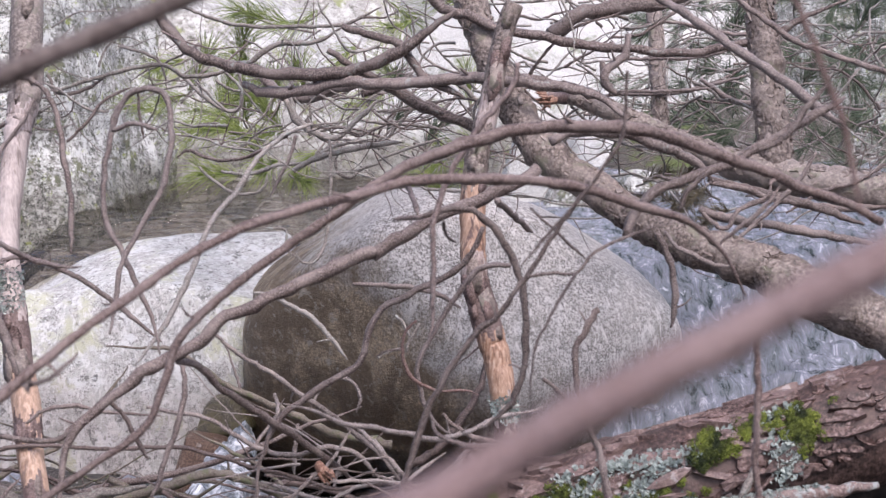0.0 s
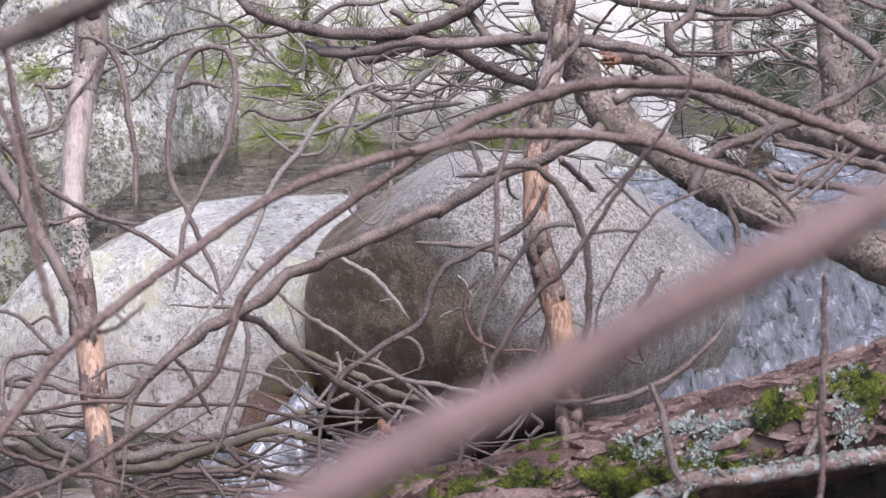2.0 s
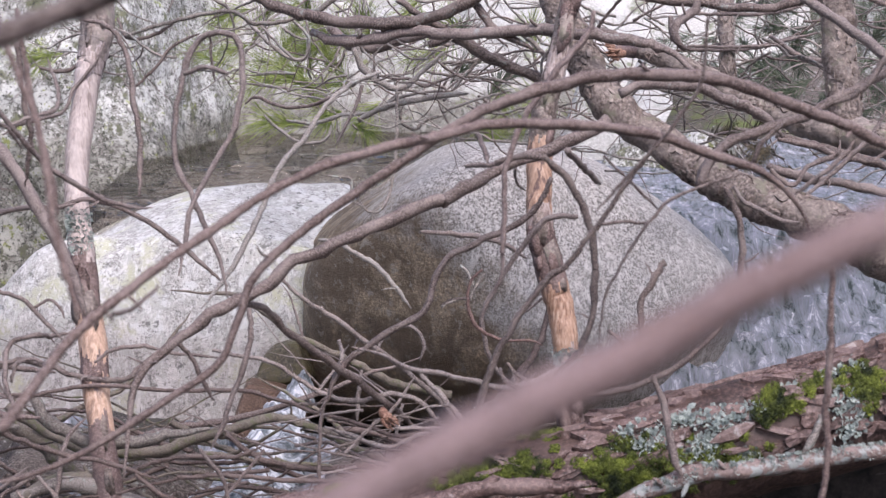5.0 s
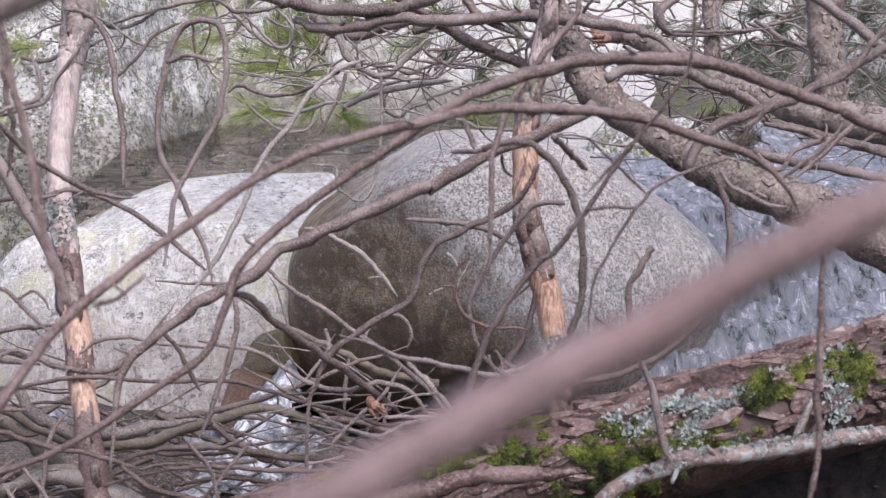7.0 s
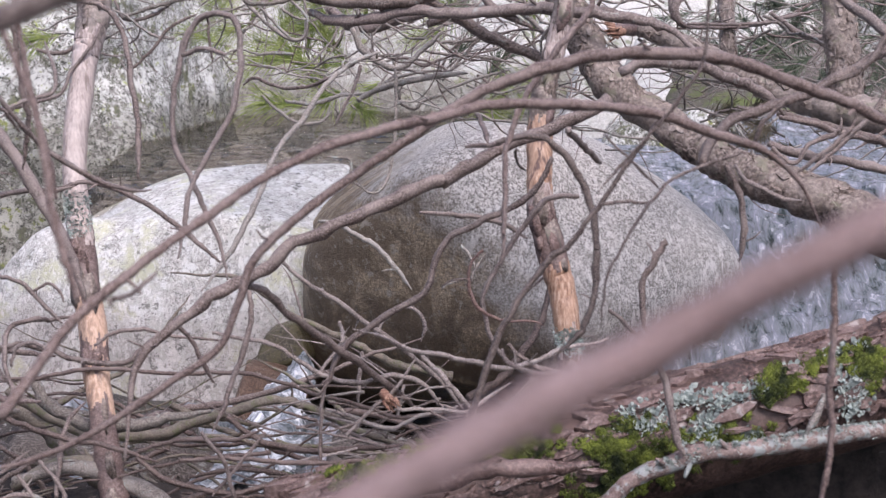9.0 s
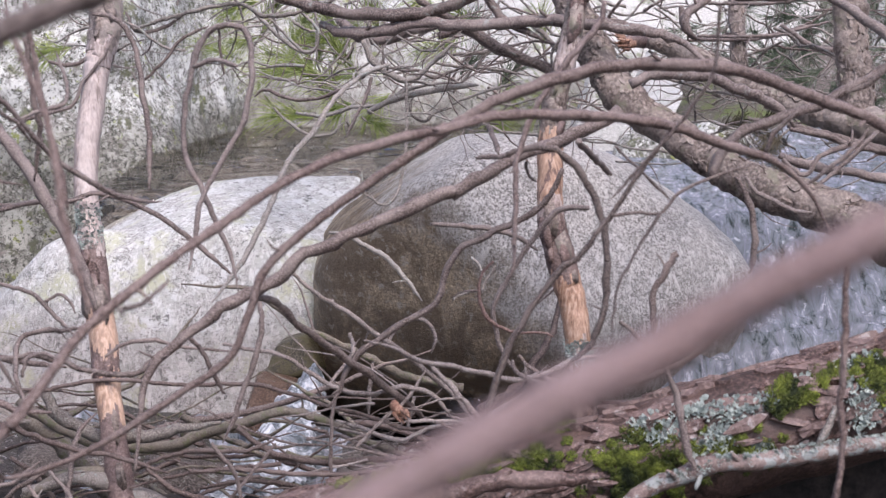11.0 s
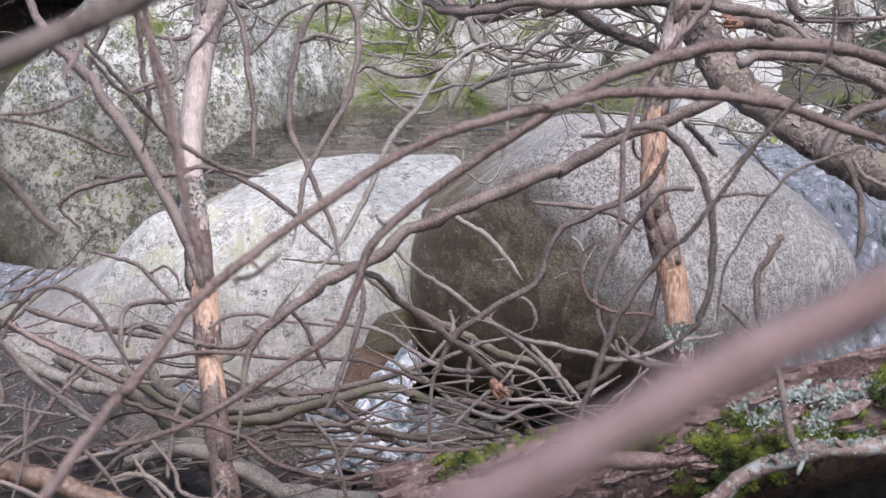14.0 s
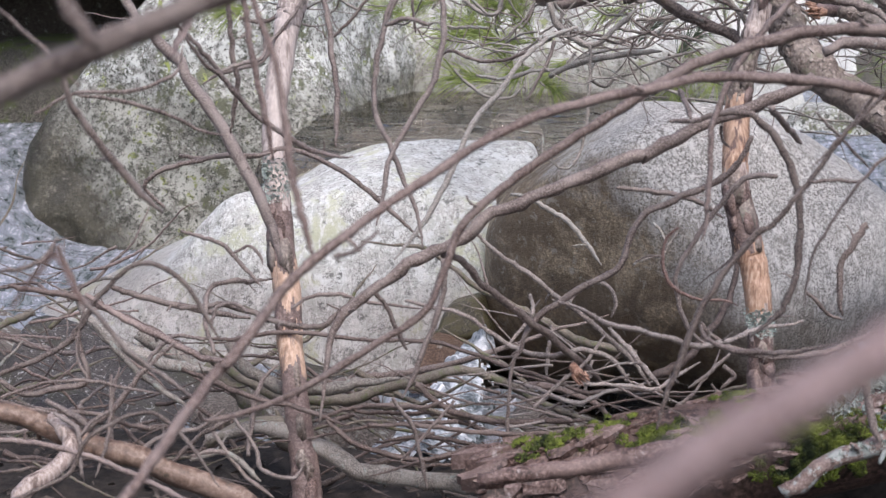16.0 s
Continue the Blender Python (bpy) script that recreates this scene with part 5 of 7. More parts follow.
b = branch("dead_branch", "dry brown branch bent over in a hook", BARK, [(-0.645, 4.116, 1.390, 0.0042), (-0.625, 4.120, 1.446, 0.0057), (-0.596, 4.122, 1.486, 0.0071), (-0.539, 4.116, 1.493, 0.0080), (-0.508, 4.107, 1.470, 0.0080), (-0.495, 4.080, 1.388, 0.0080), (-0.507, 4.048, 1.288, 0.0079), (-0.534, 4.026, 1.225, 0.0074), (-0.579, 3.999, 1.144, 0.0070), (-0.614, 3.974, 1.073, 0.0069), (-0.627, 3.945, 0.984, 0.0069), (-0.639, 3.922, 0.914, 0.0055)])
twig(b, "side_stem", BARK, [(-0.589, 4.136, 1.490, 0.0066), (-0.636, 4.126, 1.441, 0.0076), (-0.655, 4.110, 1.357, 0.0076), (-0.669, 4.092, 1.265, 0.0076), (-0.664, 4.074, 1.172, 0.0076), (-0.627, 4.060, 1.098, 0.0076), (-0.589, 4.044, 1.014, 0.0071), (-0.551, 4.027, 0.931, 0.0061), (-0.532, 4.010, 0.844, 0.0047)])
twig(b, "twig", BARK, [(-0.645, 4.116, 1.390, 0.0057), (-0.595, 4.098, 1.410, 0.0061), (-0.550, 4.077, 1.402, 0.0065), (-0.528, 4.067, 1.396, 0.0065)])
twig(b, "twig", BARK, [(-0.584, 4.135, 1.483, 0.0038), (-0.577, 4.123, 1.422, 0.0038), (-0.570, 4.113, 1.371, 0.0033)])
b = branch("dead_twig", "thin dry brown twig", BARK_GREY, [(-0.173, 4.621, 1.362, 0.0048), (-0.246, 4.597, 1.338, 0.0069), (-0.329, 4.557, 1.268, 0.0079), (-0.379, 4.517, 1.188, 0.0083), (-0.440, 4.481, 1.119, 0.0083), (-0.469, 4.452, 1.061, 0.0083), (-0.508, 4.406, 0.963, 0.0087), (-0.556, 4.359, 0.868, 0.0087), (-0.604, 4.323, 0.798, 0.0081), (-0.642, 4.298, 0.751, 0.0061)])
twig(b, "twig", BARK, [(-0.247, 4.614, 1.331, 0.0048), (-0.348, 4.670, 1.273, 0.0054), (-0.450, 4.726, 1.252, 0.0054), (-0.543, 4.785, 1.274, 0.0055), (-0.579, 4.803, 1.253, 0.0044)])
b = branch("dead_twig", "thin dry brown twig", BARK, [(-1.010, 4.647, 1.498, 0.0053), (-0.944, 4.633, 1.488, 0.0069), (-0.900, 4.613, 1.442, 0.0079), (-0.871, 4.585, 1.370, 0.0084), (-0.857, 4.550, 1.279, 0.0084), (-0.836, 4.519, 1.198, 0.0083), (-0.831, 4.488, 1.118, 0.0083), (-0.828, 4.454, 1.029, 0.0073)])
b = branch("dead_twig", "thin dry brown twig", BARK, [(-1.268, 4.447, 0.993, 0.0052), (-1.206, 4.446, 0.988, 0.0062), (-1.133, 4.448, 0.998, 0.0067), (-1.050, 4.448, 0.998, 0.0067), (-0.967, 4.452, 1.021, 0.0073), (-0.843, 4.445, 0.983, 0.0078), (-0.739, 4.432, 0.917, 0.0078), (-0.646, 4.417, 0.841, 0.0073), (-0.584, 4.407, 0.790, 0.0057)])
b = branch("dead_twig", "thin dry brown twig", BARK, [(-1.043, 3.516, 1.447, 0.0044), (-1.003, 3.565, 1.387, 0.0053), (-0.967, 3.606, 1.333, 0.0062), (-0.938, 3.643, 1.279, 0.0067), (-0.893, 3.691, 1.213, 0.0068), (-0.837, 3.739, 1.163, 0.0070), (-0.786, 3.780, 1.122, 0.0066), (-0.717, 3.831, 1.096, 0.0054), (-0.686, 3.855, 1.094, 0.0036)])
b = branch("dead_twig", "thin dry brown twig", BARK, [(-0.937, 5.012, 1.282, 0.0046), (-0.879, 5.023, 1.339, 0.0052), (-0.822, 5.037, 1.407, 0.0052), (-0.741, 5.044, 1.446, 0.0046)])
b = branch("dead_twig", "thin dry brown twig", BARK, [(-0.947, 4.636, 1.440, 0.0042), (-0.978, 4.624, 1.378, 0.0053), (-1.031, 4.611, 1.316, 0.0053), (-1.068, 4.597, 1.243, 0.0058), (-1.180, 4.591, 1.212, 0.0058), (-1.233, 4.585, 1.180, 0.0053)])
b = branch("dead_twig", "thin dry brown twig", BARK, [(-1.157, 4.722, 1.360, 0.0049), (-1.097, 4.720, 1.350, 0.0065), (-1.043, 4.724, 1.371, 0.0065), (-0.978, 4.736, 1.435, 0.0054)])
b = branch("dead_twig", "thin dry brown twig", BARK, [(-0.994, 5.052, 1.486, 0.0046), (-0.960, 5.041, 1.429, 0.0058), (-0.879, 5.043, 1.441, 0.0058), (-0.822, 5.050, 1.474, 0.0046)])
b = branch("pine_branch", "bare twisted brown pine branch with lichen flecks", BARK_LIMB, [(-0.377, 5.451, 1.444, 0.0124), (-0.326, 5.410, 1.403, 0.0173), (-0.250, 5.368, 1.387, 0.0172), (-0.101, 5.298, 1.427, 0.0169), (0.001, 5.248, 1.448, 0.0162)])
b = branch("pine_branch", "fine crooked bare pine twig", BARK_GREY, [(-0.651, 5.456, 1.469, 0.0056), (-0.576, 5.442, 1.395, 0.0068), (-0.502, 5.432, 1.346, 0.0068), (-0.452, 5.434, 1.353, 0.0068), (-0.446, 5.447, 1.420, 0.0062), (-0.458, 5.461, 1.493, 0.0050)])
b = branch("pine_branch", "fine crooked bare pine twig", BARK_GREY, [(-0.286, 5.243, 1.418, 0.0084), (-0.256, 5.227, 1.336, 0.0102), (-0.208, 5.217, 1.289, 0.0108), (-0.136, 5.213, 1.268, 0.0102), (-0.076, 5.222, 1.313, 0.0090), (0.001, 5.236, 1.383, 0.0084)])
twig(b, "twig", BARK, [(-0.256, 5.215, 1.277, 0.0060), (-0.280, 5.201, 1.207, 0.0060), (-0.316, 5.188, 1.136, 0.0054), (-0.340, 5.179, 1.089, 0.0042)])
b = branch("pine_branch", "fine crooked bare pine twig", BARK_GREY, [(-0.273, 5.294, 1.159, 0.0085), (-0.199, 5.279, 1.199, 0.0109), (-0.125, 5.262, 1.219, 0.0109), (0.001, 5.231, 1.246, 0.0108), (0.080, 5.211, 1.254, 0.0072)])
b = branch("pine_branch", "fine crooked bare pine twig", BARK_GREY, [(-0.524, 5.493, 1.135, 0.0051), (-0.434, 5.475, 1.128, 0.0063), (-0.332, 5.461, 1.157, 0.0063), (-0.230, 5.445, 1.171, 0.0063), (-0.142, 5.436, 1.222, 0.0062), (0.001, 5.413, 1.249, 0.0050)])
b = branch("pine_branch", "fine crooked bare pine twig", BARK_GREY, [(-0.600, 5.497, 1.153, 0.0044), (-0.549, 5.487, 1.104, 0.0057), (-0.486, 5.480, 1.066, 0.0057), (-0.410, 5.480, 1.066, 0.0057), (-0.365, 5.487, 1.104, 0.0044)])
b = branch("pine_branch", "fine crooked bare pine twig", BARK_GREY, [(-0.142, 5.012, 1.282, 0.0046), (-0.139, 4.956, 1.150, 0.0052), (-0.146, 4.910, 1.041, 0.0051), (-0.174, 4.867, 0.944, 0.0051), (-0.219, 4.854, 0.929, 0.0051), (-0.252, 4.850, 0.969, 0.0039)])
b = branch("pine_branch", "fine crooked bare pine twig", BARK_GREY, [(-0.349, 4.962, 1.022, 0.0035), (-0.280, 4.960, 1.011, 0.0046), (-0.275, 4.949, 0.954, 0.0046), (-0.234, 4.943, 0.926, 0.0040)])
b = branch("pine_branch", "fine crooked bare pine twig", BARK_GREY, [(-0.144, 5.502, 1.178, 0.0051), (-0.137, 5.492, 1.129, 0.0057), (-0.093, 5.488, 1.110, 0.0057), (-0.055, 5.494, 1.141, 0.0057), (0.001, 5.497, 1.153, 0.0044)])
b = branch("pine_branch", "fine crooked bare pine twig", BARK_GREY, [(-0.237, 5.616, 1.245, 0.0052), (-0.133, 5.621, 1.270, 0.0058), (-0.069, 5.616, 1.245, 0.0058), (0.001, 5.621, 1.270, 0.0045)])
b = branch("pine_branch", "fine crooked bare pine twig", BARK_GREY, [(-0.076, 5.526, 1.303, 0.0051), (-0.000, 5.523, 1.290, 0.0057), (0.139, 5.521, 1.278, 0.0057), (0.253, 5.517, 1.259, 0.0038)])
b = branch("pine_branch", "fine crooked bare pine twig", BARK_GREY, [(-0.000, 5.406, 1.212, 0.0044), (0.075, 5.423, 1.298, 0.0056), (0.124, 5.432, 1.346, 0.0062), (0.224, 5.437, 1.371, 0.0050)])
b = branch("pine_branch", "fine crooked bare pine twig", BARK_GREY, [(-0.000, 5.499, 1.166, 0.0051), (0.076, 5.505, 1.197, 0.0057), (0.139, 5.509, 1.216, 0.0057), (0.228, 5.514, 1.240, 0.0044)])
b = branch("pine_branch", "fine crooked bare pine twig", BARK_GREY, [(-0.000, 5.430, 1.334, 0.0056), (0.075, 5.431, 1.340, 0.0068), (0.149, 5.434, 1.353, 0.0062), (0.199, 5.442, 1.395, 0.0050)])
b = branch("pine_branch", "fine crooked bare pine twig", BARK_GREY, [(0.232, 5.350, 1.449, 0.0073), (0.281, 5.343, 1.413, 0.0085), (0.330, 5.334, 1.365, 0.0085), (0.356, 5.325, 1.317, 0.0067)])
b = branch("pine_branch", "bare twisted brown pine branch with lichen flecks", BARK_LIMB, [(-0.071, 5.155, 1.493, 0.0141), (0.035, 5.118, 1.437, 0.0164), (0.116, 5.089, 1.392, 0.0175), (0.186, 5.066, 1.359, 0.0174), (0.277, 5.037, 1.321, 0.0162), (0.334, 5.010, 1.271, 0.0115)])
b = branch("pine_branch", "bare twisted brown pine branch with lichen flecks", BARK_LIMB, [(-0.047, 5.140, 1.412, 0.0117), (0.070, 5.135, 1.447, 0.0158), (0.210, 5.123, 1.454, 0.0164), (0.373, 5.109, 1.460, 0.0175), (0.546, 5.088, 1.438, 0.0198), (0.649, 5.071, 1.405, 0.0197), (0.741, 5.053, 1.360, 0.0185), (0.854, 5.030, 1.304, 0.0150), (0.967, 5.001, 1.226, 0.0115)])
twig(b, "snapped_stub", DARK_BARK, [(0.628, 5.034, 1.393, 0.0127), (0.587, 4.987, 1.400, 0.0160), (0.548, 4.940, 1.408, 0.0181), (0.518, 4.904, 1.412, 0.0146), (0.503, 4.885, 1.415, 0.0067)], "snapped-off orange stub")
b = branch("pine_branch", "bare twisted brown pine branch with lichen flecks", BARK_LIMB, [(0.465, 4.309, 1.331, 0.0119), (0.496, 4.320, 1.350, 0.0139), (0.557, 4.336, 1.363, 0.0149), (0.650, 4.353, 1.352, 0.0150), (0.764, 4.370, 1.316, 0.0141), (0.869, 4.384, 1.264, 0.0121), (0.912, 4.388, 1.213, 0.0091)])
b = branch("dead_twig", "thin dry brown twig", BARK, [(0.532, 3.322, 1.231, 0.0093), (0.534, 3.339, 1.256, 0.0108), (0.561, 3.365, 1.288, 0.0113), (0.621, 3.402, 1.322, 0.0114), (0.698, 3.441, 1.346, 0.0111), (0.786, 3.483, 1.366, 0.0112), (0.840, 3.513, 1.391, 0.0113), (0.954, 3.574, 1.443, 0.0115), (1.053, 3.626, 1.489, 0.0099)])
twig(b, "branchlet", BARK, [(0.646, 3.381, 1.274, 0.0043), (0.654, 3.385, 1.293, 0.0055), (0.666, 3.389, 1.316, 0.0055), (0.713, 3.397, 1.358, 0.0039)])
twig(b, "branchlet", BARK, [(0.830, 3.504, 1.384, 0.0048), (0.871, 3.507, 1.400, 0.0064), (0.903, 3.512, 1.423, 0.0073), (0.938, 3.521, 1.471, 0.0073), (0.991, 3.532, 1.526, 0.0056)])
b = branch("dead_twig", "thin dry brown twig", BARK, [(0.720, 3.367, 1.201, 0.0035), (0.783, 3.376, 1.247, 0.0055), (0.830, 3.383, 1.285, 0.0055), (0.857, 3.390, 1.320, 0.0039)])
b = branch("dead_twig", "thin dry brown twig", BARK, [(0.725, 4.164, 1.112, 0.0068), (0.740, 4.159, 1.083, 0.0087), (0.759, 4.148, 1.026, 0.0092), (0.769, 4.133, 0.950, 0.0087), (0.764, 4.123, 0.898, 0.0077), (0.754, 4.117, 0.870, 0.0048)])
b = branch("dead_twig", "thin dry brown twig", BARK, [(0.762, 4.263, 1.098, 0.0050), (0.792, 4.256, 1.059, 0.0069), (0.832, 4.252, 1.039, 0.0069), (0.891, 4.246, 1.010, 0.0069), (0.936, 4.246, 1.008, 0.0045)])
b = branch("dead_branch", "bare brown dead branch", BARK, [(0.952, 4.689, 1.190, 0.0097), (1.055, 4.659, 1.161, 0.0118), (1.177, 4.625, 1.133, 0.0123), (1.242, 4.606, 1.114, 0.0117), (1.377, 4.563, 1.066, 0.0095)])
b = branch("dead_branch", "bare brown dead branch", BARK, [(0.911, 4.573, 1.118, 0.0085), (0.953, 4.569, 1.097, 0.0117), (1.059, 4.565, 1.076, 0.0127), (1.233, 4.559, 1.045, 0.0127), (1.398, 4.553, 1.014, 0.0106)])
b = branch("pine_branch", "fine crooked bare pine twig", BARK, [(0.718, 5.259, 1.501, 0.0084), (0.724, 5.249, 1.454, 0.0102), (0.742, 5.243, 1.418, 0.0102), (0.778, 5.239, 1.397, 0.0072), (0.958, 5.239, 1.401, 0.0066), (1.114, 5.246, 1.436, 0.0060), (1.198, 5.249, 1.454, 0.0048)])
b = branch("pine_branch", "fine crooked bare pine twig", BARK, [(1.010, 5.146, 1.447, 0.0065), (1.045, 5.142, 1.424, 0.0082), (1.116, 5.133, 1.378, 0.0094), (1.221, 5.132, 1.372, 0.0082)])
b = branch("dead_twig", "thin dry brown twig", BARK, [(0.471, 2.933, 1.589, 0.0030), (0.465, 2.939, 1.475, 0.0034), (0.434, 2.944, 1.421, 0.0034), (0.402, 2.948, 1.373, 0.0034), (0.343, 2.957, 1.303, 0.0031), (0.283, 2.965, 1.232, 0.0028)])
b = branch("fallen_limb", "lichened fallen limb lying in front of the log", LIMB_BARK, [(0.361, 3.729, 0.341, 0.0181), (0.397, 3.737, 0.371, 0.0194), (0.470, 3.749, 0.419, 0.0203), (0.561, 3.759, 0.453, 0.0204), (0.634, 3.767, 0.479, 0.0204), (0.725, 3.771, 0.483, 0.0204), (0.816, 3.777, 0.499, 0.0209), (0.907, 3.783, 0.512, 0.0209), (1.057, 3.791, 0.528, 0.0200), (1.210, 3.799, 0.544, 0.0173)])
twig(b, "upright_twig", BARK, [(0.505, 3.800, 0.709, 0.0062), (0.533, 3.788, 0.642, 0.0081), (0.541, 3.774, 0.599, 0.0090), (0.549, 3.761, 0.556, 0.0095), (0.559, 3.747, 0.514, 0.0099), (0.575, 3.736, 0.480, 0.0099)])
twig(b, "peg", BARK_GREY, [(0.914, 3.812, 0.611, 0.0055), (0.909, 3.804, 0.590, 0.0082), (0.893, 3.790, 0.557, 0.0091), (0.869, 3.775, 0.524, 0.0091)])
b = branch("dead_twig", "thin dry brown twig", BARK_RED, [(0.719, 2.946, 1.134, 0.0048), (0.719, 2.947, 1.085, 0.0059), (0.722, 2.947, 0.985, 0.0066), (0.720, 2.948, 0.877, 0.0067), (0.728, 2.948, 0.781, 0.0064), (0.718, 2.948, 0.678, 0.0060), (0.707, 2.948, 0.618, 0.0050)])
b = branch("fallen_limb", "straight red-brown fallen limb with flaking bark lying on the bank", BARK_PLATE, [(-0.369, 3.805, 0.313, 0.0184), (-0.119, 3.798, 0.364, 0.0211), (0.037, 3.795, 0.403, 0.0220), (0.137, 3.793, 0.432, 0.0210), (0.291, 3.783, 0.436, 0.0191), (0.364, 3.780, 0.446, 0.0164)])
b = branch("dead_twig", "thin dry pale brown twig", BARK_PALE, [(-0.059, 4.170, 0.617, 0.0059), (-0.000, 4.159, 0.559, 0.0079), (0.079, 4.142, 0.471, 0.0069)])
b = branch("dead_twig", "thin dry brown twig", BARK, [(0.255, 4.160, 0.564, 0.0040), (0.218, 4.153, 0.530, 0.0054), (0.178, 4.145, 0.491, 0.0054), (0.149, 4.142, 0.471, 0.0040)])
b = branch("dead_twig", "thin dry pale brown twig", BARK_PALE, [(-0.117, 4.094, 0.486, 0.0049), (-0.000, 4.111, 0.480, 0.0059), (0.069, 4.121, 0.472, 0.0059), (0.118, 4.137, 0.504, 0.0054), (0.178, 4.155, 0.539, 0.0040)])
b = branch("dead_twig", "thin dry brown twig", BARK, [(0.238, 4.153, 0.530, 0.0069), (0.267, 4.149, 0.510, 0.0069), (0.233, 4.142, 0.471, 0.0059)])
b = branch("dead_twig", "pale bare twig bent in a low arch over the brush", BARK, [(-1.098, 3.000, 0.865, 0.0030), (-1.070, 3.000, 0.908, 0.0040), (-1.035, 3.000, 0.950, 0.0045), (-1.001, 3.000, 0.985, 0.0050), (-0.966, 3.000, 1.005, 0.0050), (-0.925, 3.000, 0.999, 0.0050), (-0.893, 3.000, 0.978, 0.0050), (-0.866, 3.000, 0.948, 0.0048), (-0.848, 3.000, 0.919, 0.0045), (-0.828, 3.000, 0.883, 0.0040), (-0.811, 3.000, 0.853, 0.0028)])
b = branch("dead_branch", "dark red-brown branch slanting into the brush", BARK_DARK, [(-1.663, 4.150, 0.672, 0.0070), (-1.617, 4.150, 0.665, 0.0080), (-1.540, 4.150, 0.657, 0.0085), (-1.462, 4.150, 0.644, 0.0090), (-1.387, 4.150, 0.618, 0.0090), (-1.328, 4.150, 0.592, 0.0090), (-1.265, 4.150, 0.564, 0.0085), (-1.204, 4.150, 0.533, 0.0080), (-1.153, 4.150, 0.504, 0.0060)])
b = branch("dead_branch", "dark brown branch lying over the brush", BARK, [(-1.434, 4.300, 0.648, 0.0070), (-1.377, 4.300, 0.628, 0.0090), (-1.317, 4.300, 0.615, 0.0100), (-1.259, 4.300, 0.601, 0.0100), (-1.200, 4.300, 0.592, 0.0100), (-1.117, 4.300, 0.579, 0.0090), (-1.040, 4.300, 0.571, 0.0070)])
b = branch("dead_twig", "thin dry brown twig", BARK_RED, [(-1.408, 3.295, 0.537, 0.0058), (-1.377, 3.304, 0.531, 0.0066), (-1.261, 3.337, 0.508, 0.0067), (-1.142, 3.366, 0.461, 0.0067), (-1.021, 3.392, 0.395, 0.0072), (-0.964, 3.404, 0.358, 0.0064)])
b = branch("dead_twig", "thin dry brown twig", BARK, [(-1.334, 3.178, 0.431, 0.0040), (-1.271, 3.189, 0.455, 0.0048), (-1.192, 3.205, 0.496, 0.0048), (-1.154, 3.224, 0.568, 0.0052), (-1.076, 3.242, 0.616, 0.0052), (-1.020, 3.249, 0.625, 0.0052), (-0.971, 3.247, 0.594, 0.0052), (-0.921, 3.241, 0.540, 0.0048), (-0.874, 3.232, 0.474, 0.0032)])
b = branch("dead_twig", "thin dry brown twig", BARK, [(-1.521, 3.688, 0.505, 0.0041), (-1.467, 3.697, 0.524, 0.0046), (-1.404, 3.707, 0.543, 0.0046), (-1.312, 3.717, 0.549, 0.0046), (-1.220, 3.723, 0.532, 0.0046), (-1.137, 3.729, 0.520, 0.0032)])
twig(b, "twig", BARK, [(-1.343, 3.736, 0.652, 0.0032), (-1.337, 3.725, 0.598, 0.0037), (-1.310, 3.718, 0.549, 0.0037)])
b = branch("dead_twig", "thin dry brown twig", BARK, [(-1.284, 4.111, 0.453, 0.0046), (-1.266, 4.123, 0.503, 0.0061), (-1.207, 4.139, 0.554, 0.0061), (-1.126, 4.145, 0.545, 0.0046)])
b = branch("fallen_branch", "thick grey weathered branch lying in the brush", BARK_GREY, [(-1.567, 4.417, 0.578, 0.0087), (-1.529, 4.396, 0.529, 0.0130), (-1.445, 4.370, 0.473, 0.0172), (-1.329, 4.346, 0.429, 0.0192), (-1.239, 4.332, 0.414, 0.0181), (-1.149, 4.320, 0.411, 0.0138)])
b = branch("fallen_branch", "thick grey weathered branch lying in the brush", BARK_GREY, [(-1.110, 4.339, 0.484, 0.0148), (-1.062, 4.317, 0.426, 0.0180), (-0.972, 4.297, 0.381, 0.0189), (-0.853, 4.286, 0.379, 0.0178), (-0.715, 4.279, 0.409, 0.0135), (-0.620, 4.273, 0.426, 0.0104)])
b = branch("dead_bough", "rough dark dead bough slanting across the boulders", BARK_GREY, [(-1.140, 4.186, 0.255, 0.0114), (-1.025, 4.192, 0.291, 0.0176), (-0.952, 4.192, 0.295, 0.0217), (-0.845, 4.183, 0.260, 0.0247), (-0.760, 4.171, 0.214, 0.0257), (-0.676, 4.164, 0.189, 0.0256), (-0.486, 4.159, 0.179, 0.0245), (-0.245, 4.152, 0.162, 0.0203)])
b = branch("dead_twig", "thin dry brown twig", BARK_RED, [(-0.754, 2.934, 1.595, 0.0040), (-0.752, 2.938, 1.549, 0.0054), (-0.744, 2.943, 1.488, 0.0061), (-0.735, 2.948, 1.420, 0.0064), (-0.723, 2.953, 1.352, 0.0065), (-0.707, 2.959, 1.275, 0.0062), (-0.700, 2.963, 1.219, 0.0048)])
b = branch("fallen_stick", "thin brown dry stick in the brush pile", BARK, [(-1.299, 3.870, 0.290, 0.0053), (-1.260, 3.876, 0.300, 0.0068), (-1.176, 3.896, 0.358, 0.0068), (-1.090, 3.909, 0.378, 0.0058), (-1.024, 3.925, 0.427, 0.0044)])
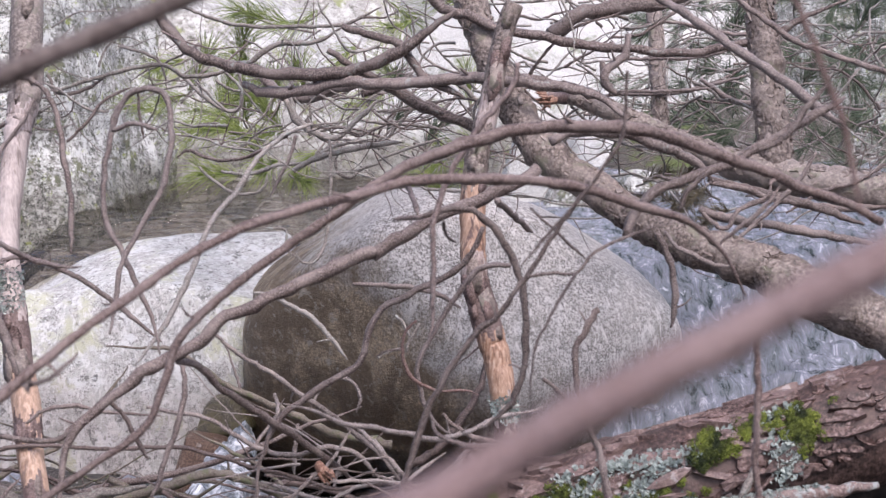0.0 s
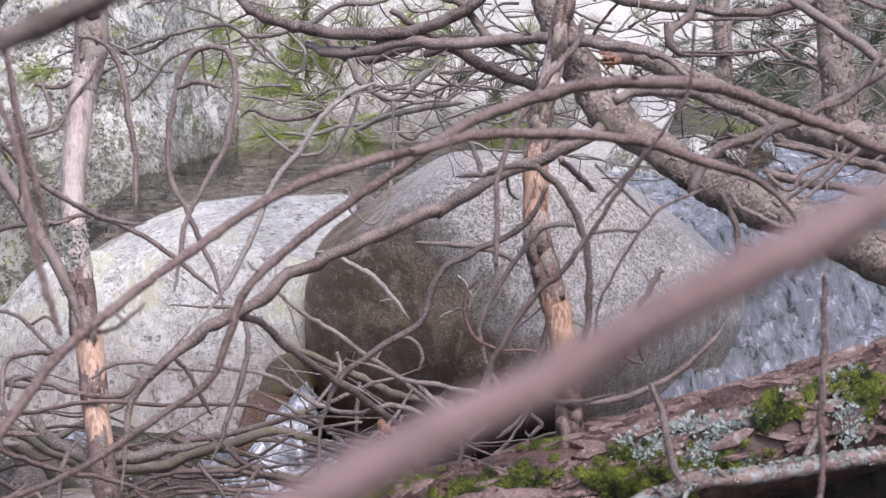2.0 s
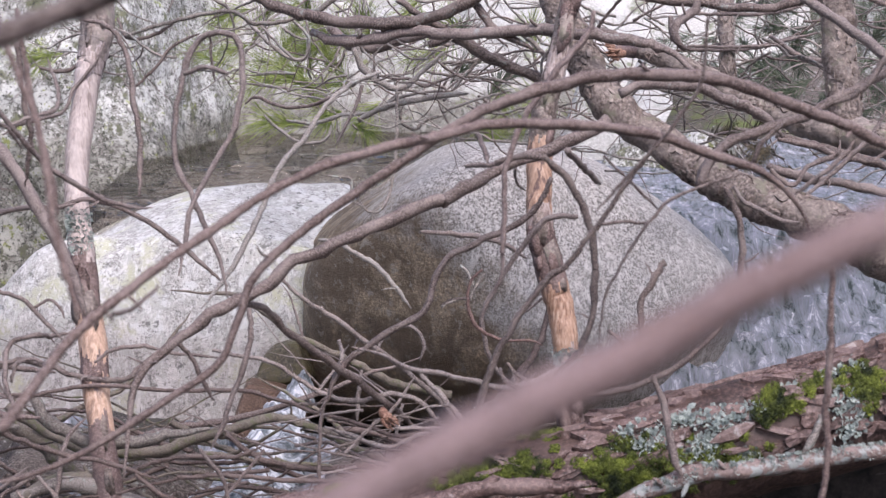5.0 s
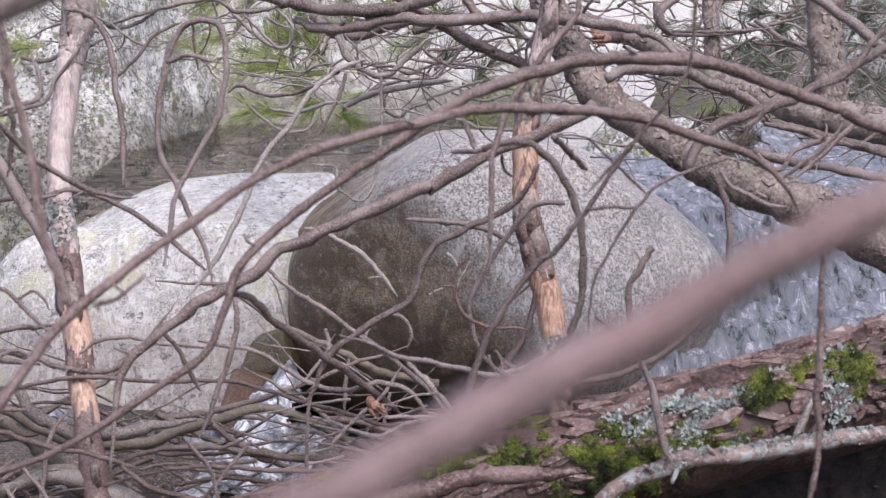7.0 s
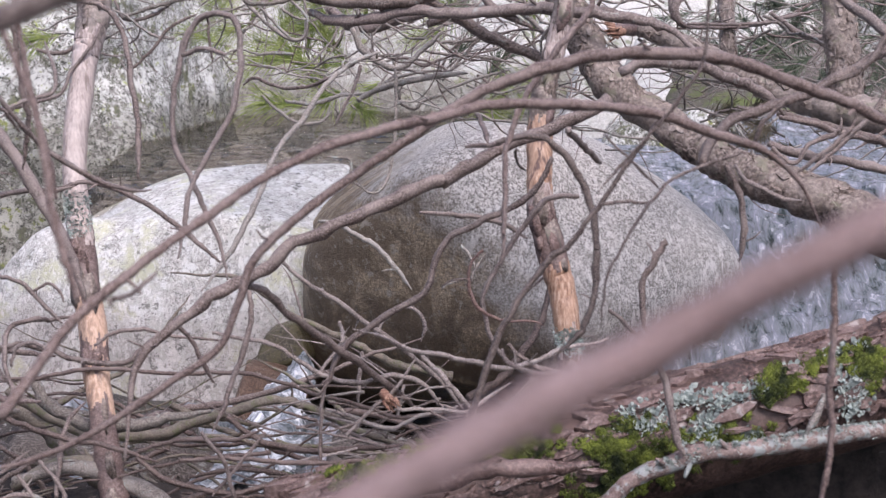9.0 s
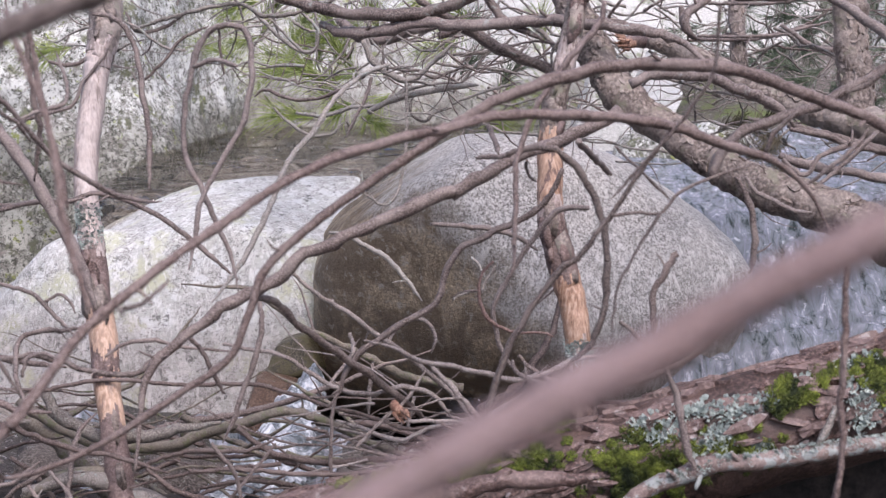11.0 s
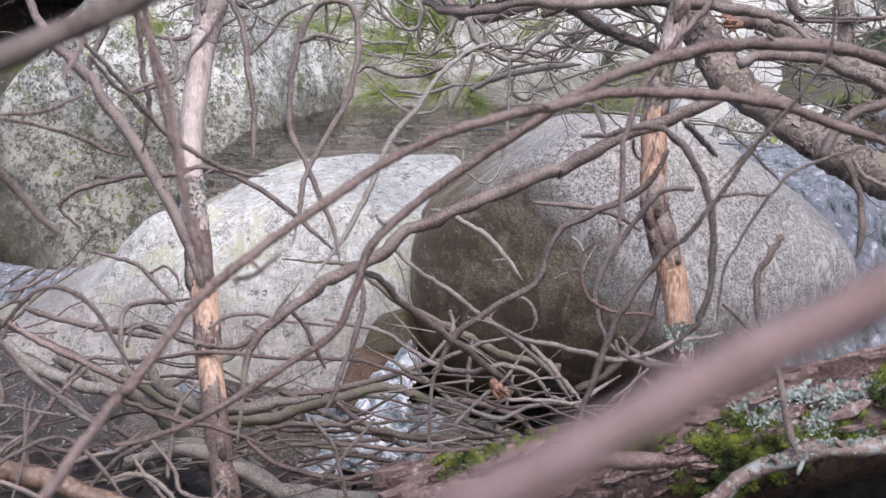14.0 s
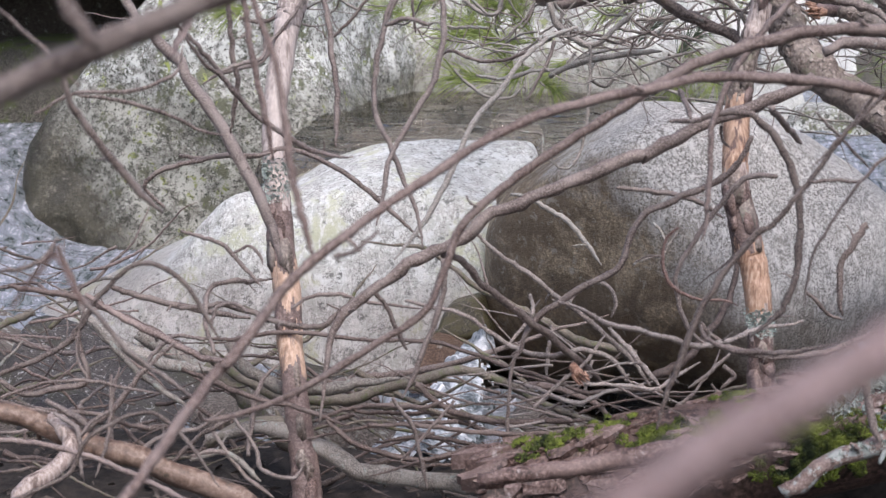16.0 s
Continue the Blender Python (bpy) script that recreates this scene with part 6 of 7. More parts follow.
b = branch("debarked_log", "fallen log stripped of its bark with a gnarled root", PALE_WOOD, [(-1.603, 3.674, 0.476, 0.0258), (-1.524, 3.691, 0.470, 0.0277), (-1.435, 3.706, 0.446, 0.0287), (-1.345, 3.717, 0.398, 0.0279), (-1.228, 3.737, 0.363, 0.0280), (-1.119, 3.753, 0.319, 0.0271), (-0.962, 3.775, 0.250, 0.0254), (-0.832, 3.791, 0.182, 0.0217)])
twig(b, "root", BARE_WOOD, [(-1.384, 3.644, 0.477, 0.0155), (-1.335, 3.620, 0.458, 0.0199), (-1.317, 3.590, 0.422, 0.0207), (-1.337, 3.553, 0.387, 0.0205), (-1.385, 3.502, 0.355, 0.0221), (-1.414, 3.454, 0.315, 0.0228)], "gnarled pale grey root")
b = branch("dead_twig", "short dry brown twig standing in the brush", BARK, [(-1.359, 3.600, 0.501, 0.0045), (-1.304, 3.599, 0.467, 0.0063), (-1.294, 3.591, 0.423, 0.0063), (-1.287, 3.577, 0.353, 0.0054)])
b = branch("dead_twig", "short dry brown twig standing in the brush", BARK, [(-1.230, 3.614, 0.507, 0.0045), (-1.269, 3.605, 0.480, 0.0054), (-1.299, 3.594, 0.440, 0.0049)])
b = branch("dead_twig", "short dry brown twig standing in the brush", BARK, [(-1.256, 3.726, 0.563, 0.0041), (-1.254, 3.704, 0.455, 0.0051), (-1.265, 3.688, 0.383, 0.0051), (-1.285, 3.673, 0.319, 0.0037)])
b = branch("dead_twig", "short dry brown twig standing in the brush", BARK, [(-1.082, 3.799, 0.340, 0.0042), (-1.027, 3.808, 0.354, 0.0066), (-0.989, 3.810, 0.346, 0.0057)])
b = branch("dead_twig", "short dry brown twig standing in the brush", BARK, [(-1.004, 3.924, 0.408, 0.0044), (-0.944, 3.914, 0.333, 0.0058), (-0.923, 3.904, 0.277, 0.0058), (-0.845, 3.908, 0.259, 0.0058), (-0.817, 3.919, 0.297, 0.0044)])
b = branch("dead_twig", "short dry brown twig standing in the brush", BARK, [(-1.051, 3.911, 0.369, 0.0053), (-1.011, 3.903, 0.313, 0.0063), (-0.960, 3.897, 0.257, 0.0063), (-0.891, 3.893, 0.206, 0.0058)])
b = branch("dead_twig", "thin dry brown twig", BARK, [(-1.004, 2.633, 1.111, 0.0032), (-0.987, 2.638, 1.071, 0.0042), (-0.970, 2.644, 1.024, 0.0046), (-0.935, 2.655, 0.976, 0.0046), (-0.899, 2.665, 0.927, 0.0046), (-0.831, 2.684, 0.870, 0.0043), (-0.781, 2.698, 0.827, 0.0030)])
b = branch("dead_twig", "thin dry brown twig", BARK, [(-1.081, 2.518, 1.087, 0.0028), (-1.040, 2.564, 1.085, 0.0038), (-1.013, 2.601, 1.098, 0.0045), (-1.004, 2.635, 1.124, 0.0039)])
b = branch("dead_twig", "thin dry brown twig", BARK_RED, [(-0.664, 2.241, 1.535, 0.0037), (-0.661, 2.204, 1.516, 0.0039), (-0.664, 2.163, 1.498, 0.0041), (-0.665, 2.127, 1.483, 0.0041)])
b = branch("dead_twig", "thin dry brown twig", BARK, [(-0.959, 3.316, 1.419, 0.0039), (-0.922, 3.356, 1.354, 0.0044), (-0.895, 3.378, 1.329, 0.0044), (-0.874, 3.400, 1.288, 0.0032)])
b = branch("dead_twig", "thin dry brown twig", BARK, [(-0.965, 3.740, 1.484, 0.0057), (-0.959, 3.750, 1.397, 0.0066), (-0.955, 3.757, 1.335, 0.0071), (-0.946, 3.764, 1.272, 0.0067), (-0.967, 3.774, 1.154, 0.0049)])
twig(b, "twig", BARK, [(-0.976, 3.701, 1.304, 0.0039), (-0.926, 3.738, 1.324, 0.0053), (-0.887, 3.765, 1.335, 0.0053), (-0.888, 3.794, 1.377, 0.0049), (-0.920, 3.838, 1.445, 0.0040)])
b = branch("dead_twig", "thin dry brown twig", BARK, [(-1.188, 3.060, 1.278, 0.0033), (-1.117, 3.101, 1.316, 0.0041), (-1.022, 3.142, 1.318, 0.0041), (-0.961, 3.173, 1.339, 0.0042), (-0.935, 3.191, 1.361, 0.0038), (-0.932, 3.213, 1.404, 0.0030)])
b = branch("dead_twig", "thin dry brown twig", BARK, [(-1.137, 3.173, 1.304, 0.0034), (-1.058, 3.207, 1.291, 0.0042), (-0.973, 3.241, 1.262, 0.0043), (-0.916, 3.262, 1.230, 0.0039), (-0.862, 3.284, 1.215, 0.0027)])
b = branch("dead_twig", "thin dry brown twig", BARK, [(-0.942, 2.498, 1.424, 0.0048), (-0.929, 2.510, 1.363, 0.0060), (-0.903, 2.522, 1.320, 0.0067), (-0.872, 2.536, 1.270, 0.0067), (-0.833, 2.552, 1.219, 0.0062), (-0.800, 2.566, 1.186, 0.0050)])
b = branch("dead_twig", "thin dry brown twig", BARK, [(-1.300, 4.397, 0.854, 0.0037), (-1.352, 4.387, 0.913, 0.0058), (-1.308, 4.387, 0.957, 0.0068), (-1.221, 4.382, 0.987, 0.0073), (-1.112, 4.373, 1.008, 0.0073), (-1.036, 4.365, 1.011, 0.0068), (-0.982, 4.361, 1.024, 0.0052)])
b = branch("dead_twig", "thin dry brown twig", BARK, [(-0.979, 2.313, 1.535, 0.0030), (-0.933, 2.309, 1.497, 0.0036), (-0.894, 2.307, 1.466, 0.0039), (-0.848, 2.301, 1.417, 0.0033)])
b = branch("pine_branch", "bare twisted brown pine branch with lichen flecks", BARK_LIMB, [(-0.658, 4.961, 1.690, 0.0147), (-0.607, 4.940, 1.617, 0.0152), (-0.534, 4.917, 1.550, 0.0157), (-0.443, 4.900, 1.517, 0.0168), (-0.330, 4.882, 1.494, 0.0179), (-0.173, 4.861, 1.488, 0.0179), (-0.039, 4.846, 1.505, 0.0178), (0.073, 4.838, 1.554, 0.0167), (0.162, 4.835, 1.619, 0.0155), (0.240, 4.831, 1.668, 0.0133)])
b = branch("pine_branch", "bare twisted brown pine branch with lichen flecks", BARK_LIMB, [(-0.390, 4.917, 1.454, 0.0113), (-0.299, 4.894, 1.432, 0.0157), (-0.174, 4.872, 1.449, 0.0168), (-0.073, 4.854, 1.466, 0.0167), (0.061, 4.825, 1.458, 0.0167), (0.198, 4.799, 1.474, 0.0166), (0.318, 4.774, 1.474, 0.0165), (0.480, 4.738, 1.459, 0.0153), (0.629, 4.701, 1.429, 0.0141), (0.712, 4.669, 1.366, 0.0130)])
b = branch("pine_branch", "fine crooked bare pine twig", BARK_GREY, [(-0.664, 5.161, 1.671, 0.0065), (-0.572, 5.140, 1.554, 0.0076), (-0.502, 5.133, 1.519, 0.0082), (-0.396, 5.128, 1.512, 0.0082), (-0.313, 5.134, 1.564, 0.0082), (-0.184, 5.132, 1.574, 0.0076), (-0.101, 5.137, 1.620, 0.0065)])
b = branch("pine_branch", "fine crooked bare pine twig", BARK_GREY, [(-0.654, 5.267, 1.705, 0.0048), (-0.511, 5.254, 1.645, 0.0060), (-0.391, 5.247, 1.620, 0.0060), (-0.260, 5.243, 1.619, 0.0060), (-0.104, 5.239, 1.624, 0.0060), (0.016, 5.244, 1.676, 0.0054)])
b = branch("pine_branch", "fine crooked bare pine twig", BARK_GREY, [(-0.955, 5.253, 1.559, 0.0042), (-0.822, 5.259, 1.623, 0.0054), (-0.678, 5.259, 1.646, 0.0048)])
b = branch("pine_branch", "fine crooked bare pine twig", BARK_GREY, [(-0.964, 5.031, 1.436, 0.0052), (-0.825, 5.034, 1.480, 0.0069), (-0.652, 5.035, 1.513, 0.0069), (-0.583, 5.027, 1.478, 0.0069), (-0.491, 5.025, 1.483, 0.0069), (-0.399, 5.026, 1.505, 0.0052)])
b = branch("pine_branch", "fine crooked bare pine twig", BARK_GREY, [(-0.794, 5.149, 1.567, 0.0041), (-0.689, 5.140, 1.532, 0.0053), (-0.655, 5.133, 1.491, 0.0047), (-0.646, 5.123, 1.433, 0.0035)])
b = branch("pine_branch", "fine crooked bare pine twig", BARK_GREY, [(-0.477, 5.227, 1.479, 0.0042), (-0.430, 5.218, 1.431, 0.0048), (-0.430, 5.209, 1.372, 0.0048), (-0.467, 5.208, 1.358, 0.0048), (-0.514, 5.215, 1.396, 0.0048), (-0.585, 5.228, 1.468, 0.0036)])
b = branch("pine_branch", "fine crooked bare pine twig", BARK_GREY, [(-0.273, 5.007, 1.407, 0.0081), (-0.251, 4.998, 1.350, 0.0081), (-0.217, 4.991, 1.316, 0.0075)])
b = branch("pine_branch", "bare twisted brown pine branch with lichen flecks", BARK_LIMB, [(-0.141, 4.926, 1.558, 0.0079), (-0.096, 4.919, 1.524, 0.0102), (-0.029, 4.911, 1.485, 0.0113), (0.061, 4.901, 1.434, 0.0124), (0.139, 4.891, 1.388, 0.0124), (0.200, 4.886, 1.366, 0.0102)])
b = branch("pine_branch", "bare twisted brown pine branch with lichen flecks", BARK_LIMB, [(-0.095, 4.935, 1.624, 0.0102), (0.018, 4.899, 1.591, 0.0118), (0.084, 4.874, 1.558, 0.0123), (0.139, 4.838, 1.481, 0.0122), (0.198, 4.815, 1.449, 0.0122), (0.263, 4.791, 1.416, 0.0088)])
b = branch("pine_branch", "bare twisted brown pine branch with lichen flecks", BARK_LIMB, [(0.136, 4.946, 1.734, 0.0135), (0.203, 4.928, 1.678, 0.0158), (0.270, 4.917, 1.655, 0.0146), (0.381, 4.898, 1.610, 0.0140), (0.481, 4.885, 1.598, 0.0135), (0.548, 4.875, 1.576, 0.0134), (0.648, 4.862, 1.564, 0.0134), (0.758, 4.849, 1.553, 0.0134), (0.912, 4.830, 1.541, 0.0128), (1.044, 4.820, 1.562, 0.0122), (1.153, 4.811, 1.584, 0.0111), (1.241, 4.809, 1.638, 0.0100), (1.371, 4.803, 1.692, 0.0088)])
b = branch("pine_branch", "bare twisted brown pine branch with lichen flecks", BARK_LIMB, [(0.518, 4.913, 1.597, 0.0169), (0.552, 4.916, 1.619, 0.0203), (0.620, 4.920, 1.658, 0.0226), (0.744, 4.919, 1.674, 0.0237), (0.880, 4.919, 1.700, 0.0237), (0.993, 4.922, 1.739, 0.0226)])
b = branch("dead_twig", "short dry brown twig standing in the brush", BARK, [(0.740, 4.806, 1.598, 0.0099), (0.723, 4.797, 1.538, 0.0133), (0.678, 4.792, 1.500, 0.0133), (0.667, 4.786, 1.457, 0.0133), (0.700, 4.780, 1.424, 0.0099)])
b = branch("pine_branch", "fine crooked bare pine twig", BARK, [(0.759, 5.096, 1.515, 0.0047), (0.864, 5.093, 1.514, 0.0059), (1.005, 5.090, 1.519, 0.0059), (1.100, 5.090, 1.541, 0.0047)])
b = branch("pine_branch", "fine crooked bare pine twig", BARK, [(0.746, 5.081, 1.416, 0.0047), (0.910, 5.076, 1.415, 0.0059), (1.051, 5.074, 1.425, 0.0047)])
b = branch("pine_branch", "fine crooked bare pine twig", BARK, [(0.772, 5.109, 1.602, 0.0041), (0.913, 5.109, 1.624, 0.0053), (1.030, 5.102, 1.600, 0.0059), (1.147, 5.096, 1.587, 0.0059), (1.265, 5.098, 1.621, 0.0047)])
b = branch("pine_branch", "fine crooked bare pine twig", BARK, [(0.724, 5.107, 1.579, 0.0041), (0.818, 5.106, 1.590, 0.0053), (0.913, 5.112, 1.647, 0.0053), (1.008, 5.121, 1.716, 0.0047)])
b = branch("dead_twig", "thin dry brown twig", BARK, [(0.999, 4.615, 1.717, 0.0069), (1.039, 4.597, 1.675, 0.0079), (1.109, 4.571, 1.622, 0.0084), (1.188, 4.544, 1.570, 0.0084), (1.317, 4.509, 1.529, 0.0084), (1.400, 4.486, 1.498, 0.0078), (1.494, 4.458, 1.457, 0.0062)])
b = branch("dead_branch", "bare brown dead branch", BARK, [(0.689, 4.118, 1.720, 0.0094), (0.776, 4.068, 1.664, 0.0103), (0.886, 3.999, 1.582, 0.0111), (0.977, 3.943, 1.519, 0.0119), (1.041, 3.900, 1.467, 0.0127), (1.080, 3.872, 1.432, 0.0126), (1.108, 3.855, 1.415, 0.0090)])
b = branch("red_shoot", "thin blurred reddish forked shoot beside the brush", BARK_RAW, [(-0.662, 1.500, 1.289, 0.0020), (-0.643, 1.500, 1.315, 0.0023), (-0.626, 1.500, 1.334, 0.0026), (-0.616, 1.500, 1.345, 0.0032), (-0.608, 1.500, 1.353, 0.0020)])
twig(b, "side_shoot", BARK_RAW, [(-0.633, 1.550, 1.335, 0.0028), (-0.622, 1.550, 1.315, 0.0025), (-0.611, 1.550, 1.293, 0.0022), (-0.603, 1.550, 1.275, 0.0015)])
b = branch("red_shoot", "thin blurred reddish upright shoot", BARK_RAW, [(0.440, 1.595, 1.733, 0.0022), (0.454, 1.590, 1.704, 0.0029), (0.472, 1.581, 1.653, 0.0031), (0.486, 1.576, 1.620, 0.0033), (0.497, 1.568, 1.572, 0.0031), (0.507, 1.559, 1.514, 0.0026)])
b = branch("dead_twig", "thin dry brown twig", BARK, [(0.907, 4.522, 1.110, 0.0064), (0.970, 4.513, 1.068, 0.0074), (1.013, 4.520, 1.120, 0.0074), (1.088, 4.523, 1.151, 0.0074), (1.099, 4.529, 1.193, 0.0053)])
b = branch("dead_twig", "thin dry brown twig", BARK, [(0.948, 4.633, 1.182, 0.0076), (1.056, 4.627, 1.160, 0.0097), (1.121, 4.621, 1.138, 0.0097), (1.272, 4.613, 1.110, 0.0108), (1.449, 4.607, 1.109, 0.0108)])
b = branch("dead_twig", "thin dry brown twig", BARK, [(1.451, 4.627, 1.232, 0.0049), (1.359, 4.621, 1.179, 0.0065), (1.273, 4.620, 1.158, 0.0065), (1.164, 4.613, 1.095, 0.0054)])
b = branch("dead_twig", "thin dry brown twig", BARK, [(0.991, 4.506, 1.026, 0.0053), (1.087, 4.517, 1.109, 0.0069), (1.173, 4.527, 1.192, 0.0074), (1.227, 4.539, 1.275, 0.0064)])
b = branch("dead_twig", "thin pale dry twig arching over the dark boulder", BARK_GREY, [(-0.345, 4.530, 0.900, 0.0047), (-0.295, 4.532, 0.894, 0.0063), (-0.252, 4.529, 0.868, 0.0071), (-0.185, 4.525, 0.830, 0.0079), (-0.125, 4.516, 0.765, 0.0071), (-0.085, 4.507, 0.711, 0.0055)])
b = branch("dead_twig", "short pale hooked dry twig", BARK_GREY, [(0.001, 4.414, 0.733, 0.0038), (0.013, 4.417, 0.745, 0.0046), (0.039, 4.421, 0.753, 0.0046), (0.074, 4.424, 0.759, 0.0046)])
b = branch("dead_twig", "short pale dry twig", BARK_GREY, [(0.116, 4.440, 0.825, 0.0038), (0.101, 4.434, 0.798, 0.0046), (0.086, 4.428, 0.774, 0.0046), (0.080, 4.422, 0.750, 0.0046)])
b = branch("dead_twig", "short pale dry twig", BARK_GREY, [(0.051, 4.441, 0.848, 0.0038), (0.067, 4.439, 0.834, 0.0046), (0.080, 4.435, 0.813, 0.0046), (0.089, 4.431, 0.789, 0.0046)])
b = branch("dead_branch", "forked dry brown branch in the brush", BARK, [(-1.631, 3.975, 0.458, 0.0066), (-1.559, 3.975, 0.425, 0.0081), (-1.484, 3.987, 0.443, 0.0088), (-1.405, 3.998, 0.462, 0.0088), (-1.423, 4.011, 0.531, 0.0081), (-1.432, 4.021, 0.585, 0.0066), (-1.418, 4.035, 0.649, 0.0044)])
b = branch("dead_branch", "thin dry brown branch in the brush", BARK, [(-1.660, 3.974, 0.468, 0.0059), (-1.611, 3.983, 0.486, 0.0073), (-1.473, 4.010, 0.550, 0.0081), (-1.411, 4.032, 0.627, 0.0073), (-1.390, 4.046, 0.685, 0.0051)])
b = branch("dead_branch", "crooked dry brown branch in the brush", BARK, [(-1.145, 3.898, 0.601, 0.0050), (-1.211, 3.879, 0.540, 0.0071), (-1.250, 3.866, 0.492, 0.0078), (-1.289, 3.851, 0.439, 0.0085), (-1.348, 3.835, 0.390, 0.0092), (-1.374, 3.820, 0.330, 0.0071), (-1.357, 3.807, 0.257, 0.0057)])
b = branch("dead_branch", "short forked dry branch end", BARK, [(-1.443, 3.791, 0.470, 0.0056), (-1.389, 3.790, 0.442, 0.0091), (-1.333, 3.788, 0.406, 0.0098)])
b = branch("dead_branch", "pale dry branch slanting through the brush", BARK_GREY, [(-1.367, 3.936, 0.638, 0.0057), (-1.274, 3.924, 0.538, 0.0086), (-1.196, 3.920, 0.479, 0.0086), (-1.111, 3.917, 0.427, 0.0079)])
b = branch("dead_branch", "dark dry branch slanting through the brush", BARK_RED, [(-1.419, 4.043, 0.685, 0.0066), (-1.328, 4.040, 0.629, 0.0096), (-1.199, 4.040, 0.569, 0.0103), (-1.112, 4.040, 0.528, 0.0096), (-1.018, 4.048, 0.518, 0.0066)])
b = branch("dead_twig", "pale hooked dry twig in the brush", BARK_GREY, [(-1.106, 3.891, 0.297, 0.0050), (-1.067, 3.897, 0.311, 0.0072), (-1.018, 3.904, 0.320, 0.0079), (-0.969, 3.902, 0.287, 0.0079), (-0.927, 3.898, 0.247, 0.0065)])
b = branch("dead_twig", "straight dry twig in the brush", BARK, [(-1.193, 3.921, 0.239, 0.0051), (-1.120, 3.946, 0.322, 0.0065), (-1.059, 3.961, 0.364, 0.0065), (-0.998, 3.974, 0.400, 0.0051)])
b = branch("dead_twig", "upright dry brown twig", BARK, [(-1.314, 3.877, 0.328, 0.0086), (-1.311, 3.892, 0.400, 0.0086), (-1.309, 3.905, 0.463, 0.0065), (-1.293, 3.920, 0.527, 0.0043)])
b = branch("fallen_branch", "thick grey lichened branch lying in the brush", BARK_GREY, [(-1.443, 4.604, 0.435, 0.0184), (-1.332, 4.603, 0.375, 0.0234), (-1.239, 4.601, 0.322, 0.0234), (-1.129, 4.602, 0.275, 0.0201)])
b = branch("fallen_branch", "thick grey lichened branch lying in the brush", BARK_MOSSY, [(-1.224, 4.509, 0.366, 0.0197), (-1.119, 4.506, 0.303, 0.0246), (-1.039, 4.496, 0.216, 0.0246), (-0.954, 4.486, 0.129, 0.0213)])
b = branch("fallen_branch", "thick brown mossy broken branch in the brush", BARK_MOSSY, [(-1.142, 4.184, 0.244, 0.0123), (-1.055, 4.202, 0.288, 0.0169), (-0.979, 4.212, 0.303, 0.0200), (-0.840, 4.218, 0.264, 0.0231)])



# ---- pine foliage ----
def pine_spray(label, material, root, tip, needles, length, seed, spread=0.9):
    """A pine shoot: a thin stem with long needles fanning forward from its outer half."""
    rng = random.Random(seed)
    a, b = Vector(root), Vector(tip)
    bm = bmesh.new()
    mid = a.lerp(b, 0.5) + Vector((rng.gauss(0, 0.01), rng.gauss(0, 0.01), -0.01))
    tube(bm, [(*a, 0.0045), (*mid, 0.004), (*b, 0.003)], 6, 0.1, 0.02)
    ob = finish("pine_spray", bm, BARK_GREY)
    tagged(ob, label, "pine foliage", "pine sprays over the pool")
    bm = bmesh.new()
    ahead = (b - a).normalized()
    s = ahead.orthogonal().normalized()
    t = ahead.cross(s)
    for _ in range(needles):
        at = a.lerp(b, rng.uniform(0.25, 1.0))
        ang = rng.uniform(0, 2 * math.pi)
        way = (ahead * rng.uniform(0.5, 1.3) + (s * math.cos(ang) + t * math.sin(ang)) * rng.uniform(0.2, spread)).normalized()
        n = length * rng.uniform(0.7, 1.15)
        droop = Vector((0, 0, -1)) * n * rng.uniform(0.0, 0.22)
        bend, end = at + way * n * 0.55, at + way * n + droop
        w = way.orthogonal().normalized() * 0.0011
        c = way.cross(w).normalized() * 0.0011
        rings = [[bm.verts.new(p + o * k) for o in (w, -w * 0.5 + c, -w * 0.5 - c)] for p, k in ((at, 1.0), (bend, 1.0), (end, 0.35))]
        for lo, hi in zip(rings, rings[1:]):
            for k in range(3):
                bm.faces.new((lo[k], lo[(k + 1) % 3], hi[(k + 1) % 3], hi[k]))
    tagged(part("needles", bm, material, ob), kind="stuff")
    return ob


pine_spray("yellow-green pine spray with long drooping needles", NEEDLE, (-0.305, 6.204, 1.122), (-0.471, 6.198, 1.354), 105, 0.150, 100)
pine_spray("yellow-green pine spray with long drooping needles", NEEDLE, (-0.390, 6.184, 1.018), (-0.555, 6.178, 1.251), 105, 0.150, 101)
pine_spray("yellow-green pine spray with long drooping needles", NEEDLE, (-0.467, 6.088, 1.050), (-0.649, 6.042, 1.075), 105, 0.150, 102)
pine_spray("yellow-green pine spray with long drooping needles", NEEDLE, (-0.355, 5.988, 1.130), (-0.414, 5.926, 1.096), 105, 0.110, 103)
pine_spray("yellow-green pine spray with long drooping needles", NEEDLE, (-0.490, 6.416, 1.168), (-0.399, 6.408, 1.385), 105, 0.150, 104)
pine_spray("yellow-green pine spray with long drooping needles", NEEDLE, (-0.205, 6.104, 1.172), (-0.308, 6.030, 1.074), 85, 0.100, 105)
pine_spray("yellow-green pine spray with long drooping needles", NEEDLE, (-0.675, 6.521, 1.182), (-0.582, 6.509, 1.380), 105, 0.150, 106)
pine_spray("yellow-green pine spray with long drooping needles", NEEDLE, (-0.534, 6.429, 1.232), (-0.725, 6.370, 1.194), 105, 0.150, 107)
pine_spray("yellow-green pine spray with long drooping needles", NEEDLE, (-0.271, 6.429, 1.232), (-0.313, 6.420, 1.449), 105, 0.150, 108)
